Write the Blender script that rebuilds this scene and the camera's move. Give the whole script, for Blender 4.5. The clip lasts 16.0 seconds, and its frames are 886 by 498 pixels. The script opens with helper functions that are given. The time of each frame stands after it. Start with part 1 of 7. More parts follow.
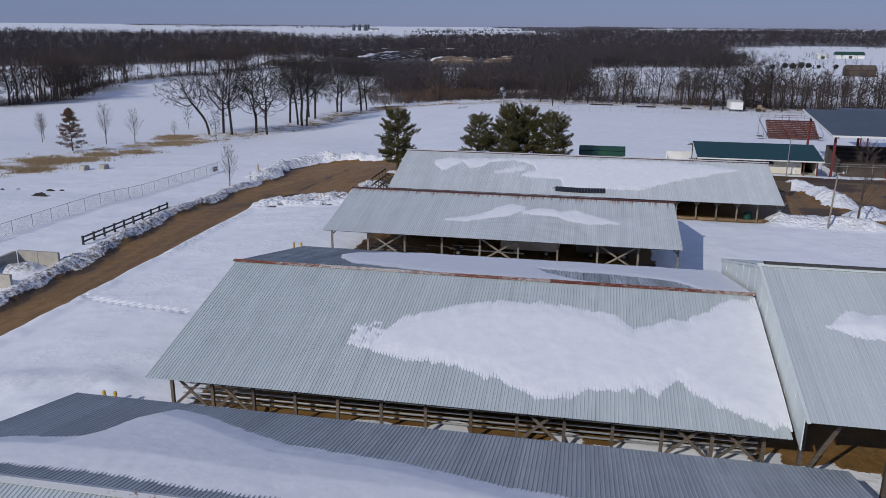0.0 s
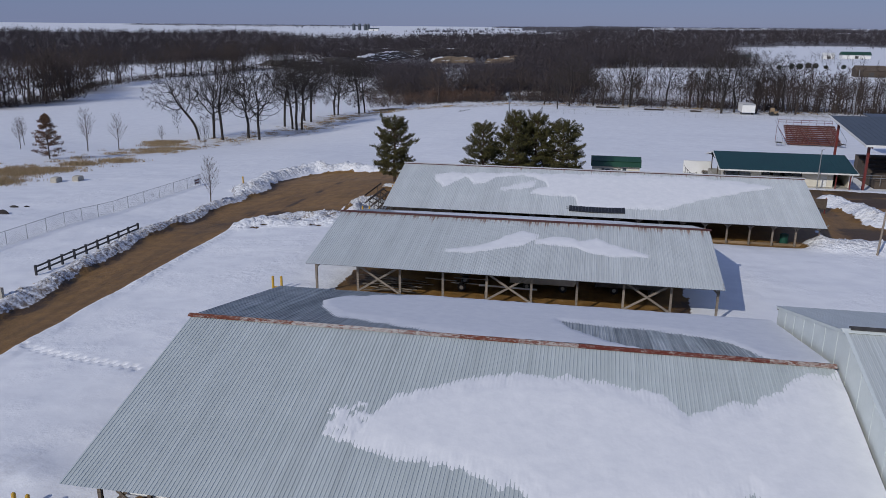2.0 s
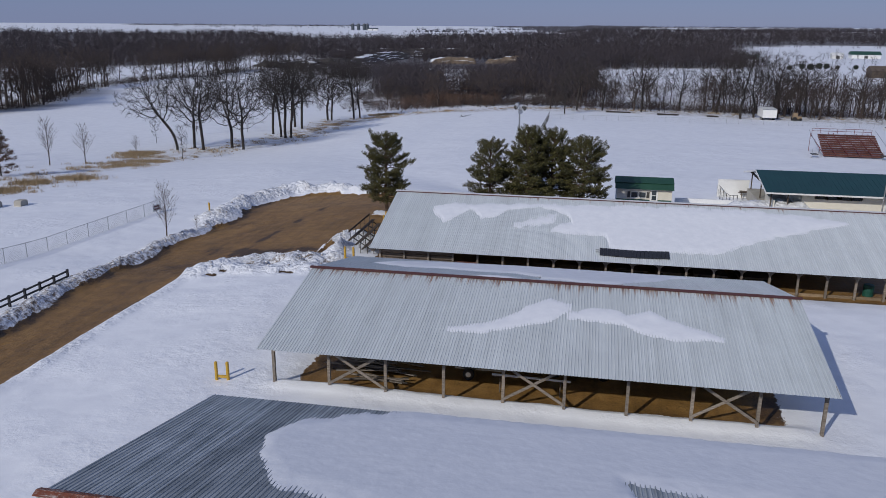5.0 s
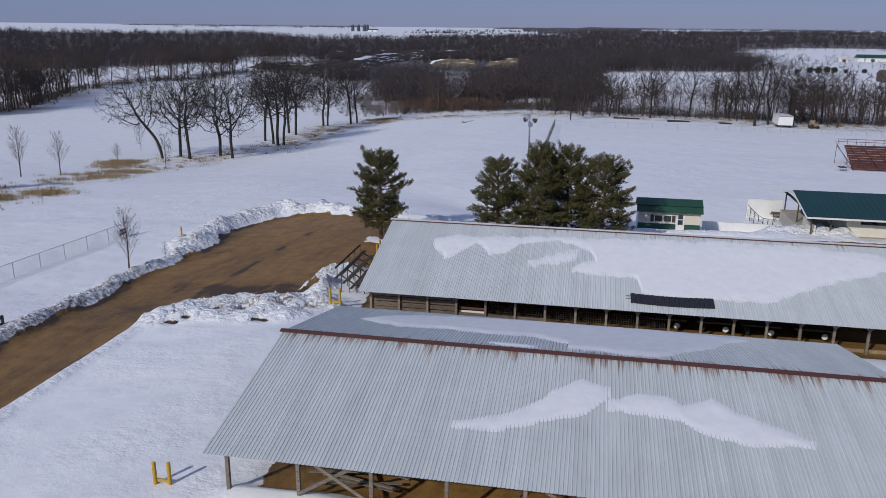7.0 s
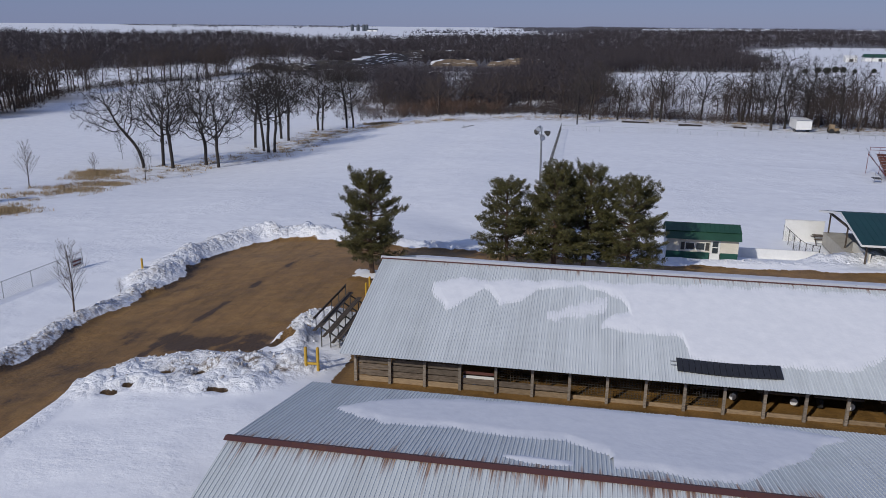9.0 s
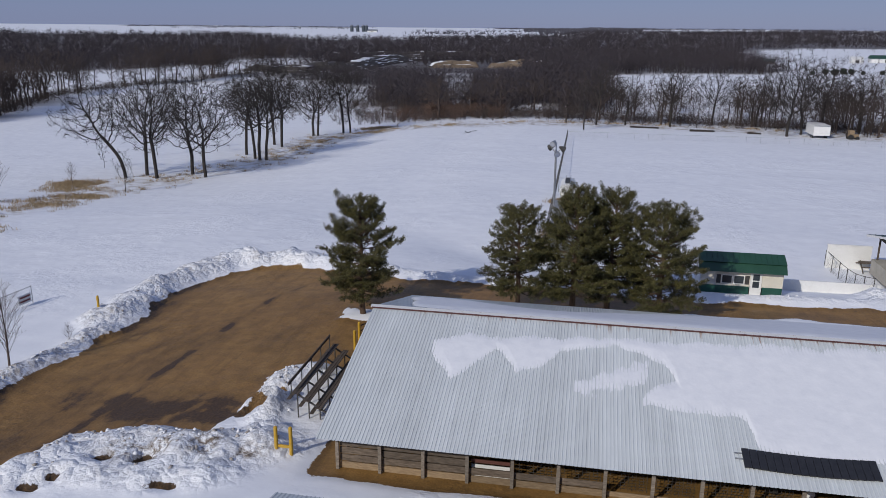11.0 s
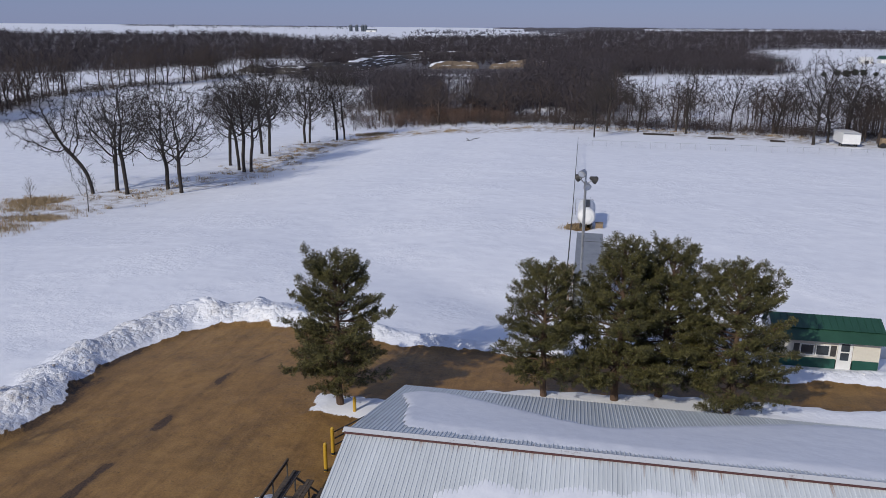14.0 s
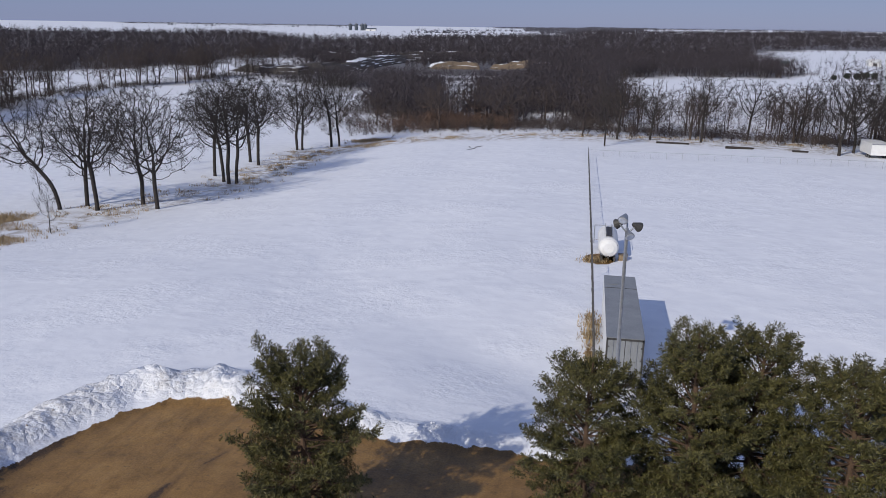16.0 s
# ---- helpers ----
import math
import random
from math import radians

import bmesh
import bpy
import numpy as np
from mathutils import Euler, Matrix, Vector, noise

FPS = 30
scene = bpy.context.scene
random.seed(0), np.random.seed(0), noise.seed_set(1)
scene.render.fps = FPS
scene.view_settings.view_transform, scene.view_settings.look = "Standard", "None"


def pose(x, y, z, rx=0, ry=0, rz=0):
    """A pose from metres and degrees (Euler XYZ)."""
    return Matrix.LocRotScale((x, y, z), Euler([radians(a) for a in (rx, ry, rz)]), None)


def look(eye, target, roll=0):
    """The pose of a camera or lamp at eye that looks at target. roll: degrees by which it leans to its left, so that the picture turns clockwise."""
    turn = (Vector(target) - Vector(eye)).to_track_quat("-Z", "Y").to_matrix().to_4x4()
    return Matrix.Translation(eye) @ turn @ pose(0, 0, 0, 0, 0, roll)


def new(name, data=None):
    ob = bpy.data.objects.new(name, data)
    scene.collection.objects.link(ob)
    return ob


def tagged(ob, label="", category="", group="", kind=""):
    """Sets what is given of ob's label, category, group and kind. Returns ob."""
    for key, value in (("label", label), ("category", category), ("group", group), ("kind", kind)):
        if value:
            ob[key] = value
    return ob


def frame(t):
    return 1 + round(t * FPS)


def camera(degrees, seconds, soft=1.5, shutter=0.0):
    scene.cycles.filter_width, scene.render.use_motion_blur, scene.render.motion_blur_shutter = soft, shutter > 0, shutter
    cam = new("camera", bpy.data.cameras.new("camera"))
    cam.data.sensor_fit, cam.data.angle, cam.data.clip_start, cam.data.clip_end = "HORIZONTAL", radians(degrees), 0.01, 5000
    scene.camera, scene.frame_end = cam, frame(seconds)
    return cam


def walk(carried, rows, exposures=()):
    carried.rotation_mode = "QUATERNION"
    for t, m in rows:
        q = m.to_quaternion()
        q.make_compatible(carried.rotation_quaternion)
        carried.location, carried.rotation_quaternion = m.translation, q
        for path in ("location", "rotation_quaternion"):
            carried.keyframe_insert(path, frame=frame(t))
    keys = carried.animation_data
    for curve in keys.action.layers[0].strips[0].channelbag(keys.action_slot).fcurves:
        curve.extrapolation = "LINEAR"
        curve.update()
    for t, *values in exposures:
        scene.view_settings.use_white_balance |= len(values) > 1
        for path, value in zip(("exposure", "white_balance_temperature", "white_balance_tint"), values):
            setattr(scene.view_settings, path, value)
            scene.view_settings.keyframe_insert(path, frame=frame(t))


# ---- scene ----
cam = camera(59.6, 16.0, soft=0.8)
PATH = [
    (0, (0.164, 1.128, 21.214), (-0.186, 3.017, 20.657), 0.5),
    (0.5, (-0.288, 3.501, 21.25), (-0.639, 5.39, 20.692), 0.5),
    (1, (-0.76, 5.885, 21.283), (-1.11, 7.774, 20.726), 0.5),
    (1.5, (-1.226, 8.334, 21.323), (-1.576, 10.222, 20.766), 0.5),
    (2, (-1.712, 10.807, 21.346), (-2.063, 12.695, 20.788), 0.5),
    (2.5, (-2.201, 13.344, 21.359), (-2.551, 15.233, 20.801), 0.5),
    (3, (-2.678, 15.905, 21.333), (-3.029, 17.793, 20.775), 0.4),
    (3.5, (-3.185, 18.562, 21.266), (-3.535, 20.45, 20.708), 0.5),
    (4, (-3.713, 21.463, 21.282), (-4.064, 23.351, 20.723), 0.4),
    (6.5, (-6.538, 35.384, 21.478), (-6.888, 37.273, 20.921), 0.5),
    (7, (-7.053, 37.968, 21.522), (-7.403, 39.857, 20.966), 0.6),
    (7.5, (-7.575, 40.663, 21.537), (-7.924, 42.552, 20.981), 0.5),
    (8, (-8.119, 43.552, 21.493), (-8.469, 45.441, 20.937), 0.6),
    (8.5, (-8.679, 46.445, 21.522), (-9.029, 48.334, 20.966), 0.6),
    (9, (-9.192, 49.306, 21.568), (-9.543, 51.195, 21.011), 0.5),
    (11.5, (-11.672, 61.443, 21.643), (-12.023, 63.332, 21.088), 0.5),
    (12, (-12.124, 63.758, 21.647), (-12.475, 65.646, 21.091), 0.4),
    (12.5, (-12.593, 66.091, 21.646), (-12.944, 67.98, 21.09), 0.4),
    (13, (-13.1, 68.549, 21.649), (-13.45, 70.438, 21.093), 0.5),
    (13.5, (-13.62, 71.209, 21.648), (-13.97, 73.098, 21.092), 0.5),
    (14, (-14.168, 74.019, 21.683), (-14.518, 75.908, 21.127), 0.5),
    (14.5, (-14.722, 76.972, 21.73), (-15.072, 78.861, 21.174), 0.6),
    (15, (-15.486, 80.1, 21.826), (-15.835, 81.989, 21.269), 0.6),
    (15.5, (-16.164, 83.304, 21.938), (-16.512, 85.193, 21.38), 0.6),
    (16, (-16.838, 86.568, 22.049), (-17.185, 88.457, 21.491), 0.8),
]
walk(cam, [(t, look(e, g, r)) for t, e, g, r in PATH], exposures=[(0, -0.34, 6400, 9.5), (2.2, -0.43, 6400, 9.5), (4, -0.39, 6380, 9.5), (6.5, -0.30, 6470, 9.5), (9, -0.29, 6530, 9.5), (12, -0.23, 6600, 9.5), (14, -0.13, 6620, 9.5), (16, -0.06, 6700, 9.5)])

# ---- daylight: clear late-winter sun from behind and to the left, 30 degrees high ----
SUN_FROM = Vector((-0.414, -0.757, 0.506)).normalized()
world = bpy.data.worlds.new("winter_sky")
scene.world = world
world.use_nodes = True
wn = world.node_tree
sky = wn.nodes.new("ShaderNodeTexSky")
sky.sky_type = "NISHITA"
sky.sun_disc = False
sky.sun_elevation = radians(30.4)
sky.sun_rotation = math.atan2(SUN_FROM.x, SUN_FROM.y)
sky.air_density = 1.0
sky.dust_density = 0.2
sky.altitude = 300
sky.ozone_density = 5.0
wn.nodes["Background"].inputs["Strength"].default_value = 0.07
tone = wn.nodes.new("ShaderNodeMix")
tone.data_type, tone.blend_type = "RGBA", "MULTIPLY"
tone.inputs["Factor"].default_value = 1.0
tone.inputs["B"].default_value = (0.90, 0.84, 1.0, 1)
wn.links.new(sky.outputs["Color"], tone.inputs["A"])
veil = wn.nodes.new("ShaderNodeMix")  # thin even winter haze over the whole sky
veil.data_type = "RGBA"
veil.inputs["Factor"].default_value = 0.75
veil.inputs["B"].default_value = (3.05, 4.0, 7.25, 1)
wn.links.new(tone.outputs["Result"], veil.inputs["A"])
wn.links.new(veil.outputs["Result"], wn.nodes["Background"].inputs["Color"])
sun = new("sun", bpy.data.lights.new("sun", "SUN"))
sun.data.energy = 3.1
sun.data.angle = radians(0.53)
sun.data.color = (1.0, 0.95, 0.88)
sun.matrix_world = look((0, 0, 60), Vector((0, 0, 60)) - SUN_FROM)


# ---- materials ----
def material(name, rough=0.7, metal=0.0):
    m = bpy.data.materials.new(name)
    m.use_nodes = True
    b = m.node_tree.nodes["Principled BSDF"]
    b.inputs["Roughness"].default_value = rough
    b.inputs["Metallic"].default_value = metal
    return m, m.node_tree, b


def node(nt, kind, **sockets):
    n = nt.nodes.new(kind)
    for k, v in sockets.items():
        n.inputs[k.replace("_", " ")].default_value = v
    return n


def ramp(nt, source, stops):
    r = nt.nodes.new("ShaderNodeValToRGB")
    while len(r.color_ramp.elements) < len(stops):
        r.color_ramp.elements.new(0.5)
    for e, (p, c) in zip(r.color_ramp.elements, stops):
        e.position = p
        e.color = (*c, 1) if len(c) == 3 else c
    nt.links.new(source, r.inputs["Fac"])
    return r.outputs["Color"]


def mix(nt, fac, a, b, how="MIX"):
    m = nt.nodes.new("ShaderNodeMix")
    m.data_type = "RGBA"
    m.blend_type = how
    for sock, v in ((m.inputs["Factor"], fac), (m.inputs["A"], a), (m.inputs["B"], b)):
        if isinstance(v, bpy.types.NodeSocket):
            nt.links.new(v, sock)
        elif isinstance(v, tuple):
            sock.default_value = (*v, 1)
        else:
            sock.default_value = v
    return m.outputs["Result"]


def arith(nt, op, a, b=0.0, clamp=False):
    m = nt.nodes.new("ShaderNodeMath")
    m.operation = op
    m.use_clamp = clamp
    for sock, v in zip(m.inputs, (a, b)):
        if isinstance(v, bpy.types.NodeSocket):
            nt.links.new(v, sock)
        else:
            sock.default_value = v
    return m.outputs[0]


def grain(nt, scale, detail=4.0, stretch=None, coords="Object", rough=0.6):
    tc = nt.nodes.new("ShaderNodeTexCoord")
    src = tc.outputs[coords]
    if coords == "World":
        src = nt.nodes.new("ShaderNodeNewGeometry").outputs["Position"]
    if stretch:
        mp = nt.nodes.new("ShaderNodeMapping")
        mp.inputs["Scale"].default_value = stretch
        nt.links.new(src, mp.inputs["Vector"])
        src = mp.outputs["Vector"]
    n = node(nt, "ShaderNodeTexNoise", Scale=scale, Detail=detail, Roughness=rough)
    nt.links.new(src, n.inputs["Vector"])
    return n.outputs["Fac"]


def position(nt):
    return nt.nodes.new("ShaderNodeNewGeometry").outputs["Position"]


def wgrain(nt, scale, detail=4.0, stretch=None, rough=0.6):
    src = position(nt)
    if stretch:
        mp = nt.nodes.new("ShaderNodeMapping")
        mp.inputs["Scale"].default_value = stretch
        nt.links.new(src, mp.inputs["Vector"])
        src = mp.outputs["Vector"]
    n = node(nt, "ShaderNodeTexNoise", Scale=scale, Detail=detail, Roughness=rough)
    nt.links.new(src, n.inputs["Vector"])
    return n.outputs["Fac"]


def bump(nt, bsdf, height, strength=0.4, distance=0.02):
    b = node(nt, "ShaderNodeBump", Strength=strength, Distance=distance)
    nt.links.new(height, b.inputs["Height"])
    nt.links.new(b.outputs["Normal"], bsdf.inputs["Normal"])


def base(nt, bsdf, colour):
    nt.links.new(colour, bsdf.inputs["Base Color"])


def island_random(nt):
    return nt.nodes.new("ShaderNodeNewGeometry").outputs["Random Per Island"]


def object_random(nt):
    return nt.nodes.new("ShaderNodeObjectInfo").outputs["Random"]


def simple(name, dark, light, scale=3.0, rough=0.7, metal=0.0, relief=0.2, stretch=None, vary=0.0):
    """A surface between two tones, with coarse and fine variation and a little relief."""
    m, nt, b = material(name, rough, metal)
    f = wgrain(nt, scale, 5.0, stretch)
    c = ramp(nt, f, [(0.3, dark), (0.7, light)])
    fine = wgrain(nt, scale * 9, 3.0, stretch)
    c = mix(nt, 0.35, c, ramp(nt, fine, [(0.3, dark), (0.7, light)]))
    if vary:
        g = arith(nt, "ADD", arith(nt, "MULTIPLY", object_random(nt), vary), 1 - vary / 2)
        hsv = nt.nodes.new("ShaderNodeHueSaturation")
        nt.links.new(g, hsv.inputs["Value"])
        nt.links.new(c, hsv.inputs["Color"])
        c = hsv.outputs["Color"]
    base(nt, b, c)
    if relief:
        bump(nt, b, fine, relief, 0.02)
    return m


def attribute(nt, name):
    a = nt.nodes.new("ShaderNodeAttribute")
    a.attribute_name = name
    return a.outputs["Fac"]


def ground_material():
    m, nt, b = material("snow_and_soil", 0.6)
    # soil: tan, damp streaks along the wheel tracks, pebbles
    big = wgrain(nt, 0.18, 5)
    mid = wgrain(nt, 0.9, 6)
    fine = wgrain(nt, 9.0, 5)
    soil = ramp(nt, mid, [(0.25, (0.150, 0.078, 0.019)), (0.5, (0.275, 0.148, 0.041)), (0.75, (0.37, 0.217, 0.070))])
    soil = mix(nt, ramp(nt, big, [(0.47, (0, 0, 0)), (0.64, (0.4, 0.4, 0.4))]), soil, (0.12, 0.068, 0.018))
    soil = mix(nt, 0.34, soil, ramp(nt, fine, [(0.36, (0.09, 0.049, 0.015)), (0.64, (0.30, 0.175, 0.055))]))
    rut = ramp(nt, wgrain(nt, 1.0, 6, (1.5, 0.14, 1.0), 0.65), [(0.50, (1, 1, 1)), (0.66, (0.78, 0.77, 0.77))])
    soil = mix(nt, 1.0, soil, rut, "MULTIPLY")
    clot = ramp(nt, wgrain(nt, 2.6, 7, None, 0.75), [(0.58, (0, 0, 0)), (0.66, (0.6, 0.6, 0.6))])
    soil = mix(nt, clot, soil, (0.07, 0.042, 0.016))
    wet = attribute(nt, "wet")
    blot = arith(nt, "ADD", wet, arith(nt, "MULTIPLY", arith(nt, "SUBTRACT", wgrain(nt, 1.5, 8, (1.0, 0.6, 1.0), 0.75), 0.5), 1.3))
    wet = arith(nt, "MULTIPLY", arith(nt, "MAXIMUM", ramp(nt, blot, [(0.45, (0, 0, 0)), (0.78, (1, 1, 1))]), arith(nt, "MULTIPLY", wet, 0.55)), 0.95)
    soil = mix(nt, wet, soil, ramp(nt, fine, [(0.35, (0.022, 0.012, 0.005)), (0.65, (0.090, 0.050, 0.019))]))
    # snow: wind crust
    crust = wgrain(nt, 0.5, 5, (1.0, 1.2, 1.0), 0.5)
    snow = ramp(nt, crust, [(0.3, (0.78, 0.795, 0.83)), (0.7, (0.855, 0.87, 0.895))])
    grit = attribute(nt, "grit")
    gn = wgrain(nt, 2.2, 8, None, 0.75)
    gm = arith(nt, "MULTIPLY", grit, ramp(nt, gn, [(0.43, (0, 0, 0)), (0.58, (1, 1, 1))]), True)
    snow = mix(nt, gm, snow, (0.16, 0.12, 0.085))
    # dry grass showing through
    grass = attribute(nt, "grass")
    tn = wgrain(nt, 0.55, 8, None, 0.72)
    tm = arith(nt, "MULTIPLY", grass, ramp(nt, tn, [(0.46, (0, 0, 0)), (0.60, (1, 1, 1))]), True)
    straw = ramp(nt, wgrain(nt, 5.0, 4), [(0.3, (0.13, 0.09, 0.05)), (0.7, (0.34, 0.25, 0.14))])
    straw = mix(nt, attribute(nt, "wood"), straw, (0.05, 0.036, 0.026))
    tm = arith(nt, "MAXIMUM", tm, arith(nt, "MULTIPLY", attribute(nt, "wood"), 0.88))
    snow = mix(nt, tm, snow, straw)
    dirt = attribute(nt, "dirt")
    edge = arith(nt, "ADD", dirt, arith(nt, "MULTIPLY", arith(nt, "SUBTRACT", wgrain(nt, 1.6, 7, None, 0.7), 0.5), 0.9))
    mask = ramp(nt, edge, [(0.47, (0, 0, 0)), (0.53, (1, 1, 1))])
    base(nt, b, mix(nt, mask, snow, soil))
    ripple = wgrain(nt, 0.8, 4, (1.0, 1.3, 1.0), 0.6)
    drift = wgrain(nt, 0.16, 3, (0.7, 1.6, 1.0), 0.5)
    patchy = ramp(nt, wgrain(nt, 0.09, 3), [(0.43, (0.08, 0.08, 0.08)), (0.62, (1, 1, 1))])
    h = arith(nt, "ADD", arith(nt, "MULTIPLY", crust, 0.4), arith(nt, "MULTIPLY", arith(nt, "MULTIPLY", wgrain(nt, 1.7, 3, None, 0.5), patchy), 1.1))
    h = arith(nt, "ADD", h, arith(nt, "MULTIPLY", arith(nt, "MULTIPLY", ripple, patchy), 0.5))
    h = arith(nt, "ADD", h, arith(nt, "MULTIPLY", drift, 0.7))
    h = arith(nt, "ADD", h, arith(nt, "MULTIPLY", arith(nt, "MULTIPLY", wgrain(nt, 4.2, 3, (1.0, 1.4, 1.0), 0.55), patchy), 0.38))
    vor = node(nt, "ShaderNodeTexVoronoi", Scale=1.5)
    shift = nt.nodes.new("ShaderNodeVectorMath")
    nt.links.new(position(nt), shift.inputs[0])
    warp = node(nt, "ShaderNodeTexNoise", Scale=1.4, Detail=4.0)
    nt.links.new(position(nt), warp.inputs["Vector"])
    nt.links.new(warp.outputs["Color"], shift.inputs[1])
    nt.links.new(shift.outputs["Vector"], vor.inputs["Vector"])
    rubble = arith(nt, "SUBTRACT", arith(nt, "MULTIPLY", wgrain(nt, 2.4, 6, None, 0.65), 0.8), vor.outputs["Distance"])
    h = arith(nt, "ADD", h, arith(nt, "MULTIPLY", arith(nt, "MULTIPLY", attribute(nt, "bank"), rubble), 3.4))
    bump(nt, b, h, 0.52, 0.16)
    return m


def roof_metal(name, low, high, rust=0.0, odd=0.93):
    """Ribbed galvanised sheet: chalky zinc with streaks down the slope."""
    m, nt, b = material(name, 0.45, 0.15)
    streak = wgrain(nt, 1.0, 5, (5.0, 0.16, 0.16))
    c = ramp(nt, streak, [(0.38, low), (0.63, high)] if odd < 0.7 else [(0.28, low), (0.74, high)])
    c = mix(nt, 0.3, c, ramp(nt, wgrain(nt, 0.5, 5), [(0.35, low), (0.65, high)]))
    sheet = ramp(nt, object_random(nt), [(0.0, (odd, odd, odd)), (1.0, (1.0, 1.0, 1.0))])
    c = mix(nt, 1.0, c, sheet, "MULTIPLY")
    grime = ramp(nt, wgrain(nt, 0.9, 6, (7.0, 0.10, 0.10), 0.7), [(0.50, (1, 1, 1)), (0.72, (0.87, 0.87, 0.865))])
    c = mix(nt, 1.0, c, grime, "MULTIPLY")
    if rust:
        a = attribute(nt, "ridge")
        rn = wgrain(nt, 1.0, 6, (4.2, 0.08, 0.08), 0.75)
        rm = ramp(nt, arith(nt, "MULTIPLY", a, rn), [(0.60 - rust * 0.175, (0, 0, 0)), (0.70 - rust * 0.175, (0.85, 0.85, 0.85))])
        c = mix(nt, rm, c, ramp(nt, wgrain(nt, 3.0, 3, (4, 0.3, 0.3)), [(0.35, (0.15, 0.05, 0.02)), (0.65, (0.36, 0.18, 0.08))]))
    base(nt, b, c)
    bump(nt, b, wgrain(nt, 14, 3), 0.08, 0.004)
    return m


def rust_cap(name, paint, rust, amount):
    m, nt, b = material(name, 0.7)
    n = arith(nt, "ADD", wgrain(nt, 3.2, 9, (1, 1.6, 1.6), 0.85), arith(nt, "MULTIPLY", arith(nt, "SUBTRACT", object_random(nt), 0.5), 0.16))
    k = ramp(nt, n, [(0.60 - amount, (0, 0, 0)), (0.68 - amount * 0.8, (1, 1, 1))])
    r = ramp(nt, wgrain(nt, 6, 4), [(0.3, tuple(v * 0.6 for v in rust)), (0.7, rust)])
    base(nt, b, mix(nt, k, paint, r))
    return m


def snow_material():
    m, nt, b = material("roof_snow", 0.6)
    c = wgrain(nt, 1.3, 6)
    base(nt, b, ramp(nt, c, [(0.3, (0.72, 0.735, 0.765)), (0.7, (0.80, 0.81, 0.83))]))
    bump(nt, b, wgrain(nt, 2.0, 5, None, 0.5), 0.22, 0.1)
    return m


def wood_weathered(name, dark, light):
    m, nt, b = material(name, 0.85)
    g = wgrain(nt, 3.0, 6, (1.0, 5.0, 5.0))
    c = ramp(nt, g, [(0.3, dark), (0.7, light)])
    v = ramp(nt, object_random(nt), [(0, (0.7, 0.7, 0.7)), (1, (1.1, 1.08, 1.05))])
    base(nt, b, mix(nt, 1.0, c, v, "MULTIPLY"))
    bump(nt, b, g, 0.5, 0.01)
    return m


def foliage(name, dark, light):
    m, nt, b = material(name, 0.6)
    r = island_random(nt)
    w = wgrain(nt, 1.1, 3)
    base(nt, b, ramp(nt, arith(nt, "ADD", arith(nt, "MULTIPLY", r, 0.5), arith(nt, "MULTIPLY", w, 0.5)), [(0.25, dark), (0.75, light)]))
    return m


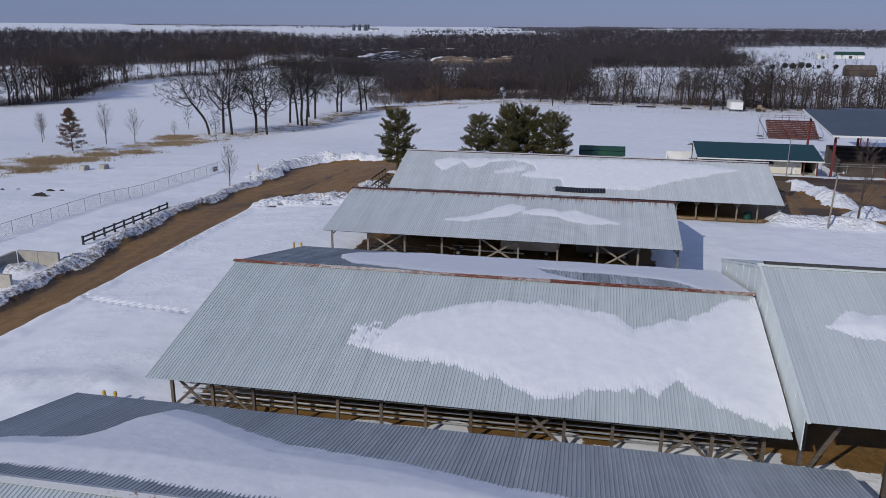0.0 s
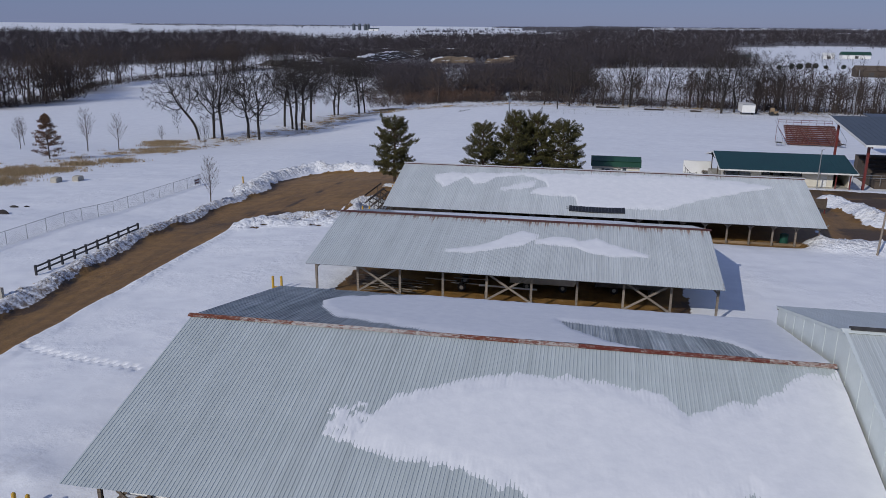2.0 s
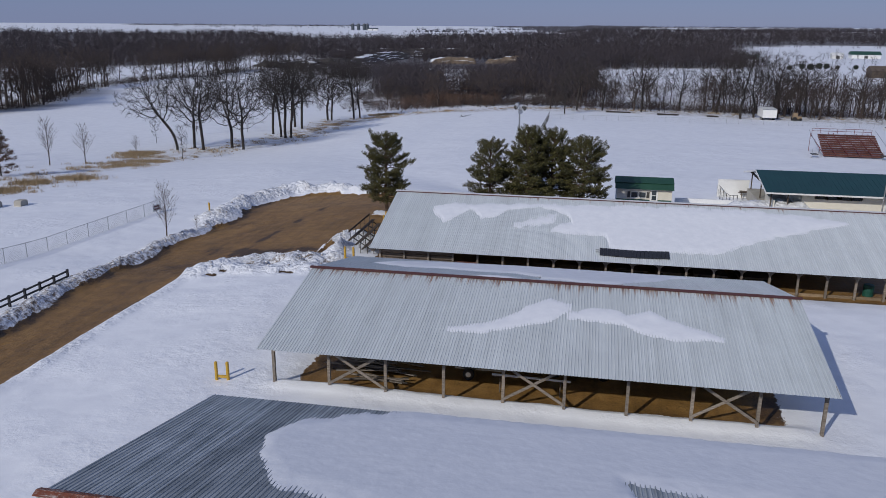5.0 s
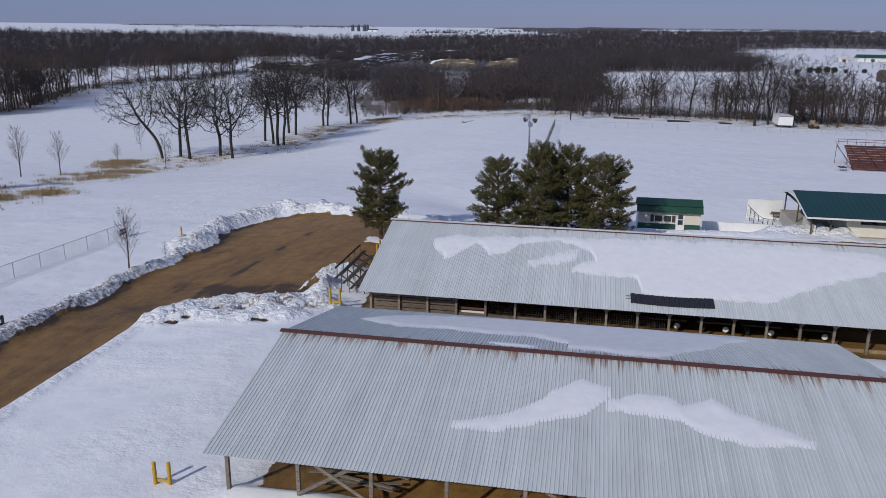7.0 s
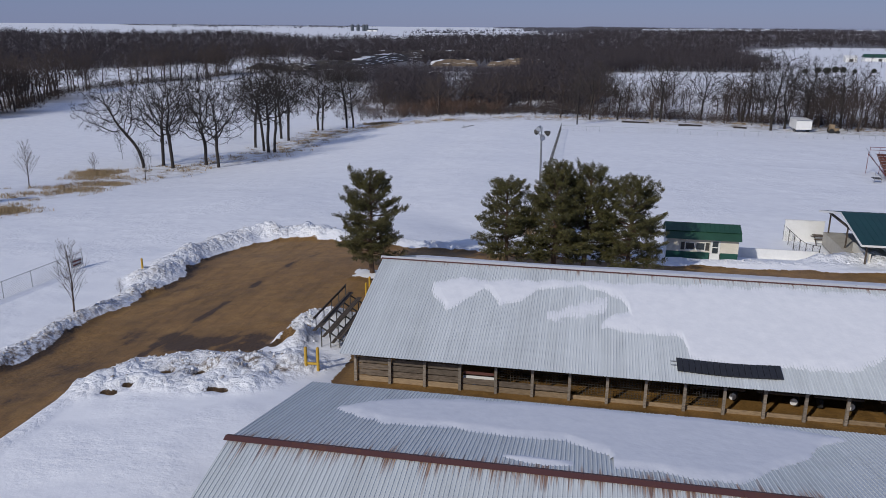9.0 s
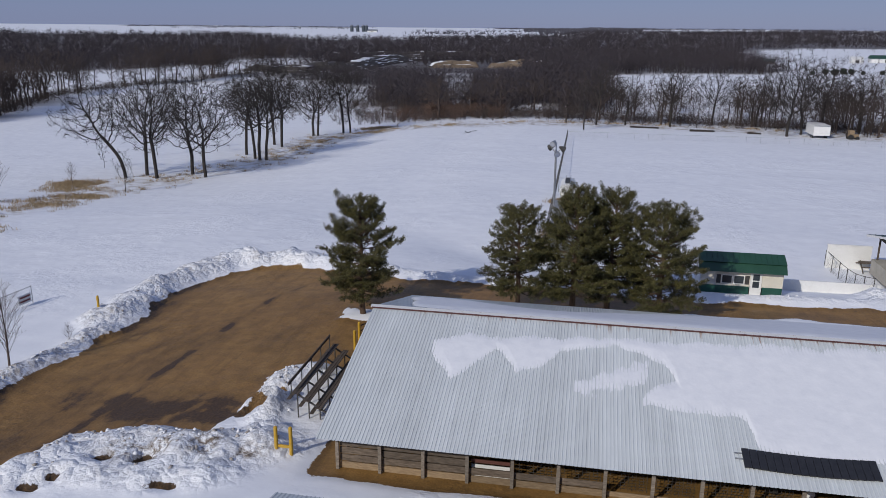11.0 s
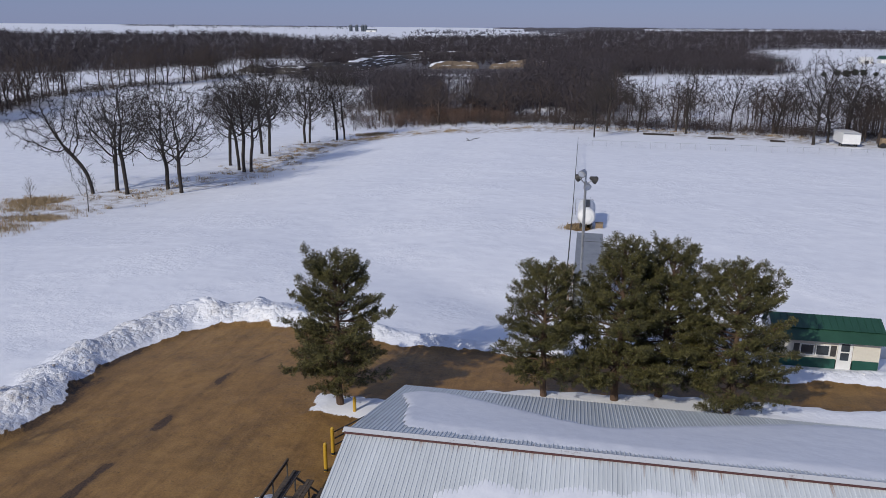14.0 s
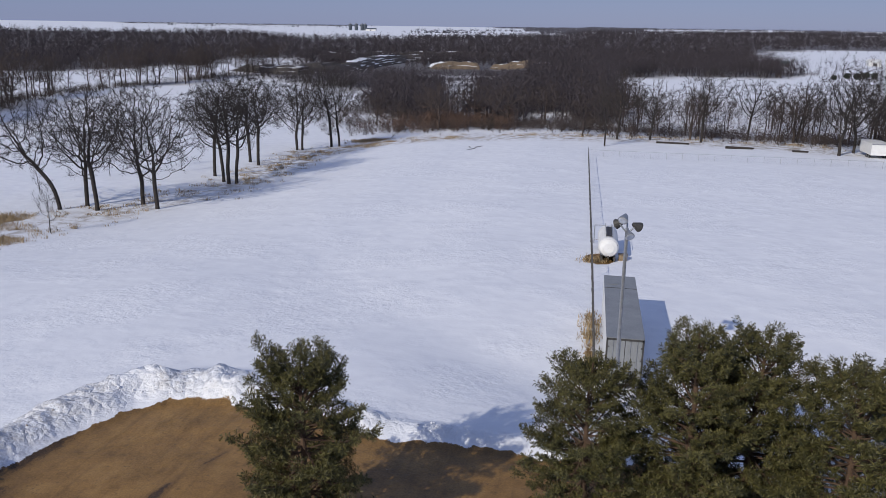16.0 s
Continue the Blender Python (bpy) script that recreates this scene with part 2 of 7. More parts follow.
M = dict(
    ground=ground_material(),
    snow=snow_material(),
    snow_dirty=simple("dirty_ploughed_snow", (0.20, 0.16, 0.12), (0.60, 0.58, 0.56), 1.3, 0.85),
    roof=roof_metal("weathered_galvanised_roof", (0.492, 0.540, 0.530), (0.638, 0.688, 0.678)),
    roof_rust=roof_metal("rust_streaked_galvanised_roof", (0.56, 0.59, 0.58), (0.71, 0.745, 0.735), 0.90),
    roof_light=roof_metal("pale_galvanised_roof", (0.60, 0.63, 0.625), (0.745, 0.777, 0.768), 0.50),
    roof_plain=roof_metal("pale_painted_roof", (0.57, 0.615, 0.60), (0.66, 0.70, 0.69)),
    # Darker copy of the galvanised roof; slope shade is in its base colour.
    roof_shade=roof_metal("shaded_galvanised_roof", (0.30, 0.325, 0.335), (0.46, 0.49, 0.50), 0.0, 0.85),
    cap_a=rust_cap("rusted_white_ridge_cap", (0.50, 0.47, 0.43), (0.20, 0.055, 0.025), 0.19),
    cap_rusted=rust_cap("deeply_rusted_ridge_cap", (0.46, 0.40, 0.35), (0.17, 0.034, 0.016), 0.30),
    # Melt streaks, plus the far slope's shade put into the darker base colour.
    roof_streaked_shade=roof_metal("melt_streaked_shade_roof", (0.22, 0.25, 0.255), (0.64, 0.67, 0.67), 0.0, 0.62),
    cap_b=rust_cap("maroon_ridge_cap", (0.085, 0.032, 0.03), (0.13, 0.05, 0.03), 0.05),
    cap_c=rust_cap("pale_ridge_cap", (0.52, 0.53, 0.54), (0.16, 0.07, 0.05), 0.0),
    timber=wood_weathered("weathered_grey_timber", (0.13, 0.105, 0.085), (0.32, 0.28, 0.235)),
    timber_brown=wood_weathered("brown_stained_timber", (0.07, 0.053, 0.04), (0.20, 0.16, 0.125)),
    green_pale=simple("faded_green_roof", (0.07, 0.13, 0.115), (0.10, 0.18, 0.16), 0.3, 0.5),
    timber_dark=wood_weathered("dark_old_timber", (0.05, 0.038, 0.03), (0.14, 0.11, 0.085)),
    board_tan=wood_weathered("tan_treated_board", (0.20, 0.14, 0.085), (0.36, 0.27, 0.17)),
    yellow=simple("yellow_bollard_paint", (0.42, 0.25, 0.02), (0.58, 0.36, 0.04), 4, 0.5),
    black=simple("black_fence_paint", (0.012, 0.012, 0.014), (0.03, 0.03, 0.033), 4, 0.5),
    concrete=simple("weathered_concrete", (0.30, 0.28, 0.24), (0.48, 0.45, 0.39), 0.9, 0.85),
    steel=simple("galvanised_steel", (0.28, 0.29, 0.30), (0.45, 0.46, 0.47), 3, 0.4, 0.7),
    iron=simple("dark_weathered_iron", (0.04, 0.038, 0.036), (0.10, 0.095, 0.09), 4, 0.6, 0.3),
    white=simple("white_painted_siding", (0.66, 0.66, 0.64), (0.80, 0.80, 0.78), 0.8, 0.6),
    cream=simple("cream_painted_siding", (0.60, 0.56, 0.47), (0.74, 0.70, 0.60), 0.8, 0.6),
    green=simple("green_painted_roof", (0.013, 0.052, 0.031), (0.022, 0.078, 0.046), 0.8, 0.4),
    teal=simple("teal_green_standing_roof", (0.003, 0.032, 0.030), (0.005, 0.050, 0.045), 0.6, 0.4),
    dark_green=simple("dark_green_skirting", (0.008, 0.06, 0.045), (0.015, 0.09, 0.065), 1.2, 0.5),
    red_steel=simple("dark_red_steel", (0.11, 0.018, 0.015), (0.19, 0.035, 0.028), 2, 0.5),
    red_seat=simple("faded_red_plank", (0.075, 0.027, 0.021), (0.135, 0.05, 0.038), 2, 0.7, vary=0.4),
    grey_roof=simple("slate_grey_metal_roof", (0.062, 0.076, 0.09), (0.095, 0.113, 0.13), 0.5, 0.4, 0.2),
    rubber=simple("black_rubber", (0.012, 0.012, 0.012), (0.03, 0.03, 0.03), 6, 0.8),
    trailer_grey=simple("dull_grey_trailer_roof", (0.21, 0.22, 0.225), (0.31, 0.32, 0.325), 0.7, 0.5, 0.2),
    glass=simple("dark_window_glass", (0.03, 0.04, 0.05), (0.06, 0.075, 0.09), 1, 0.08),
    lamp_glass=simple("floodlight_lens", (0.55, 0.58, 0.62), (0.72, 0.74, 0.78), 5, 0.15, 0.5),
    bark=simple("grey_brown_bark", (0.016, 0.013, 0.011), (0.050, 0.041, 0.036), 1.5, 0.9),
    twig_bark=simple("reddish_young_bark", (0.055, 0.040, 0.034), (0.125, 0.092, 0.078), 1.5, 0.9),
    pine_bark=simple("pine_bark", (0.05, 0.030, 0.020), (0.13, 0.08, 0.05), 3, 0.9),
    twigs=simple("bare_wood_mass", (0.024, 0.018, 0.016), (0.10, 0.075, 0.065), 0.07, 0.9, relief=0),
    # Bare wood with the purplish tint of distance haze mixed into its colour.
    twigs_far=simple("distant_hazed_wood", (0.036, 0.030, 0.036), (0.062, 0.051, 0.057), 0.02, 0.9, relief=0),
    needles=foliage("pine_needles", (0.014, 0.018, 0.005), (0.145, 0.128, 0.036)),
    dark_needles=foliage("dark_evergreen_needles", (0.008, 0.012, 0.008), (0.035, 0.045, 0.028)),
    dead_leaves=foliage("brown_leaves", (0.07, 0.035, 0.018), (0.19, 0.10, 0.05)),
    straw=foliage("dry_straw_grass", (0.19, 0.13, 0.06), (0.46, 0.34, 0.19)),
    rock=simple("dark_weathered_rock", (0.022, 0.020, 0.020), (0.10, 0.088, 0.08), 0.12, 0.9),
    rock_tan=simple("tan_limestone", (0.08, 0.06, 0.042), (0.24, 0.18, 0.125), 0.3, 0.9),
    russet=simple("russet_willow_twigs", (0.06, 0.035, 0.025), (0.17, 0.105, 0.075), 0.3, 0.9, relief=0),
    # Paler, bluer wood for the far belts: aerial haze painted as base colour.
    twigs_belt=simple("hazed_far_wood", (0.050, 0.050, 0.062), (0.12, 0.115, 0.135), 0.02, 0.9, relief=0),
    pale_sheet=simple("pale_painted_wall_sheet", (0.60, 0.655, 0.64), (0.69, 0.74, 0.725), 0.6, 0.5),
    mesh_wire=simple("galvanised_wire", (0.30, 0.31, 0.32), (0.42, 0.43, 0.44), 3, 0.5, 0.5),
)


# ---- geometry helpers ----
class Geo:
    """Gathers vertices and faces for one mesh."""

    def __init__(self):
        self.v, self.f = [], []

    def box(self, x0, x1, y0, y1, z0, z1):
        n = len(self.v)
        self.v += [(x, y, z) for z in (z0, z1) for x, y in ((x0, y0), (x1, y0), (x1, y1), (x0, y1))]
        self.f += [tuple(n + i for i in q) for q in ((3, 2, 1, 0), (4, 5, 6, 7), (0, 1, 5, 4), (1, 2, 6, 5), (2, 3, 7, 6), (3, 0, 4, 7))]
        return self

    def beam(self, p, q, w, h=None, up=(0, 0, 1)):
        p, q = Vector(p), Vector(q)
        d = (q - p).normalized()
        u = Vector(up)
        if abs(d.dot(u)) > 0.95:
            u = Vector((0, 1, 0))
        s = d.cross(u).normalized() * (w / 2)
        t = s.normalized().cross(d) * ((h or w) / 2)
        n = len(self.v)
        for c in (p, q):
            self.v += [tuple(c - s - t), tuple(c + s - t), tuple(c + s + t), tuple(c - s + t)]
        self.f += [tuple(n + i for i in k) for k in ((0, 1, 2, 3), (7, 6, 5, 4), (0, 4, 5, 1), (1, 5, 6, 2), (2, 6, 7, 3), (3, 7, 4, 0))]
        return self

    def tube(self, p, q, r0, r1=None, n=8, caps=True):
        p, q = Vector(p), Vector(q)
        r1 = r0 if r1 is None else r1
        d = (q - p).normalized()
        a = d.orthogonal().normalized()
        b = d.cross(a)
        k = len(self.v)
        for c, r in ((p, r0), (q, r1)):
            for i in range(n):
                t = 2 * math.pi * i / n
                self.v.append(tuple(c + (a * math.cos(t) + b * math.sin(t)) * r))
        self.f += [(k + i, k + (i + 1) % n, k + n + (i + 1) % n, k + n + i) for i in range(n)]
        if caps:
            self.f += [tuple(k + n - 1 - i for i in range(n)), tuple(k + n + i for i in range(n))]
        return self

    def prism(self, outline, axis, a, b):
        """An outline in two coordinates drawn out along the third ('x', 'y' or 'z') from a to b."""
        n, k = len(outline), len(self.v)
        for w in (a, b):
            for s, t in outline:
                self.v.append({"x": (w, s, t), "y": (s, w, t), "z": (s, t, w)}[axis])
        self.f += [(k + i, k + (i + 1) % n, k + n + (i + 1) % n, k + n + i) for i in range(n)]
        self.f += [tuple(k + n - 1 - i for i in range(n)), tuple(k + n + i for i in range(n))]
        return self

    def face(self, *pts):
        k = len(self.v)
        self.v += [tuple(p) for p in pts]
        self.f.append(tuple(range(k, k + len(pts))))
        return self

    def mesh(self, name, mat):
        me = bpy.data.meshes.new(name)
        me.from_pydata(self.v, [], self.f)
        bm = bmesh.new()
        bm.from_mesh(me)
        bmesh.ops.recalc_face_normals(bm, faces=bm.faces)
        bm.to_mesh(me)
        bm.free()
        me.materials.append(mat)
        return me


def tri_mesh(name, verts, tris, mat, smooth=False):
    """A mesh from numpy arrays of vertices and triangles."""
    me = bpy.data.meshes.new(name)
    me.vertices.add(len(verts))
    me.vertices.foreach_set("co", np.asarray(verts, np.float32).ravel())
    me.loops.add(len(tris) * 3)
    me.loops.foreach_set("vertex_index", np.asarray(tris, np.int32).ravel())
    me.polygons.add(len(tris))
    me.polygons.foreach_set("loop_start", np.arange(len(tris), dtype=np.int32) * 3)
    me.update(calc_edges=True)
    if smooth:
        me.polygons.foreach_set("use_smooth", np.ones(len(tris), bool))
    me.materials.append(mat)
    return me


def holder(name, loc, label="", category="", group="", kind=""):
    e = new(name)
    e.location = loc
    e.empty_display_size = 0.3
    return tagged(e, label, category, group, kind)


def attach(ob, parent):
    ob.parent = parent
    m = Matrix.Identity(4)
    p = parent
    while p is not None:
        m = Matrix.Translation(-p.location) @ m if p.type == "EMPTY" else m
        p = p.parent
    ob.matrix_parent_inverse = m
    return ob


def part(name, geo, mat, parent, label=""):
    """One mesh object under a thing or under a part; its vertices are in world places."""
    me = geo.mesh(name, M[mat]) if isinstance(geo, Geo) else geo
    ob = new(name, me)
    attach(ob, parent) if parent is not None else None
    if parent is not None and parent.type == "MESH":
        ob.matrix_parent_inverse = Matrix.Identity(4)
    return tagged(ob, label)


def piece(name, me, parent, at):
    ob = new(name, me)
    attach(ob, parent)
    ob.location = at
    return ob


def step(a, b, x):
    t = np.clip((np.asarray(x, float) - a) / (b - a), 0, 1)
    return t * t * (3 - 2 * t)


def vnoise(x, y, seed=0):
    """Smooth value noise, 0 to 1, for arrays."""
    x, y = np.asarray(x, float), np.asarray(y, float)
    ix, iy = np.floor(x), np.floor(y)
    fx, fy = x - ix, y - iy
    fx, fy = fx * fx * (3 - 2 * fx), fy * fy * (3 - 2 * fy)

    def hsh(a, b):
        s = np.sin(a * 127.1 + b * 311.7 + seed * 74.7) * 43758.5453
        return s - np.floor(s)

    return (hsh(ix, iy) * (1 - fx) + hsh(ix + 1, iy) * fx) * (1 - fy) + (hsh(ix, iy + 1) * (1 - fx) + hsh(ix + 1, iy + 1) * fx) * fy


def fbm(x, y, seed=0, octaves=4):
    out, amp, tot = 0, 1.0, 0
    for o in range(octaves):
        out = out + vnoise(x * 2 ** o, y * 2 ** o, seed + o) * amp
        tot += amp
        amp *= 0.5
    return out / tot


def poly_distance(x, y, pts, closed=False):
    """Distance to a line through pts; with closed, negative outside and positive inside."""
    d = np.full(np.shape(x), 1e9)
    inside = np.zeros(np.shape(x), bool)
    segs = list(zip(pts, pts[1:] + ([pts[0]] if closed else [])))
    for (ax, ay), (bx, by) in segs:
        vx, vy = bx - ax, by - ay
        t = np.clip(((x - ax) * vx + (y - ay) * vy) / (vx * vx + vy * vy), 0, 1)
        d = np.minimum(d, np.hypot(x - ax - t * vx, y - ay - t * vy))
        if closed:
            with np.errstate(divide="ignore", invalid="ignore"):
                cross = ((ay > y) != (by > y)) & (x < (bx - ax) * (y - ay) / (by - ay) + ax)
            inside ^= cross
    return np.where(inside, d, -d) if closed else d


# ---- the ground: one sheet of snow and soil out to the horizon ----
def terrain(x, y):
    x, y = np.asarray(x, float), np.asarray(y, float)
    z = -1.2 * step(-27, -47, x) - 0.55 * step(86, 96, y) - 0.22 * step(118, 124, y) - 1.85 * step(0, 1, (y - 125.5) / (11.5 + 60 * step(-12, -75, x)))
    z = z - 0.028 * np.clip(y - 155, 0, 175) - 3.2 * step(-45, -88, x) * step(85, 185, y)
    z = z - 0.35 * step(40, 36, y) * step(-40, -26, x)
    r = np.hypot(x, y)
    z = z + 0.004 * np.clip(r - 380, 0, 620) + 0.013 * np.clip(r - 1000, 0, 900) + 0.0018 * np.clip(r - 1900, 0, 4000)
    z = z + (fbm(x / 300, y / 300, 3) - 0.5) * 5 * step(500, 1200, r)
    return z


YARD = [(-46.0, -40), (-45.6, 52), (-46.2, 66), (-47.8, 83), (-47.8, 101), (-46.6, 107), (-46.2, 113), (-46.7, 119), (-46.0, 123), (-44.2, 126.4), (-42.2, 128.0), (-38.5, 128.4), (-35, 127.2),
        (-28.5, 124.9), (-24, 124.4), (0, 123.9), (22, 125.6), (70, 127), (70, 119), (30, 119.5), (8, 120.6), (-2, 120.0), (-19.5, 118.6), (-24.3, 117.0),
        (-25.5, 115.8), (-29.5, 116.2), (-29.8, 113.2), (-26, 112.5), (-24.6, 111), (-24.4, 104.5), (-28, 104.4), (-31, 102.8), (-30.6, 98), (-31.4, 94.8),
        (-34.5, 95.4), (-36.4, 95), (-38.7, 93.3), (-40.2, 89), (-40.4, 70), (-40.4, 55), (-41.0, 46), (-41.4, -40)]
FAR_BANK = [(-47.0, 20), (-46.8, 52), (-47.4, 66), (-48.8, 83), (-48.9, 101), (-47.6, 108), (-47.5, 113), (-48.0, 119), (-47.4, 124), (-45.4, 127.8), (-42.4, 129.5), (-38.2, 129.8), (-34.6, 128.4), (-28.5, 126.2)]
NORTH_BANK = [(-28, 126.0), (-15, 125.4), (0, 125.2), (12, 126.4), (20, 129)]
SOUTH_PILE = [(-39.4, 89.5), (-37.8, 92.2), (-35, 93.6), (-32.5, 92.6), (-30, 92.2), (-27.4, 94.2)]
SEAT_PILE = [(-29.0, 98.0), (-29.6, 101.0), (-28.2, 103.2)]
RIGHT_PILES = [[(29.5, 116), (32.0, 111), (32.6, 105)], [(22.6, 92.6), (26, 91.4), (31, 91.0)], [(33, 98), (38, 100)]]


WOODS = [(-1400, 820), (-560, 462), (-414, 516), (-367, 545), (-344, 580), (-328, 626), (-312, 668), (-335, 760), (-300, 800), (-250, 720), (-245, 590), (-200, 530), (-128, 480), (-100, 380), (-64, 340), (-21, 318), (-10, 330),
         (-4, 420), (-5, 560), (24, 572), (56, 590), (98, 592), (118, 640), (112, 800), (165, 1040), (256, 1115), (326, 1115), (640, 1010), (1500, 1500), (900, 2050), (300, 2100), (0, 2000), (-200, 1650), (-330, 1480), (-480, 1330), (-700, 1560), (-1150, 1400)]
CREEK = [(-250, 240), (-220, 266), (-222, 290), (-230, 320), (-245, 350), (-256, 385), (-258, 410), (-254, 465), (-240, 500), (-246, 550), (-225, 610)]
CLIFFS = [[(-262, 596), (-228, 580), (-204, 576), (-188, 602), (-176, 640), (-178, 700), (-172, 770), (-150, 800)], [(-262, 792), (-236, 796), (-208, 838), (-180, 850), (-150, 878), (-112, 884)],
          [(-134, 672), (-116, 682), (-100, 684)], [(-94, 690), (-72, 686), (-48, 676)]]
CLEARINGS = [(-75, 436, 9, 24), (-97, 540, 20, 13), (-58, 362, 8, 13), (-48, 424, 7, 16), (-104, 600, 26, 12), (-84, 490, 9, 30), (-68, 396, 7, 22), (-33, 350, 12, 12), (-24, 328, 12, 10), (-232, 672, 9, 16), (-262, 755, 9, 20)]
HEDGE = [(-70, 345), (-40, 325), (-10, 322), (20, 312), (60, 305), (100, 292), (150, 280)]


def rect(x, y, x0, x1, y0, y1):
    return np.minimum(np.minimum(x - x0, x1 - x), np.minimum(y - y0, y1 - y))


GRID = {}


def build_ground():
    def lines(lo, hi, bands, far):
        c = [lo]
        while c[-1] < hi - 1e-6:
            s = next((st for a, b, st in bands if a <= c[-1] < b), None)
            c.append(min(c[-1] + s, hi))
        grow, s, left = [], 1.5, lo
        while left > -far:
            s = min(s * 1.22, 24 if left > -1300 else 400)
            left -= s
            grow.append(left)
        right, s, up = hi, 1.5, []
        while right < far:
            s = min(s * 1.2, 24 if right < 1600 else 400)
            right += s
            up.append(right)
        return np.array(grow[::-1] + c + up)

    xs = lines(-120, 62, [(-120, -64, 1.2), (-64, -52, 0.8), (-52, -40.2, 0.4), (-40.2, -28.0, 0.17), (-28.0, -22, 0.4), (-22, 62, 0.9)], 4700)
    ys = lines(10, 300, [(10, 44, 0.9), (44, 51.0, 0.45), (51.0, 55.2, 0.16), (55.2, 130, 0.45), (130, 180, 0.9), (180, 300, 1.4)], 4700)
    x, y = np.meshgrid(xs, ys)
    z = terrain(x, y)
    near = step(600, 200, np.hypot(x, y))
    wob = (fbm(x / 3.0, y / 3.0, 11) - 0.5) * 1.6 + (fbm(x / 0.9, y / 0.9, 12) - 0.5) * 0.7
    crisp = 1 - 0.75 * step(-42.6, -41.6, x) * step(-36, -37.5, x) * step(91, 87, y)
    d = poly_distance(x, y, YARD, True) + wob * crisp
    d = np.maximum(d, rect(x, y, -21.6, 6.9, 68.3, 84) + wob * 0.5)
    d = np.maximum(d, rect(x, y, -22.0, 40, 37.6, 58) + wob * 1.4 - 0.3 - 1.3 * step(0.5, 0.62, fbm(x / 3.5, y / 2.2, 15)))
    d = np.maximum(d, rect(x, y, -24.3, 24, 91.6, 112.4) + wob * 0.3)
    d = np.maximum(d, rect(x, y, 23, 62, 94, 124) + wob * 1.6 - 0.6)
    for pile in RIGHT_PILES:
        d = np.minimum(d, poly_distance(x, y, pile) - 2.1 + wob)
    d = np.minimum(d, np.hypot((x + 27.2) / 1.6, y - 115.2) - 0.6 + wob * 0.4)
    for px, py, rx, ry in ((-37.5, 88.0, 0.9, 0.22), (-36.4, 89.0, 0.5, 0.22), (-35.0, 90.8, 0.9, 0.35), (-32.9, 91.2, 0.40, 0.45), (-30.5, 88.9, 0.8, 0.28), (-29.5, 99.3, 1.1, 0.75), (-29.7, 97.6, 1.1, 0.6), (-14.5, 171.6, 1.7, 2.4), (-15.3, 143.5, 0.5, 3.5)):
        d = np.maximum(d, 1.0 - np.hypot((x - px) / rx, (y - py - 0.25 * (x - px)) / ry) + wob * 0.5)
    dirt = step(-0.5, 0.5, d)
    wet = np.zeros_like(x)
    for off, wid in ((-44.6, 0.45), (-42.9, 0.45), (-41.2, 0.6)):
        track = [(off, -40), (off, 60), (off - 0.8, 84), (off - 0.4, 100), (off + 4.5, 112), (off + 10, 119), (off + 18, 121.8), (10, 122.2)]
        wet = np.maximum(wet, step(wid * 2, wid * 0.4, poly_distance(x, y, track) + wob * 0.35) * (0.35 + 0.65 * step(0.42, 0.6, fbm(x / 6, y / 9, 31))) * 0.5)
    wet = np.maximum(wet, 0.9 * step(4.2, 0.6, poly_distance(x, y, [(-38.0, 97.6), (-34.8, 98.2), (-31.8, 97.6)]) * 1.15 + wob * 1.3) * (0.55 + 0.45 * step(0.3, 0.5, fbm(x / 1.2, y / 1.2, 41))))
    wet = np.maximum(wet, 0.5 * step(0.9, 0.1, np.abs(d)))
    wet = np.maximum(wet, 0.66 * step(3.4, 0.6, poly_distance(x, y, [(-43.6, 84), (-43.4, 92), (-42.8, 99)]) + wob * 1.5) * (0.6 + 0.4 * step(0.35, 0.6, fbm(x / 1.6, y / 3, 59))))
    wet = np.maximum(wet, 0.85 * step(2.4, 0.2, d) * step(-42.5, -44.5, x) * step(0.25, 0.55, fbm(x / 3, y / 6, 43)))
    wet = np.maximum(wet, (0.35 + 0.55 * step(0.40, 0.58, fbm(x / 7, y / 4, 51))) * step(24, 28, x))
    wet = np.maximum(wet, 0.9 * step(2.2, 0.6, np.hypot(x - 6.4, (y - 70.5) / 1.6) + wob) + 0.8 * step(2.6, 0.8, np.hypot(x + 20.6, (y - 72.5) / 1.8) + wob))
    wet = np.maximum(wet, 0.95 * step(0.85, 0.2, poly_distance(x, y, [(-40.3, 80), (-39.9, 95), (-39.2, 101), (-38.4, 109), (-37.2, 118.3), (-35.5, 122.6)]) + wob * 0.5 + 0.4 * step(113, 121, y)) * (0.35 + 0.65 * step(0.36, 0.58, fbm(x / 1.4, y / 2.6, 57))))
    wet = np.maximum(wet, 0.85 * step(2.2, 1.2, poly_distance(x, y, [(-38.4, 87.8), (-36, 90.0), (-33.2, 91.2), (-30, 88.8)])))
    # snow depth, banks and clods
    depth = 0.22 * (1 - dirt) + (fbm(x / 4, y / 2.6, 5, 5) - 0.5) * (0.05 + 0.13 * step(0.5, 0.68, fbm(x / 16, y / 16, 7))) * step(200, 110, y) * near * (1 - dirt) + (fbm(x / 14, y / 14, 6) - 0.5) * 0.35 * near * (1 - dirt)
    lump = np.abs(fbm(x / 2.4, y / 2.4, 21, 2) - 0.5) * 1.3 + fbm(x / 1.3, y / 1.3, 22, 3) * 0.85
    bank = np.zeros_like(x)
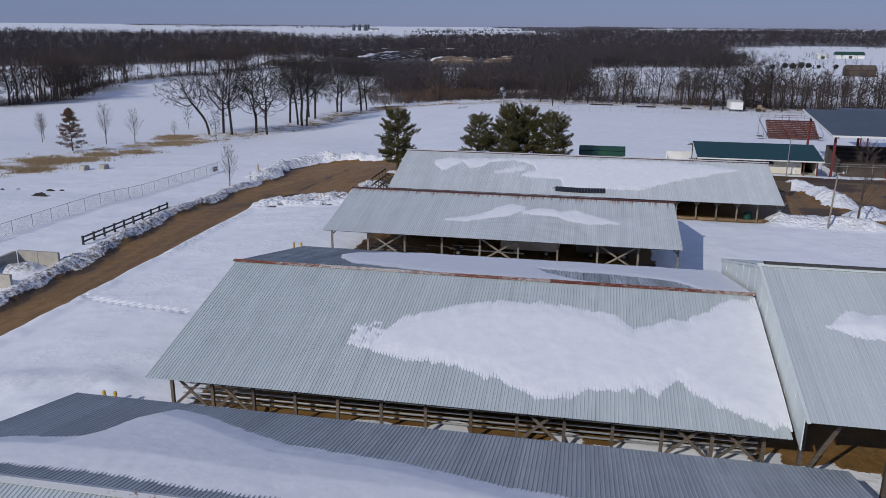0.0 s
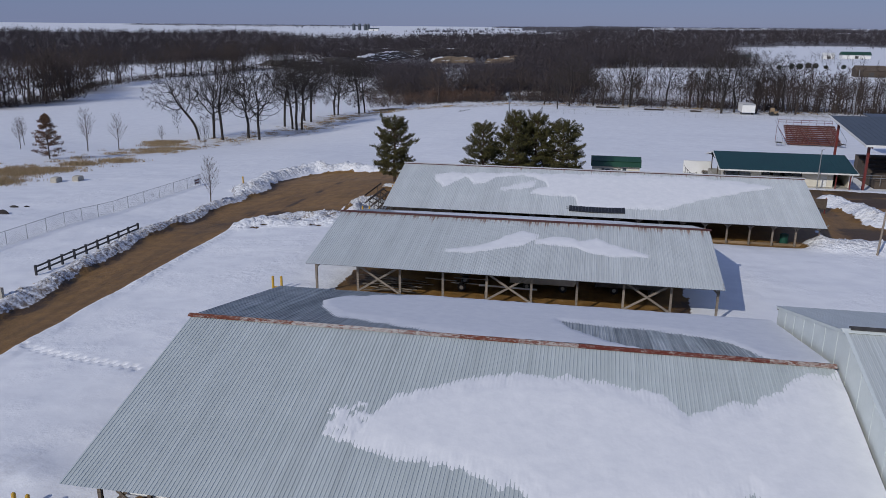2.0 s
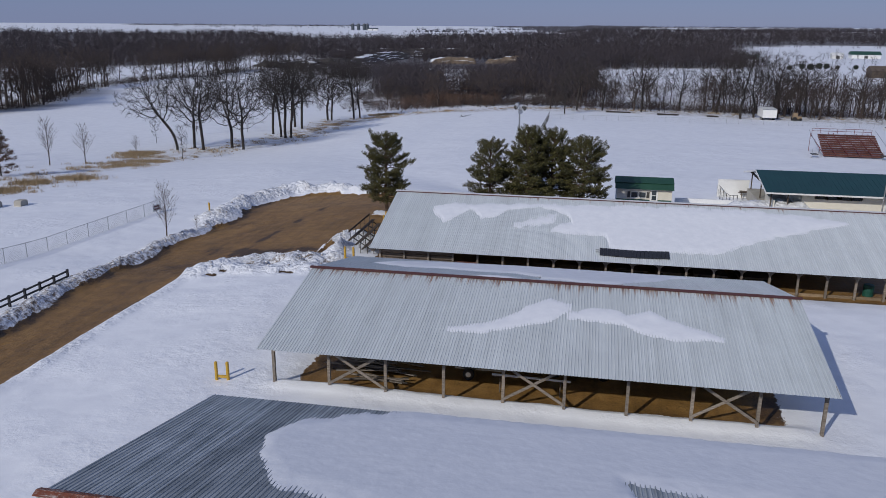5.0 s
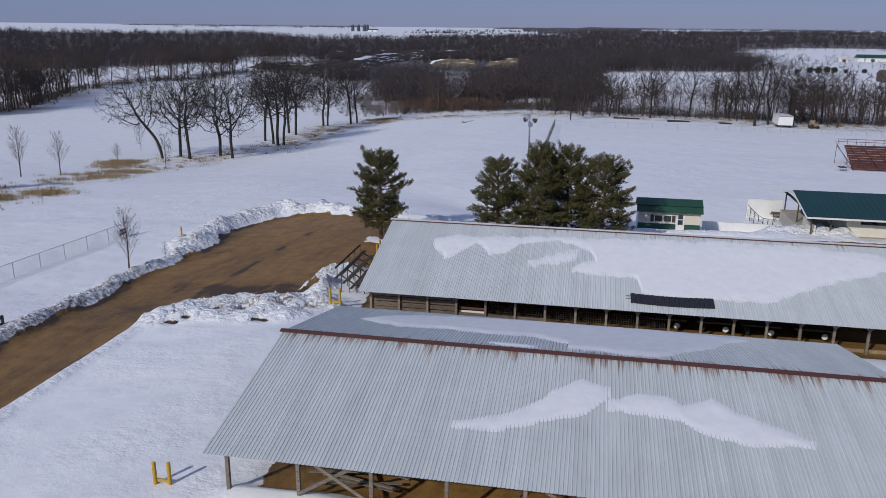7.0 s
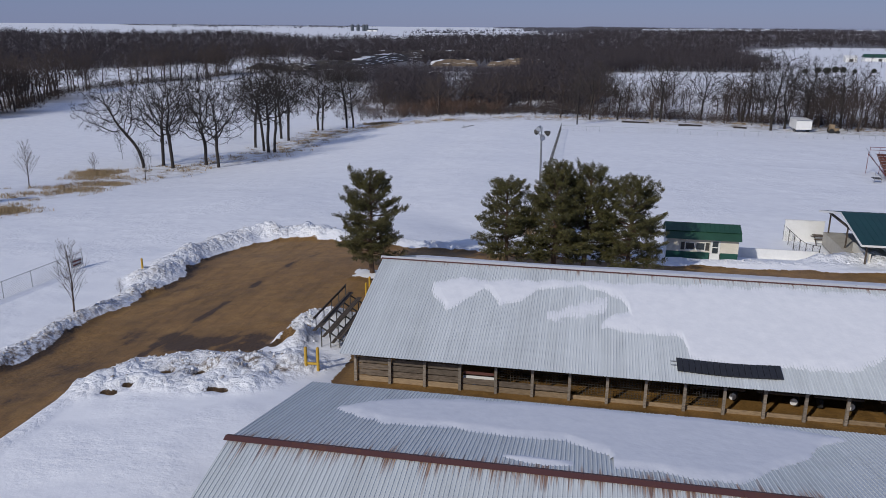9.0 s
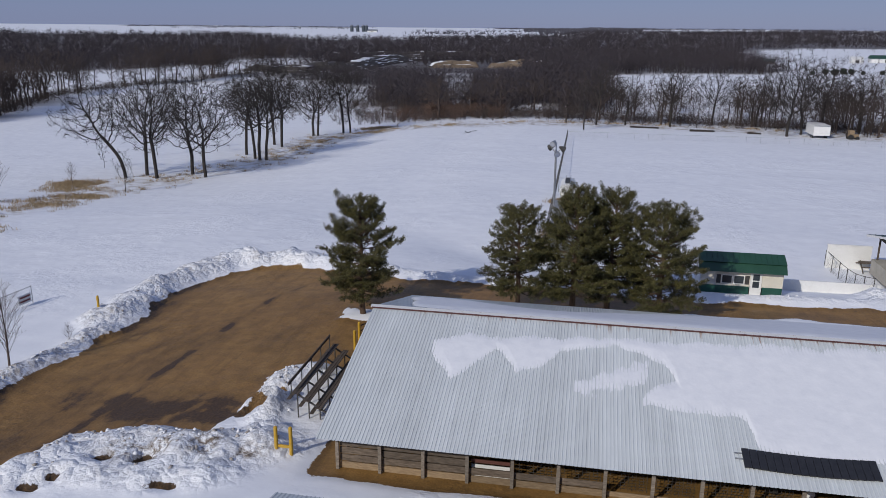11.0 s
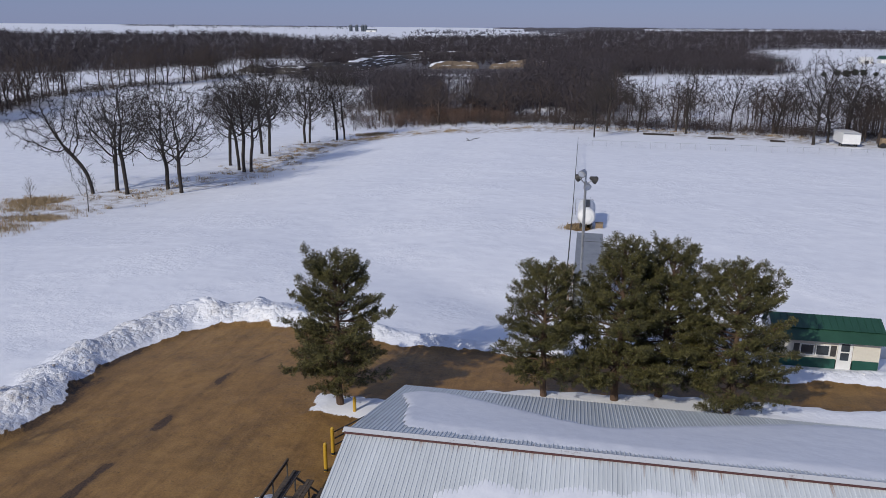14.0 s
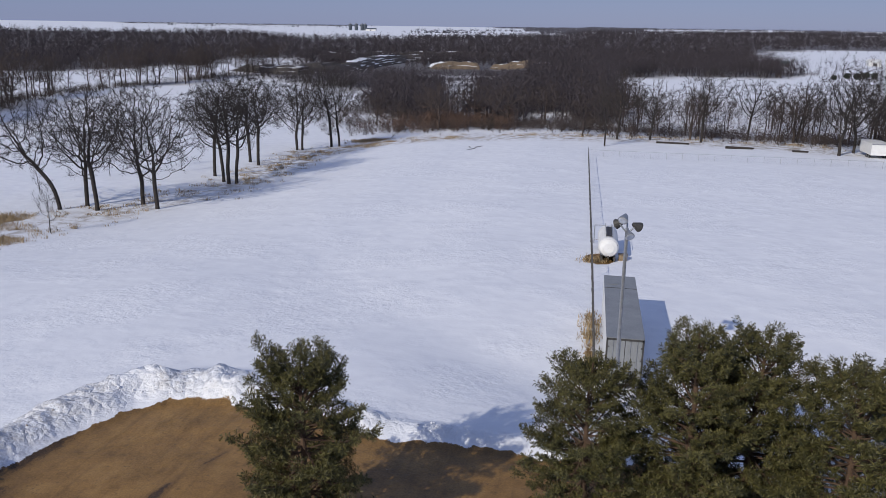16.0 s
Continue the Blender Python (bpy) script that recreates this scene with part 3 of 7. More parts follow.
    for line, h, w in ((FAR_BANK, 0.55, 1.6), ([(-48.6, 112), (-48.8, 119), (-48.0, 125), (-45.8, 129.2), (-42.2, 130.4), (-38.0, 130.2)], 1.0, 3.0), (NORTH_BANK, 0.28, 1.3), (SOUTH_PILE, 0.85, 3.0), ([(-38.4, 89.6), (-35.5, 90.6), (-32, 90.2), (-28.5, 91.0)], 0.55, 2.8), (SEAT_PILE, 0.9, 2.2),
                       ([(-39.9, 30), (-39.8, 60), (-39.7, 88)], 0.18, 1.2), *[(p, 1.0, 3.0) for p in RIGHT_PILES], ([(14.8, 129.4), (18.4, 129.8), (21.6, 128.6)], 1.0, 2.2), ([(-36, 38.0), (-30, 39.6), (-25.6, 38.9)], 0.28, 2.4), ([(-51.2, 60.4), (-50.0, 60.8)], 0.7, 2.2)):
        e = poly_distance(x, y, line)
        bank = np.maximum(bank, h * step(w, 0.1, e + (fbm(x / 2.2, y / 2.2, 23) - 0.5) * w * 0.7) * (0.28 + 1.25 * lump))
    bank = bank * (1 - 0.75 * step(0.35, 0.75, dirt))
    berm = 0.30 * step(0.8, 0.1, np.abs(y - 67.5)) * step(-24, -22, x) * step(9, 7, x) * (0.6 + 0.8 * fbm(x / 1.4, y / 1.4, 61))
    berm = berm + 0.35 * step(1.2, 0.1, np.abs(y - 36.6)) * step(-34, -30, x) * step(2, -6, x) * (0.5 + fbm(x / 1.6, y / 1.6, 62))
    z = z + depth + bank + berm + (fbm(x / 1.1, y / 1.1, 71) - 0.5) * 0.05 * dirt * near
    # animal track across the snow
    for i in range(26):
        f = i / 25
        px, py = -39.7 + 10.7 * f, 54.7 - 3.0 * f + 0.9 * f * (1 - f) * -1.6 + 0.17 * (-1) ** i
        z = z - 0.26 * np.exp(-((x - px) ** 2 + (y - py) ** 2) / 0.026)
    grit = np.clip(bank * 1.3, 0, 1) * (1 - 0.6 * step(104, 116, y)) * step(0.3, 0.55, fbm(x / 3, y / 3, 81)) * (1 - 0.6 * step(-42, -40, x)) + 0.95 * step(2.6, 0.4, poly_distance(x, y, [(-33.4, 91.6), (-31, 91.4), (-28.5, 92.8)]) + wob) * step(0.5, 0.6, fbm(x / 1.2, y / 1.2, 83))
    grit = np.maximum(grit, (1.0 - 0.7 * step(96, 112, y)) * step(3.0, 0.4, -d) * step(-43.5, -45, x) * step(128, 118, y) * (0.5 + fbm(x / 2.5, y / 2.5, 85)))
    grass = 0.62 * step(8, 1, poly_distance(x, y, [(-104, 104), (-94, 112), (-91, 125), (-95, 150), (-98, 176), (-92, 196), (-86, 212), (-84, 240)]))
    grass = np.maximum(grass, 0.95 * step(10, 3, poly_distance(x, y, [(-84, 240), (-86, 275), (-72, 293), (-52, 296)])))
    grass = np.maximum(grass, 0.85 * step(14, 4, poly_distance(x, y, [(-60, 300), (-30, 296), (0, 300), (40, 288), (90, 275)])))
    ragged = (fbm(x / 24, y / 24, 18) - 0.5) * np.where(x < -290, 8, 30)
    wood = 1.3 * step(-6, 5, poly_distance(x, y, WOODS, True) + ragged)
    for cx, cy, rx, ry in CLEARINGS:
        wood = wood * (1 - 0.9 * step(1.25, 0.8, np.hypot((x - cx) / rx, (y - cy) / ry) + ragged * 0.02))
    wood = np.maximum(wood, 0.8 * step(9, 3, poly_distance(x, y, HEDGE)))
    wood = np.maximum(wood, 1.0 * step(8, 3, poly_distance(x, y, CREEK)))
    grass = np.maximum(grass, 0.5 * step(0, 14, rect(x, y, -14, 210, 312, 440)))
    grass = np.maximum(grass, wood)
    n, mcol = x.shape
    verts = np.stack([x, y, z], -1).reshape(-1, 3)
    i = (np.arange(n - 1)[:, None] * mcol + np.arange(mcol - 1)[None]).ravel()
    tris = np.concatenate([np.stack([i, i + 1, i + mcol + 1], -1), np.stack([i, i + mcol + 1, i + mcol], -1)])
    GRID.update(xs=xs, ys=ys, z=z, dirt=dirt)
    me = tri_mesh("ground", verts, tris, M["ground"], True)
    for name, val in (("dirt", dirt), ("wet", wet), ("grit", grit), ("grass", grass), ("wood", wood), ("bank", bank * 2.2 * step(58, 72, y))):
        a = me.attributes.new(name, "FLOAT", "POINT")
        a.data.foreach_set("value", np.clip(val, 0, 1).astype(np.float32).ravel())
    tagged(new("ground", me), "snow-covered farmland with a tan dirt yard and lane", "ground", kind="structure")


build_ground()


def gz(x, y):
    return float(terrain(x, y))


def surface(x, y, what="z"):
    """Height of the finished ground, or another of its fields, at arrays of places."""
    xs, ys, f = GRID["xs"], GRID["ys"], GRID[what]
    x, y = np.asarray(x, float), np.asarray(y, float)
    i = np.clip(np.searchsorted(xs, x) - 1, 0, len(xs) - 2)
    j = np.clip(np.searchsorted(ys, y) - 1, 0, len(ys) - 2)
    u, v = (x - xs[i]) / (xs[i + 1] - xs[i]), (y - ys[j]) / (ys[j + 1] - ys[j])
    return (f[j, i] * (1 - u) + f[j, i + 1] * u) * (1 - v) + (f[j + 1, i] * (1 - u) + f[j + 1, i + 1] * u) * v


# ---- open-sided pole barns with ribbed metal roofs ----
SHEET = 0.914


def sheet_mesh(name, width, ridge, eave, mat, rib=0.026):
    """One roof sheet with five raised ribs; ridge and eave are (y, z)."""
    (y0, z0), (y1, z1) = ridge, eave
    run = math.hypot(y1 - y0, z1 - z0)
    ny, nz = -(z1 - z0) / run, (y1 - y0) / run
    if nz < 0:
        ny, nz = -ny, -nz
    prof = [(0.0, 0.0)]
    pitch = width / 5
    for k in range(5):
        c = pitch * (k + 0.5)
        prof += [(c - 0.040, 0.0), (c - 0.014, rib), (c + 0.010, rib), (c + 0.024, 0.0)]
    prof.append((width, 0.0))
    rows = (0.0, 0.12, 0.45, 1.0)
    v, f, att = [], [], []
    for d in rows:
        for px, ph in prof:
            v.append((px, y0 + (y1 - y0) * d + ny * ph, z0 + (z1 - z0) * d + nz * ph))
            att.append(1.0 - 0.8 * d ** 0.6)
    n = len(prof)
    for r in range(len(rows) - 1):
        for i in range(n - 1):
            f.append((r * n + i, r * n + i + 1, (r + 1) * n + i + 1, (r + 1) * n + i))
    me = bpy.data.meshes.new(name)
    me.from_pydata(v, [], f)
    a = me.attributes.new("ridge", "FLOAT", "POINT")
    a.data.foreach_set("value", att)
    me.materials.append(mat)
    return me


def roof(top, x0, x1, ridge, near, far, mat, cap, cap_name="ridge_cap", far_mat=None, old_cap=None, rib=0.026, rake="timber"):
    n = max(1, round((x1 - x0) / SHEET))
    w = (x1 - x0) / n
    for edge in (near, far):
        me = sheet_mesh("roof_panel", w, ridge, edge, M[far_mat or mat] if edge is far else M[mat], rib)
        for i in range(n):
            piece("roof_panel", me, top, (x0 + i * w, 0, 0))
    k = max(2, round((x1 - x0) / 3.0))
    s = (x1 - x0 + 0.3) / k
    sn, sf = (near[1] - ridge[1]) / (near[0] - ridge[0]), (far[1] - ridge[1]) / (far[0] - ridge[0])
    g = Geo()
    y, z, h, t = ridge[0], ridge[1], 0.24, 0.045
    g.prism([(y - h, z - h * sn + t), (y, z + 0.075), (y + h, z + h * sf + t), (y + h, z + h * sf + t + 0.02), (y, z + 0.105), (y - h, z - h * sn + t + 0.02)], "x", 0, s - 0.004)
    me = g.mesh(cap_name, M[cap])
    worn = g.mesh(cap_name, M[old_cap]) if old_cap else me
    for i in range(k):
        piece(cap_name, worn if old_cap and 0.60 < (i + 0.5) / k < 0.95 else me, top, (x0 - 0.15 + i * s, 0, 0))
    # Boards in dark timber stand in for the shadow gap below each eave.
    for edge, name in ((near, "eave_board"), (far, "eave_board")):
        sg = 1 if edge is near else -1
        part(name, Geo().box(x0 + 0.05, x1 - 0.05, edge[0] + sg * 0.34, edge[0] + sg * 0.39, edge[1] - 0.13, edge[1] + 0.02), "timber_dark", top)
    for xe in (x0 + 0.06, x1 - 0.06):
        for edge in (near, far):
            sg = 1 if edge is near else -1
            part("barge_board", Geo().beam((xe, ridge[0], ridge[1] - 0.10), (xe, edge[0] + sg * 0.2, edge[1] - 0.04), 0.04, 0.16), rake, top)


def frames_of(top, xs, ridge, near, far, ground_near, mat="timber", size=0.17):
    """Posts and rafters under a roof, one bay line after another. Near and far are the post lines (y, z of the roof there)."""
    for x in xs:
        for (y, z), gy in ((near, ground_near), (far, ground_near)):
            b = gz(x, y)
            part("post", Geo().beam((x, y, b - 0.4), (x, y, z - 0.1), size, size), mat, top)
        for y, z in (near, far):
            part("rafter", Geo().beam((x + size * 0.6, y, z - 0.14), (x + size * 0.6, ridge[0], ridge[1] - 0.16), 0.06, 0.2), mat, top)
        part("tie_beam", Geo().beam((x - size * 0.6, near[0], near[1] - 0.3), (x - size * 0.6, far[0], far[1] - 0.3), 0.06, 0.2), mat, top)
    for y, z in (near, far):
        part("header_beam", Geo().box(xs[0] - 0.1, xs[-1] + 0.1, y - 0.13, y - 0.07 - 0.004, z - 0.45, z - 0.16), mat, top)


def cross_brace(top, xa, xb, y, z0, z1, mat="timber"):
    part("brace", Geo().beam((xa, y - 0.12, z0), (xb, y - 0.12, z1), 0.05, 0.16), mat, top)
    part("brace", Geo().beam((xa, y - 0.18, z1), (xb, y - 0.18, z0), 0.05, 0.16), mat, top)


def knee(top, x, side, y, z, mat="timber"):
    part("knee_brace", Geo().beam((x, y - 0.12, z - 0.95), (x + side * 0.75, y - 0.12, z - 0.2), 0.05, 0.13), mat, top)


def along(edge, ridge, y):
    return edge[1] + (ridge[1] - edge[1]) * (y - edge[0]) / (ridge[0] - edge[0])


# barn A: wide low barn with a rusted ridge, pipe rails inside
A_R, A_N, A_F = (47.3, 5.95), (35.5, 2.9), (59.6, 3.5)
barn_a = holder("pole_barn", (-6, 47.3, 0), "wide open-sided pole barn with weathered metal roof and rusted ridge", "barn", "pole barns")
# The far slope's metal carries melt streaks and painted shade.
roof(barn_a, -22.45, 10.35, A_R, A_N, A_F, "roof", "cap_a", far_mat="roof_streaked_shade", old_cap="cap_rusted")
a_xs = [-22.0 + 2.43 * i for i in range(14)]
frames_of(barn_a, a_xs, A_R, (37.4, along(A_N, A_R, 37.4)), (57.6, along(A_F, A_R, 57.6)), 0, "timber_brown")
for x in a_xs:
    part("footing", Geo().tube((x, 37.4, -0.3), (x, 37.4, 0.34), 0.34, 0.2, 8), "timber_dark", barn_a)
for i in (0, 1, 8, 11, 12):
    cross_brace(barn_a, a_xs[i], a_xs[i + 1], 37.4, 0.3, 2.6, "timber_brown")
for yy, heights in ((38.5, (0.30, 0.62, 0.94, 1.26)), (40.6, (0.4, 0.8, 1.2))):
    for zr_ in heights:
        for xa, xb in zip(a_xs[:-1], a_xs[1:]):
            part("pipe_rail", Geo().tube((xa + 0.01, yy, zr_), (xb - 0.01, yy, zr_ + 0.01), 0.06, None, 6), "steel", barn_a)
for yy in (43.5, 47.3):
    for xa, xb in zip(a_xs[:-1], a_xs[1:]):
        part("pen_board", Geo().box(xa + 0.03, xb - 0.03, yy, yy + 0.05, 0.15, 1.25), "timber_dark", barn_a)

# barn B: machinery shed, maroon ridge
B_R, B_N, B_F = (75.6, 5.2), (65.8, 3.26), (85.2, 3.15)
barn_b = holder("pole_barn", (-7, 75.6, 0), "open machinery shed with rust-streaked metal roof and maroon ridge", "barn", "pole barns")
roof(barn_b, -22.95, 8.6, B_R, B_N, B_F, "roof_rust", "cap_b")
b_xs = [-22.6 + 3.46 * i for i in range(10)]
b_xs[-1] = 8.4
frames_of(barn_b, b_xs, B_R, (67.4, along(B_N, B_R, 67.4)), (83.6, along(B_F, B_R, 83.6)), 0)
for i in (1, 4, 7):
    cross_brace(barn_b, b_xs[i], b_xs[i + 1], 67.4, 0.75, 2.95)
for x, s in ((b_xs[0], 1), (b_xs[-1], -1), (b_xs[1], 1)):
    knee(barn_b, x, s, 67.4, 3.4)
# Back wall out of sight, added so the shed's inside stays dark.
for xa, xb in zip(b_xs[:-1], b_xs[1:]):
    part("back_wall_panel", Geo().box(xa + 0.05, xb - 0.05, 83.75, 83.8, -0.2, 3.2), "timber_dark", barn_b)
for x in b_xs:
    part("footing", Geo().tube((x, 67.4, -0.3), (x, 67.4, 0.12), 0.32, 0.26, 10), "timber_dark", barn_b)

# barn C: long barn with board walls at one end
C_R, C_N, C_F = (102.5, 5.0), (91.5, 2.0), (113.1, 2.0)
barn_c = holder("pole_barn", (0, 102.5, -0.5), "long livestock barn with pale metal roof and weathered board wall", "barn", "pole barns")
roof(barn_c, -23.55, 22.4, C_R, C_N, C_F, "roof_light", "cap_c")
c_xs = [-22.9 + 2.25 * i for i in range(21)]
frames_of(barn_c, c_xs, C_R, (92.9, along(C_N, C_R, 92.9)), (111.7, along(C_F, C_R, 111.7)), -0.5)
for i, x in enumerate(c_xs):
    if i > 6:
        knee(barn_c, x, -1, 92.9, 2.3)
        knee(barn_c, x, 1, 92.9, 2.3)
for i in range(6):
    for k in range(5 if i < 3 else 2):
        z0 = -0.42 + k * 0.42
        part("wall_board", Geo().box(c_xs[i] + 0.09, c_xs[i + 1] - 0.09, 93.02 + 0.01 * (k % 2), 93.07 + 0.01 * (k % 2), z0, z0 + 0.36), "timber_brown" if k else "board_tan", barn_c)
for i in range(3, 20):
    part("kick_board", Geo().box(c_xs[i] + 0.05, c_xs[i + 1] - 0.05, 93.15, 93.21, -0.5, -0.18), "board_tan", barn_c)
# Unseen back wall, added to keep daylight from entering behind.
for xa, xb in zip(c_xs[:-1], c_xs[1:]):
    part("back_wall_panel", Geo().box(xa + 0.05, xb - 0.05, 111.8, 111.85, -0.7, 2.1), "timber_dark", barn_c)
for k in range(6):
    z0 = -0.42 + k * 0.42
    for yy in (94.5, 98.5, 102.5, 106.5):
        part("end_board", Geo().box(-22.98, -22.92, yy, yy + 3.98, z0, z0 + 0.37), "timber", barn_c)

part("ridge_trim", Geo().box(-23.6, 22.45, C_R[0] - 0.29, C_R[0] - 0.25, C_R[1] - 0.05, C_R[1] + 0.03), "cap_b", barn_c)

# barn D: taller hall with white gable beside barn A
D_R, D_N, D_F = (47.0, 7.9), (34.2, 4.5), (59.6, 4.55)
barn_d = holder("pole_barn", (26, 47, 0), "tall metal-roofed hall with white metal gable", "barn", "pole barns")
roof(barn_d, 10.5, 42.0, D_R, D_N, D_F, "roof_plain", "pale_sheet", rib=0.011, rake="pale_sheet")
for i in range(26):
    ya, yb = 35.2 + 24.0 * i / 26, 35.2 + 24.0 * (i + 1) / 26 + 0.02
    lo = [min(along(A_N, A_R, q), along(A_F, A_R, q)) - 0.25 for q in (ya, yb)]
    hi = [min(along(D_N, D_R, q), along(D_F, D_R, q)) - 0.08 for q in (ya, yb)]
    o = 0.012 * (i % 2)
    part("wall_sheet", Geo().prism([(ya, lo[0]), (yb, lo[1]), (yb, hi[1]), (ya, hi[0])], "x", 10.60 + o, 10.66 + o), "pale_sheet", barn_d)
d_xs = [10.9 + 3.85 * i for i in range(9)]
frames_of(barn_d, d_xs, D_R, (36.0, along(D_N, D_R, 36.0)), (57.8, along(D_F, D_R, 57.8)), 0, "timber_dark", 0.22)
for i in (0, 1, 2):
    part("brace", Geo().beam((d_xs[i], 36, 0.4), (d_xs[i] + 1.9, 36, 4.3), 0.08, 0.2), "timber_dark", barn_d)
part("ridge_vent", Geo().prism([(46.86, 8.0), (47.0, 8.09), (47.14, 8.0), (47.14, 8.06), (47.0, 8.14), (46.86, 8.06)], "x", 10.7, 41), "iron", barn_d)
part("downspout_flashing", Geo().beam((10.5, 34.15, 4.5), (10.5, 46.9, 7.92), 0.16, 0.06), "pale_sheet", barn_d)

# barn Z: the roof below the start of the flight
Z_R, Z_N, Z_F = (22.4, 5.3), (11.0, 2.9), (33.0, 3.0)
barn_z = holder("pole_barn", (-6, 22.4, 0), "metal-roofed barn with a drift of snow on its shaded slope", "barn", "pole barns")
# Far slope, turned from the sun, gets the copy with shade painted in.
roof(barn_z, -24.75, 12.0, Z_R, Z_N, Z_F, "roof", "cap_c", far_mat="roof_shade")
frames_of(barn_z, [-24.3 + 3.0 * i for i in range(13)], Z_R, (12.4, along(Z_N, Z_R, 12.4)), (31.4, along(Z_F, Z_R, 31.4)), 0)


# ---- snow left lying on the roofs ----
def roof_snow(label, x0, x1, ridge, edge, thick, field, res=0.14, over=0.0, comb=None, rough=1.0):
    """A sheet of snow over a slope; field(x, d) is above 0 where snow lies, d runs from 0 at the ridge to 1 at the eave."""
    run = math.hypot(edge[0] - ridge[0], edge[1] - ridge[1])
    nx, nd = int((x1 - x0) / (0.061 if comb else res)), int(run * (1 + over) / res)
    x, d = np.meshgrid(np.linspace(x0, x1, nx), np.linspace(0.02, 1.0 + over, nd))
    fld = field(x, d)
    calm = 1 - 0.85 * step(0.35, 0.95, fld)
    fld = fld + calm * rough * ((fbm(x / 2.0, d * run / 1.6, 91) - 0.5) * 0.7 + (fbm(x / 0.4, d * run / 1.1, 92) - 0.5) * 0.75)
    if comb:  # melt water clears the ribs first and leaves fingers in the pans between
        fld = fld + comb[1] * calm * 1.3 * fbm(x / 1.7, d * run / 2.5, 94) ** 1.5 * np.cos(2 * math.pi * (x - comb[0]) / (SHEET / 5))
    t = thick * np.clip(fld * 0.75, 0, 1) ** 0.9 * (0.85 + 0.3 * fbm(x / 2.6, d * run / 2.6, 93))
    ny, nz = -(edge[1] - ridge[1]) / run, (edge[0] - ridge[0]) / run
    if nz < 0:
        ny, nz = -ny, -nz
    h = np.where(fld > 0, 0.006 + t, np.maximum(0.006 + fld * 0.12, -0.04))
    y = ridge[0] + (edge[0] - ridge[0]) * d + ny * h
    z = ridge[1] + (edge[1] - ridge[1]) * d + nz * h
    keep = fld > -0.30
    i = (np.arange(nd - 1)[:, None] * nx + np.arange(nx - 1)[None])
    kf = (keep[:-1, :-1] & keep[1:, :-1] & keep[:-1, 1:] & keep[1:, 1:]).ravel()
    i = i.ravel()[kf]
    tris = np.concatenate([np.stack([i, i + 1, i + nx + 1], -1), np.stack([i, i + nx + 1, i + nx], -1)])
    if edge[0] < ridge[0]:
        tris = tris[:, ::-1]
    used, inv = np.unique(tris, return_inverse=True)
    verts = np.stack([x, y, z], -1).reshape(-1, 3)[used]
    ob = new("roof_snow", tri_mesh("roof_snow", verts, inv.reshape(-1, 3), M["snow"], True))
    return tagged(ob, label, "snow", kind="stuff")


def blob(x, d, cx, cd, rx, rd):
    return 1.0 - np.sqrt(((x - cx) / rx) ** 2 + ((d - cd) / rd) ** 2)


def between(x, d, upper, lower, soft=0.10):
    """Positive between an upper and a lower edge, each given by stations (x, share of the slope)."""
    up, lo = np.interp(x, *zip(*upper)), np.interp(x, *zip(*lower))
    a, b = max(upper[0][0], lower[0][0]), min(upper[-1][0], lower[-1][0])
    return np.minimum(np.minimum(d - up, lo - d) / soft, np.minimum(x - a, b - x) / 0.7).clip(-2, 1)


roof_snow("broad melting snow patch on the sunny barn roof", -13.2, 10.45, A_R, A_N, 0.13, lambda x, d: np.maximum(
    between(x, d, [(-10.9, 0.62), (-10.4, 0.50), (-9.9, 0.41), (-8.6, 0.36), (-7.3, 0.30), (-5.1, 0.23), (-2.8, 0.21), (0, 0.20), (1.6, 0.25), (3.4, 0.36), (5.0, 0.28), (6.4, 0.26), (7.5, 0.18), (8.8, 0.09), (10.1, 0.06), (11.4, 0.10)],
            [(-10.9, 0.67), (-9.2, 0.73), (-7.7, 0.74), (-6.0, 0.75), (-3.5, 0.79), (-2.3, 0.85), (-1.3, 0.88), (0.1, 0.87), (1.0, 0.83), (3.1, 0.80), (3.5, 0.77), (4.4, 0.80), (5.5, 0.71), (6.1, 0.77), (7.0, 0.83), (7.9, 0.89), (9.2, 0.92), (11.4, 0.92)]),
    (blob(x, d, -11.6, 0.57, 1.5, 0.15) * 1.2 - 0.62 + 1.6 * (fbm(x / 0.35, d * 12 / 0.35, 97) - 0.5)).clip(-1, 0.25)), comb=(-22.45, 0.09))
roof_snow("wind-packed snow over the shaded barn slope", -18.2, 10.3, A_R, A_F, 0.12, lambda x, d: np.minimum(
    between(x, d, [(-17.7, 0.62), (-16.7, 0.40), (-14.9, 0.20), (-13.2, 0.18), (-10.8, 0.10), (-8.1, 0.0), (-5.7, -0.05), (0, -0.02), (1.7, 0.04), (7.2, -0.02), (11, -0.05)], [(-17.7, 0.62), (-16.9, 0.82), (-14.9, 0.92), (-12, 1.03), (11, 1.05)]),
    np.maximum(-1.2 * between(x, d, [(-2.5, 0.50), (-2.0, 0.36), (-1.0, 0.26), (0.1, 0.13), (1.7, 0.04), (3.0, -0.1), (7.6, -0.1)], [(-2.5, 0.51), (-0.4, 0.50), (1.7, 0.48), (3.2, 0.46), (5.2, 0.38), (6.5, 0.27), (7.6, 0.02)], 0.10), -1)), over=0.02)
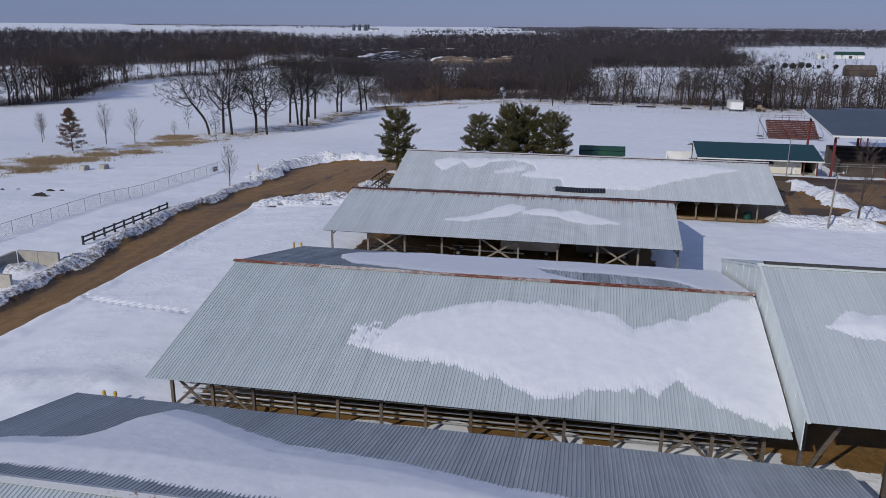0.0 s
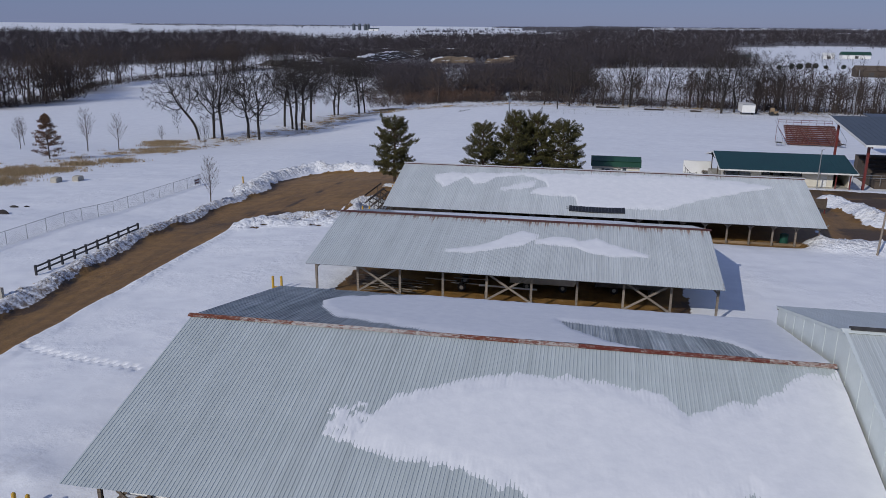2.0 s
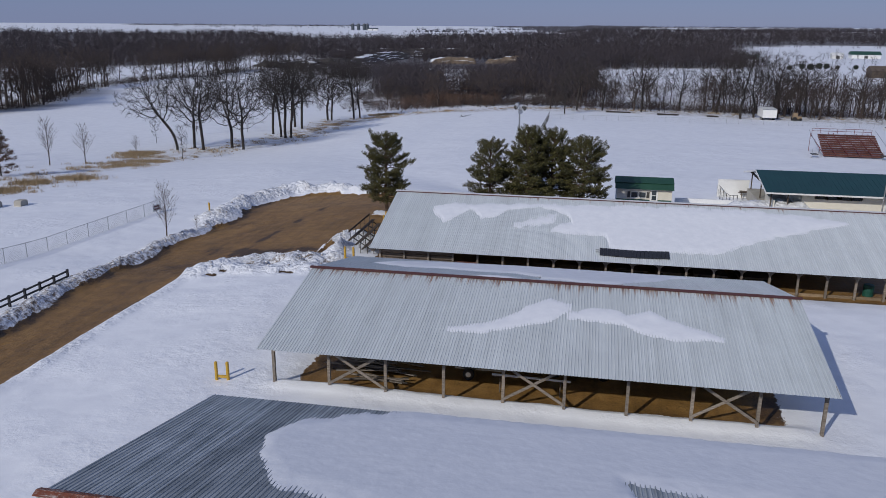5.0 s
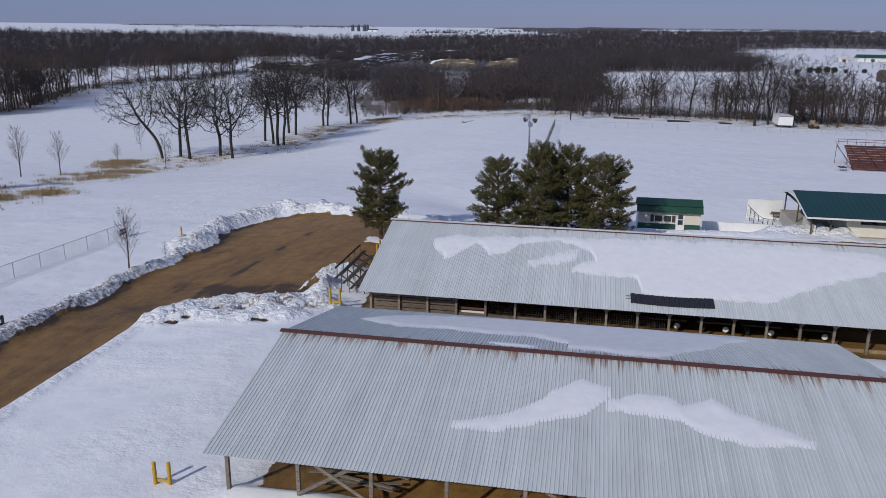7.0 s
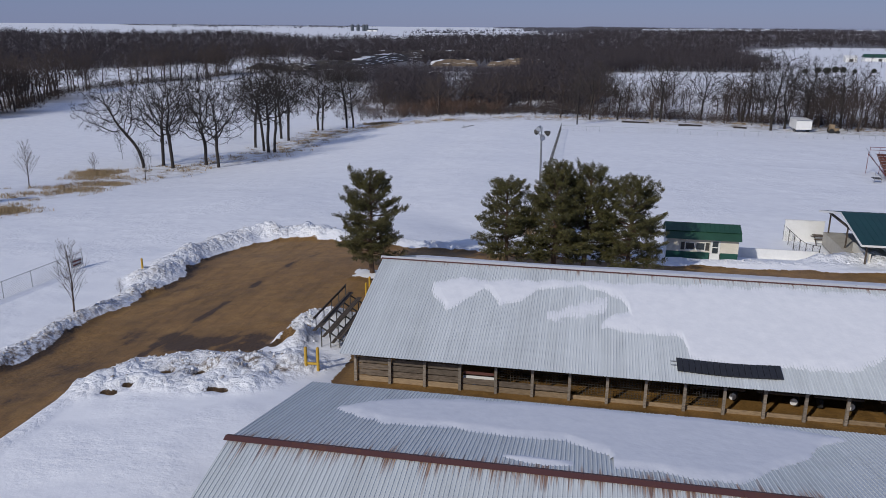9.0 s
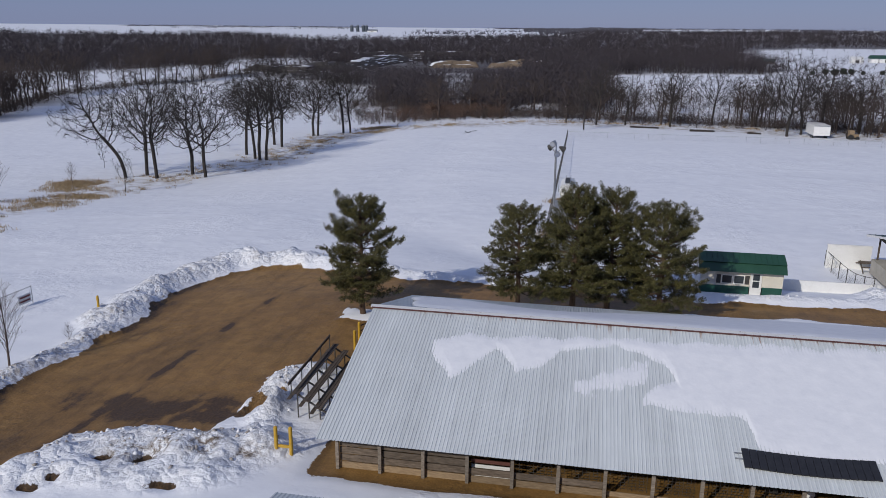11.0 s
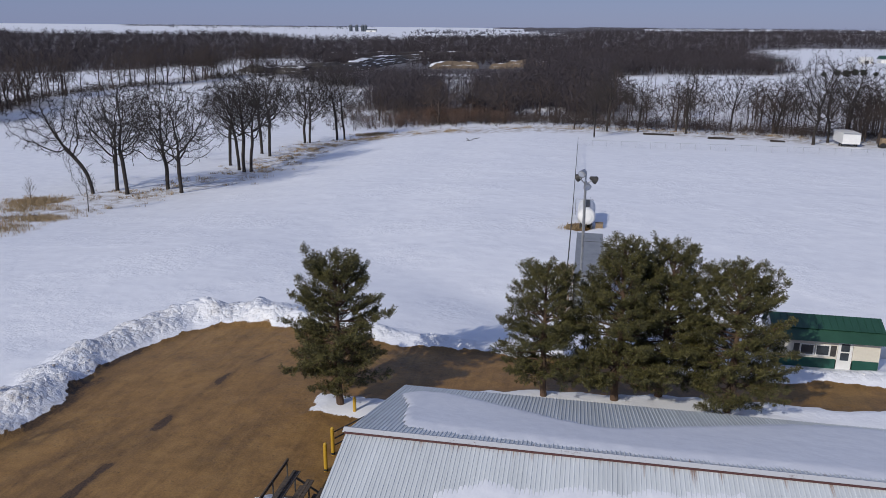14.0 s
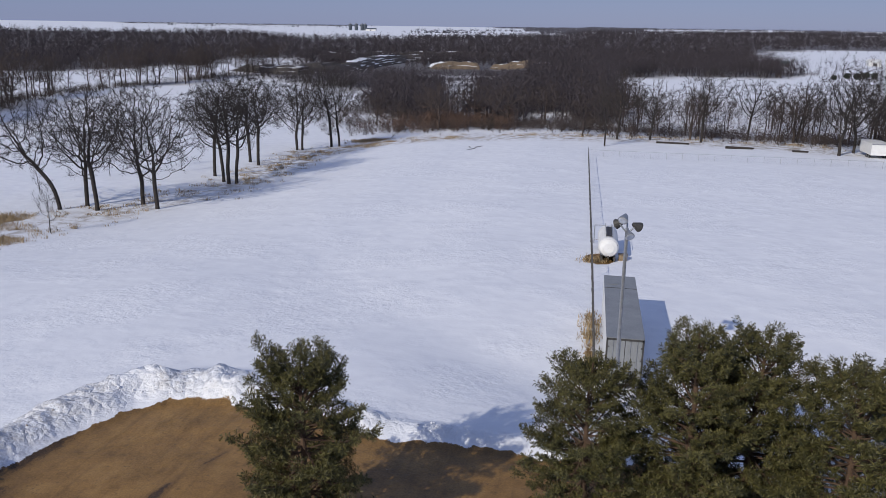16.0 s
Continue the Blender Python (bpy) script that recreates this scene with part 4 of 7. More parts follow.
roof_snow("last thin snow patches on the shed roof", -12.6, 3.6, B_R, B_N, 0.06, lambda x, d: np.maximum(
    between(x, d, [(-12.3, 0.61), (-11.1, 0.58), (-9.9, 0.52), (-8.7, 0.42), (-7.9, 0.31), (-6.6, 0.20), (-5.3, 0.26)], [(-12.3, 0.66), (-10.3, 0.65), (-8.5, 0.58), (-7.3, 0.52), (-6.3, 0.48), (-5.3, 0.33)], 0.05),
    between(x, d, [(-5.4, 0.36), (-3.9, 0.29), (-2.6, 0.28), (-1.9, 0.34), (-0.5, 0.26), (0.4, 0.34), (1.5, 0.42), (2.6, 0.47), (3.3, 0.52)], [(-5.4, 0.43), (-3.5, 0.44), (-2.2, 0.46), (-1.3, 0.53), (0.1, 0.56), (1.0, 0.58), (3.3, 0.55)], 0.05)), comb=(-22.95, 0.16))
roof_snow("snow drift along the shaded shed slope", -20.4, 3.6, B_R, B_F, 0.14, lambda x, d: np.maximum(
    between(x, d, [(-20.2, 0.55), (-19.3, 0.49), (-17.4, 0.40), (-14.4, 0.42), (-11.8, 0.39), (-9.4, 0.42), (-8.4, 0.33), (-7.6, 0.28), (-7.4, 0.12), (-6.1, 0.13), (-4.0, 0.10), (-2.5, 0.11), (-1.6, 0.24), (0.3, 0.45), (1.6, 0.68), (3.2, 0.84)],
            [(-20.2, 0.60), (-19.7, 0.64), (-18.4, 0.79), (-16.3, 0.90), (-9.5, 1.0), (-4.0, 0.99), (1.1, 0.95), (3.2, 0.88)], 0.08),
    between(x, d, [(-11.8, 0.12), (-10.2, 0.07), (-9.0, 0.10)], [(-11.8, 0.15), (-10.2, 0.16), (-9.0, 0.16)], 0.04)))
roof_snow("ragged melting snow on the long barn roof", -19.4, 18.9, C_R, C_N, 0.08, lambda x, d: np.maximum.reduce([
    between(x, d, [(-19.2, 0.26), (-18.6, 0.23), (-17.6, 0.19), (-15.5, 0.20)], [(-19.2, 0.36), (-18.4, 0.43), (-17.7, 0.53), (-16.7, 0.43), (-15.5, 0.26)], 0.07),
    between(x, d, [(-15.8, 0.22), (-14.0, 0.16), (-12.9, 0.18), (-11.3, 0.15), (-8.5, 0.13)], [(-15.8, 0.25), (-15.2, 0.30), (-14.3, 0.45), (-12.8, 0.38), (-12.0, 0.27), (-10.3, 0.20), (-8.5, 0.17)], 0.07),
    0.55 * between(x, d, [(-10.9, 0.50), (-9.1, 0.38), (-7.4, 0.30)], [(-10.9, 0.53), (-9.1, 0.51), (-7.4, 0.47)], 0.10),
    between(x, d, [(-7.6, 0.52), (-6.6, 0.44), (-5.0, 0.36)], [(-7.6, 0.60), (-6.0, 0.61), (-5.0, 0.62)], 0.07),
    between(x, d, [(-9.6, 0.13), (-6.3, 0.12), (-2.6, 0.11), (1.1, 0.09), (4.6, 0.07), (11.6, 0.08), (15.6, 0.14), (18.7, 0.20)],
            [(-9.6, 0.15), (-7.7, 0.23), (-6.4, 0.29), (-5.9, 0.40), (-5.6, 0.61), (-3.3, 0.61), (-2.7, 0.64), (-2.4, 0.78), (0, 0.84), (2.6, 0.81), (6.3, 0.80), (8.1, 0.73), (8.8, 0.67), (10.4, 0.58), (12.6, 0.49), (14.5, 0.39), (17.4, 0.29), (18.7, 0.21)], 0.08)]), comb=(-23.55, 0.12))
roof_snow("smooth snow sheet on the shaded long barn slope", -23.3, 22.0, C_R, C_F, 0.16, lambda x, d: between(
    x, d, [(-23.0, 0.74), (-22.1, 0.48), (-21.8, 0.25), (-21.4, 0.14), (-20.2, 0.12), (-17.0, 0.10), (-10.6, 0.07), (22.5, 0.07)],
    [(-23.0, 0.78), (-22.4, 0.88), (-20.9, 0.90), (-18.1, 0.75), (-16.4, 0.64), (-14.6, 0.54), (-12.9, 0.48), (-11.5, 0.49), (-8.7, 0.64), (-3.9, 0.87), (0, 0.97), (22.5, 0.97)], 0.07), res=0.2)
roof_snow("long snow patch on the tall hall roof", 12.6, 36, D_R, D_N, 0.14, lambda x, d: between(
    x, d, [(12.8, 0.43), (14.2, 0.34), (16.1, 0.32), (30, 0.28), (35.5, 0.35)], [(12.8, 0.45), (14.0, 0.49), (15.5, 0.51), (20, 0.58), (30, 0.60), (35.5, 0.45)], 0.08), comb=(10.5, 0.08))
roof_snow("rounded snow drift on a shaded roof slope", -24.6, 11.8, Z_R, Z_F, 0.34, lambda x, d: between(
    x, d, [(-26, 0.13), (-21, 0.12), (-17, 0.14), (-12, 0.10), (12, 0.10)],
    [(-26, 0.30), (-23.2, 0.36), (-20.3, 0.45), (-19.5, 0.62), (-19.2, 0.80), (-18.6, 0.91), (-16.6, 0.86), (-14.6, 0.75), (-11.8, 0.61), (-9.2, 0.58), (-6.7, 0.56), (-4.3, 0.49), (-2.4, 0.43), (0, 0.39), (12, 0.36)], 0.16), rough=0.3)


# ---- trees ----
def plant(name, me_trunk, me_crown, x, y, size, turn, label, category, group, z=None):
    e = holder(name, (0, 0, 0), label, category, group)
    for nm, me in (("trunk", me_trunk), ("crown", me_crown)):
        o = new(nm, me)
        o.parent = e
    e.matrix_basis = pose(x, y, gz(x, y) + 0.1 if z is None else z, 0, 0, turn) @ Matrix.Scale(size, 4)
    return e


def grow(seed, height, bole=0.36, wide=0.36, tall=0.33, n=420, stride=0.028, lean=(0.0, 0.0), crook=0.012):
    """Nodes and parents of a tree whose limbs reach out crookedly to fill a broad crown; lean shifts the crown, in parts of the height."""
    rng = np.random.default_rng(seed)
    h, st = height, stride * height
    k = max(4, int(bole * h / st))
    P = [np.array([0, 0, -0.4])]
    sway = rng.uniform(0, 6.28, 4)
    for i in range(1, k + 1):
        f = i / k
        bend = [crook * h * f * (math.sin(3.1 * f + sway[q]) + 0.5 * math.sin(7.3 * f + sway[q + 2])) for q in (0, 1)]
        P.append(np.array([lean[0] * 0.6 * f * f * h + bend[0], lean[1] * 0.6 * f * f * h + bend[1], bole * h * f]))
    par = list(range(-1, k))
    u = rng.normal(size=(n, 3))
    u /= np.linalg.norm(u, axis=1, keepdims=True)
    rad = rng.random((n, 1)) ** 0.42
    lop = 1 + 0.20 * np.sin(3 * np.arctan2(u[:, 1], u[:, 0]) + seed) + 0.12 * np.sin(4 * u[:, 2] + 1.7 * seed)
    att = u * rad * lop[:, None] * np.array([wide, wide, tall]) * h + np.array([lean[0] * h, lean[1] * h, (1 - tall) * h])
    att = att[att[:, 2] > bole * h * 0.72]
    near = np.linalg.norm(att[:, None] - np.array(P)[None], axis=2)
    who, dist = near.argmin(1), near.min(1)
    grown = {}
    for turn in range(90):
        live = dist < 0.5 * h
        if not live.any():
            break
        add = {}
        for a in np.flatnonzero(live):
            d = att[a] - P[who[a]]
            add[who[a]] = add.get(who[a], 0) + d / (np.linalg.norm(d) + 1e-9)
        fresh = []
        for i, d in add.items():
            if grown.get(i, 0) >= 3:
                continue
            grown[i] = grown.get(i, 0) + 1
            d = d / (np.linalg.norm(d) + 1e-9) + rng.normal(0, 0.17, 3)
            P.append(P[i] + d / np.linalg.norm(d) * st)
            par.append(i)
            fresh.append(len(P) - 1)
        if not fresh:
            break
        q = np.linalg.norm(att[:, None] - np.array([P[i] for i in fresh])[None], axis=2)
        j = q.argmin(1)
        better = q[np.arange(len(att)), j] < dist
        who = np.where(better, np.array(fresh)[j], who)
        dist = np.minimum(dist, q.min(1))
        keep = dist > st * 1.25
        att, who, dist = att[keep], who[keep], dist[keep]
        if not len(att):
            break
    return np.array(P), np.array(par), k


def skin(P, par, k, seed, tip=0.018, twigs=4, twig=1.0, width=0.011, power=2.25):
    """Vertices and triangles of the trunk and of the crown that grow() laid out."""
    rng = np.random.default_rng(seed)
    n = len(P)
    r, kids = np.zeros(n), np.zeros(n, int)
    for i in range(n - 1, -1, -1):
        r[i] = max(r[i] ** (1 / power), tip)
        if par[i] >= 0:
            r[par[i]] += r[i] ** power
            kids[par[i]] += 1
    r[0] = r[1] * 1.35
    geos = []
    for chosen in (range(1, k + 1), range(k + 1, n)):
        g = Geo()
        for i in chosen:
            a, b = Vector(P[par[i]]), Vector(P[i])
            g.tube(a, b + (b - a) * 0.04, min(r[par[i]], r[i] * (1.08 if i > k else 1.4)), r[i], 8 if i <= k else 5 if r[i] > 0.07 else 3, False)
        F = np.array([(a, b, c) for a, b, c, d in g.f] + [(a, c, d) for a, b, c, d in g.f])
        geos.append((np.array(g.v), F))
    V, F = geos[1]
    ends = np.flatnonzero((kids == 0) | (r < tip * 1.7))
    ends = ends[ends > k]
    if twigs and len(ends):
        o = np.repeat(P[ends], twigs, 0)
        d0 = np.repeat(P[ends] - P[par[ends]], twigs, 0)
        d0 /= np.linalg.norm(d0, axis=1, keepdims=True) + 1e-9
        d = d0 * 0.8 + rng.normal(0, 0.6, o.shape) + np.array([0, 0, 0.12])
        d /= np.linalg.norm(d, axis=1, keepdims=True)
        t = o + d * rng.uniform(0.4, 1.0, (len(o), 1)) * twig
        sd = np.cross(d, rng.normal(size=o.shape))
        sd *= width / (np.linalg.norm(sd, axis=1, keepdims=True) + 1e-9)
        m = len(V)
        V = np.concatenate([V, np.stack([o - sd, o + sd, t], 1).reshape(-1, 3)])
        F = np.concatenate([F, np.arange(3 * len(o)).reshape(-1, 3) + m])
    return geos[0], (V, F)


def grown_meshes(name, seed, height, mat="bark", twigs=6, twig=1.3, tip=0.026, width=0.017, **kw):
    t, c = skin(*grow(seed, height, **kw), seed, tip, twigs, twig, width)
    return [tri_mesh(name + "_trunk", *t, M[mat], True), tri_mesh(name + "_crown", *c, M[mat], True)]


def grown_template(seed, height, twigs=3, twig=1.2, tip=0.03, width=0.02, **kw):
    (tv, tf), (cv, cf) = skin(*grow(seed, height, **kw), seed, tip, twigs, twig, width)
    return np.concatenate([tv, cv]), np.concatenate([tf, cf + len(tv)])


OAKS = [grown_meshes("oak", 40 + i, 18.0, bole=b, wide=w, tall=ta, n=640, lean=(lx, ly)) for i, (b, w, ta, lx, ly) in enumerate((
    (0.34, 0.44, 0.34, 0.03, 0.0), (0.40, 0.38, 0.32, -0.05, 0.03), (0.44, 0.42, 0.30, 0.04, 0.04), (0.30, 0.46, 0.35, 0.0, -0.04), (0.42, 0.36, 0.32, 0.06, 0.0), (0.38, 0.40, 0.32, -0.03, -0.05)))]
LEANER = grown_meshes("leaning_oak", 61, 17.5, bole=0.40, wide=0.40, tall=0.32, n=600, lean=(-0.28, -0.05))
oak_spots = [(-101, 196.6, 1.0, -1), (-98.6, 200.4, 1.0, 0), (-94.9, 197.6, 1.05, 1), (-90.7, 204.2, 1.04, 3), (-86.4, 201.4, 1.0, 0), (-92.6, 234.5, 1.05, 2), (-88.0, 229, 1.0, 1),
             (-85.9, 227.0, 1.1, 4), (-84.6, 227.6, 1.0, 5), (-94.2, 255.5, 1.1, 2), (-90.4, 251.5, 1.1, 1), (-91.6, 279, 1.05, 3), (-90.4, 279.6, 0.95, 5), (-85.2, 288, 1.1, 2), (-83.6, 290, 0.95, 4)]
for i, (x, y, s, k) in enumerate(oak_spots):
    plant("oak_tree", *(OAKS[k] if k >= 0 else LEANER), x, y, s * 1.1, 67 * i if k >= 0 else 0, "bare oak leaning over the snow with dark crooked limbs" if k < 0 else "bare spreading oak tree with dark crooked limbs", "tree", "oaks along the field edge")
for i, (x, y, s, k) in enumerate([(40.5, 277.6, 1.12, 3), (45.5, 284, 1.0, 0), (37.5, 303, 0.86, 1), (12.1, 294.5, 0.98, 4), (-9.0, 294.8, 0.95, 2), (-0.6, 296, 0.75, 5), (25.2, 304, 0.9, 1), (54.8, 299.5, 1.05, 2), (62, 290, 1.0, 5)]):
    plant("oak_tree", *OAKS[k], x, y, s * 1.06, 40 + 83 * i, "large bare oak behind the ball field fence", "tree", "oaks behind the ball field")
THIN = [grown_meshes("thin_tree", 80 + i, 9.0, bole=0.3, wide=0.24, tall=0.36, n=150, stride=0.04, twigs=6, twig=0.9, tip=0.015, width=0.012) for i in range(2)]
for i, (x, y, s) in enumerate([(-91.4, 181.4, 0.85), (-112.5, 228, 0.8), (-108.5, 245, 0.75), (-112.6, 207, 0.75), (-88, 313, 0.7), (-102, 238, 0.6), (-97, 262, 0.7)]):
    plant("thin_tree", *THIN[i % 2], x, y, s, 80 * i, "thin bare young tree among the oaks", "tree", "thin trees among the oaks")
def fan_tree(name, seed, h, wide, mat="twig_bark"):
    """A young tree: a straight leader and a fan of steep, straight shoots that carry finer ones."""
    rng = random.Random(seed)
    stem, fan = Geo(), Geo()
    stem.tube((0, 0, -0.3), (0.02 * h, 0, h * 0.5), 0.014 * h, 0.008 * h, 7, False).tube((0.02 * h, 0, h * 0.5), (0, 0.01 * h, h), 0.008 * h, 0.0012 * h, 5, False)
    for i in range(34):
        f = 0.20 + 0.72 * (i + rng.random()) / 34
        a = i * 2.4 + rng.gauss(0, 0.3)
        ln = h * (0.10 + 0.42 * (1 - f) ** 0.8) * rng.uniform(0.75, 1.1)
        o = Vector((0.02 * h * min(1, 2 * f) * (1 if f < 0.5 else 2 - 2 * f), 0, f * h))
        d = Vector((math.cos(a) * wide, math.sin(a) * wide, rng.uniform(0.8, 1.1))).normalized()
        tip = o + d * ln
        fan.tube(o, tip, 0.0035 * h * (1.2 - f), 0.0008 * h, 4, False)
        for j in range(7):
            g = rng.uniform(0.25, 0.95)
            p = o + d * ln * g
            e = (d + Vector((rng.gauss(0, 0.4), rng.gauss(0, 0.4), rng.uniform(0.0, 0.4)))).normalized()
            q = p + e * ln * rng.uniform(0.2, 0.42)
            fan.tube(p, q, 0.0012 * h, 0.0005 * h, 3, False)
            for k in range(3):
                w = p.lerp(q, rng.uniform(0.2, 0.9))
                v = (e + Vector((rng.gauss(0, 0.5), rng.gauss(0, 0.5), 0.2))).normalized()
                fan.tube(w, w + v * ln * rng.uniform(0.08, 0.2), 0.0007 * h, 0.0004 * h, 3, False)
    return stem.mesh(name + "_trunk", M[mat]), fan.mesh(name + "_crown", M[mat])


SMALL = [fan_tree("young_tree", 70 + i, 7.8, 0.55 + 0.1 * i) for i in range(2)]
for i, (x, y, s) in enumerate([(-106.5, 158.5, 1.15), (-103.8, 165.5, 1.0), (-121.9, 157.5, 0.85), (-105.2, 186, 0.55), (-131, 170, 0.8)]):
    plant("young_tree", *SMALL[i % 2], x, y, s, 50 * i, "slender bare young tree standing in snow", "tree", "young trees in the meadow")
plant("young_tree", *SMALL[0], -49.3, 101.6, 0.82, 20, "slender bare young tree beside the lane", "tree", "young trees in the meadow")
plant("young_tree", *SMALL[1], -48.6, 107.0, 0.22, 90, "thin bare sapling behind the snowbank", "tree", "young trees in the meadow")
RIGHT = fan_tree("yard_tree", 93, 9.6, 0.85)
plant("yard_tree", *RIGHT, 30.5, 92.6, 1.0, 30, "bare spreading yard tree with reddish twigs", "tree", "")


def leafy_cone(seed, h, r):
    """Brown-leaved young tree: many short leaf slivers round a straight stem."""
    rng = np.random.default_rng(seed)
    nb = 70
    fb = np.sort(rng.random(nb) ** 0.85)
    ab = np.arange(nb) * 2.4 + rng.normal(0, 0.4, nb)
    rb = r * (1 - fb) ** 0.6 * np.minimum(1, 0.6 + fb * 3) * rng.uniform(0.6, 1.05, nb) + 0.2
    n = 7500
    k = rng.integers(0, nb, n)
    u = np.sqrt(rng.random(n))
    c = np.stack([rb[k] * u * np.cos(ab[k]), rb[k] * u * np.sin(ab[k]), 0.8 + fb[k] * (h - 0.9) + rb[k] * u * 0.16], -1) + rng.normal(0, 0.13, (n, 3))
    d = rng.normal(size=(n, 3)) * 0.10
    e = rng.normal(size=(n, 3)) * 0.07
    V = np.stack([c - d, c + d, c + e], 1).reshape(-1, 3)
    return V, np.arange(3 * n).reshape(-1, 3)


V_, F_ = leafy_cone(5, 8.6, 3.3)
e_ = holder("brown_leaved_tree", (-101.3, 139.6, gz(-101.3, 139.6)), "young oak still holding its rust-brown leaves", "tree")
part("trunk", Geo().tube((-101.3, 139.6, gz(-101.3, 139.6) - 0.2), (-101.3, 139.6, gz(-101.3, 139.6) + 7.8), 0.14, 0.03), "bark", e_)
V_ = V_ + np.array([-101.3, 139.6, gz(-101.3, 139.6)])
part("crown", tri_mesh("brown_crown", V_, F_, M["dead_leaves"]), None, e_)


# ---- pines ----
def pine(seed, height, radius, crown_from, at, label, lean=(0, 0), whorl=0.40):
    """A pine: whorls of upturned boughs, side shoots on each, and a brush of needles at every shoot's end."""
    rng = random.Random(seed)
    nr = np.random.default_rng(seed)
    bx, by = at
    bz = gz(bx, by)
    top = holder("pine_tree", (bx, by, bz), label, "pine tree", "pines behind the long barn")
    wood = Geo()
    segs = 8
    pts = [Vector((bx + lean[0] * (i / segs) ** 1.5 + rng.gauss(0, 0.06), by + lean[1] * (i / segs) ** 1.5 + rng.gauss(0, 0.06), bz - 0.3 + (height * 0.95 + 0.3) * i / segs)) for i in range(segs + 1)]
    for i in range(segs):
        r0, r1 = [0.025 * height * (1 - 0.88 * j / segs) for j in (i, i + 1)]
        wood.tube(pts[i], pts[i + 1], r0, r1, 9, False)
    part("trunk", wood, "pine_bark", top)
    limbs, shoots = Geo(), []
    levels = int(height * (1 - crown_from) / whorl)
    lob = [rng.uniform(0, 6.28) for _ in range(3)]
    for w in range(levels):
        for b in range(rng.randint(5, 6)):
            fc = min(1.0, max(0.0, (w + rng.gauss(0, 0.8)) / levels))
            f = crown_from + (0.90 - crown_from) * fc
            env = radius * (0.80 + 0.20 * math.sin(min(1, fc * 3.3) * math.pi / 2)) * (1 - 0.72 * fc ** 4.0) ** 0.8
            s = f * segs
            j = min(segs - 1, int(s))
            o = pts[j].lerp(pts[j + 1], s - j)
            ang = 2 * math.pi * (b + rng.random() * 0.9) / 5 + w * 1.3
            swell = 1 + 0.14 * math.sin(3 * ang + lob[0] + fc * 6) + 0.10 * math.sin(2 * ang + lob[1] - fc * 7)
            ln = env * swell * rng.uniform(0.70, 1.0) * (1.2 if rng.random() < 0.04 else 1.0) + 0.15
            rise = rng.uniform(-0.22, 0.22) + 1.25 * fc ** 2.2
            d = Vector((math.cos(ang), math.sin(ang), rise)).normalized()
            mid = o + d * ln * 0.55 + Vector((0, 0, -0.03 * ln))
            e = (d + Vector((0, 0, rng.uniform(0.2, 0.7)))).normalized()
            tip = mid + e * ln * 0.45
            limbs.tube(o, mid, 0.016 + 0.013 * ln, 0.010 + 0.006 * ln, 4, False)
            limbs.tube(mid, tip, 0.010 + 0.006 * ln, 0.006, 3, False)
            side = d.cross(Vector((0, 0, 1))).normalized()
            shoots.append((tip, e))
            shoots.append((tip - e * 0.22 + side * rng.uniform(-0.2, 0.2), (e + side * rng.uniform(-0.6, 0.6)).normalized()))
            m = max(3, int(ln / 0.27))
            for q in range(m):
                g_ = 0.26 + 0.70 * (q + rng.random() * 0.6) / m
                c = o.lerp(mid, g_ / 0.55) if g_ < 0.55 else mid.lerp(tip, (g_ - 0.55) / 0.45)
                sl = (0.22 + 0.30 * ln * (1.05 - g_)) * rng.uniform(0.6, 1.15)
                sd = (d * 0.75 + side * (1 if q % 2 else -1) * rng.uniform(0.6, 1.1) + Vector((0, 0, rng.uniform(-0.25, 0.6)))).normalized()
                end = c + sd * sl
                limbs.tube(c, end, 0.011, 0.005, 3, False)
                shoots.append((end, (sd + Vector((0, 0, 0.35))).normalized()))
                if sl > 0.5:
                    shoots.append((c + sd * sl * 0.5 + Vector((0, 0, 0.05)), (sd + Vector((0, 0, 0.6)) + side * rng.uniform(-0.5, 0.5)).normalized()))
    for _ in range(7):
        shoots.append((pts[-1] + Vector((rng.gauss(0, 0.2), rng.gauss(0, 0.2), rng.uniform(-0.3, 0.25))), Vector((rng.gauss(0, 0.35), rng.gauss(0, 0.35), 1)).normalized()))
    part("branchwork", limbs, "pine_bark", top)
    c = np.array([tuple(p) for p, _ in shoots])
    axis = np.array([tuple(a) for _, a in shoots])
    m, nn = len(c), 46
    size = nr.uniform(0.75, 1.25, (m, 1, 1))
    foot = c[:, None, :] + axis[:, None, :] * (nr.random((m, nn, 1)) * 0.40 - 0.2) * size
    rad = nr.normal(size=(m, nn, 3))
    rad -= (rad * axis[:, None, :]).sum(2, keepdims=True) * axis[:, None, :]
    rad /= np.linalg.norm(rad, axis=2, keepdims=True) + 1e-9
    dirs = axis[:, None, :] * nr.uniform(-0.1, 1.1, (m, nn, 1)) + rad * 0.8
    dirs /= np.linalg.norm(dirs, axis=2, keepdims=True)
    tip = foot + dirs * nr.uniform(0.13, 0.22, (m, nn, 1)) * size
    sd = np.cross(dirs, nr.normal(size=(m, nn, 3)))
    sd *= 0.019 / (np.linalg.norm(sd, axis=2, keepdims=True) + 1e-9)
    V = np.stack([foot, tip - sd, tip + sd], 2).reshape(-1, 3)
    part("crown", tri_mesh("pine_crown", V, np.arange(len(V)).reshape(-1, 3), M["needles"]), None, top)
    return top


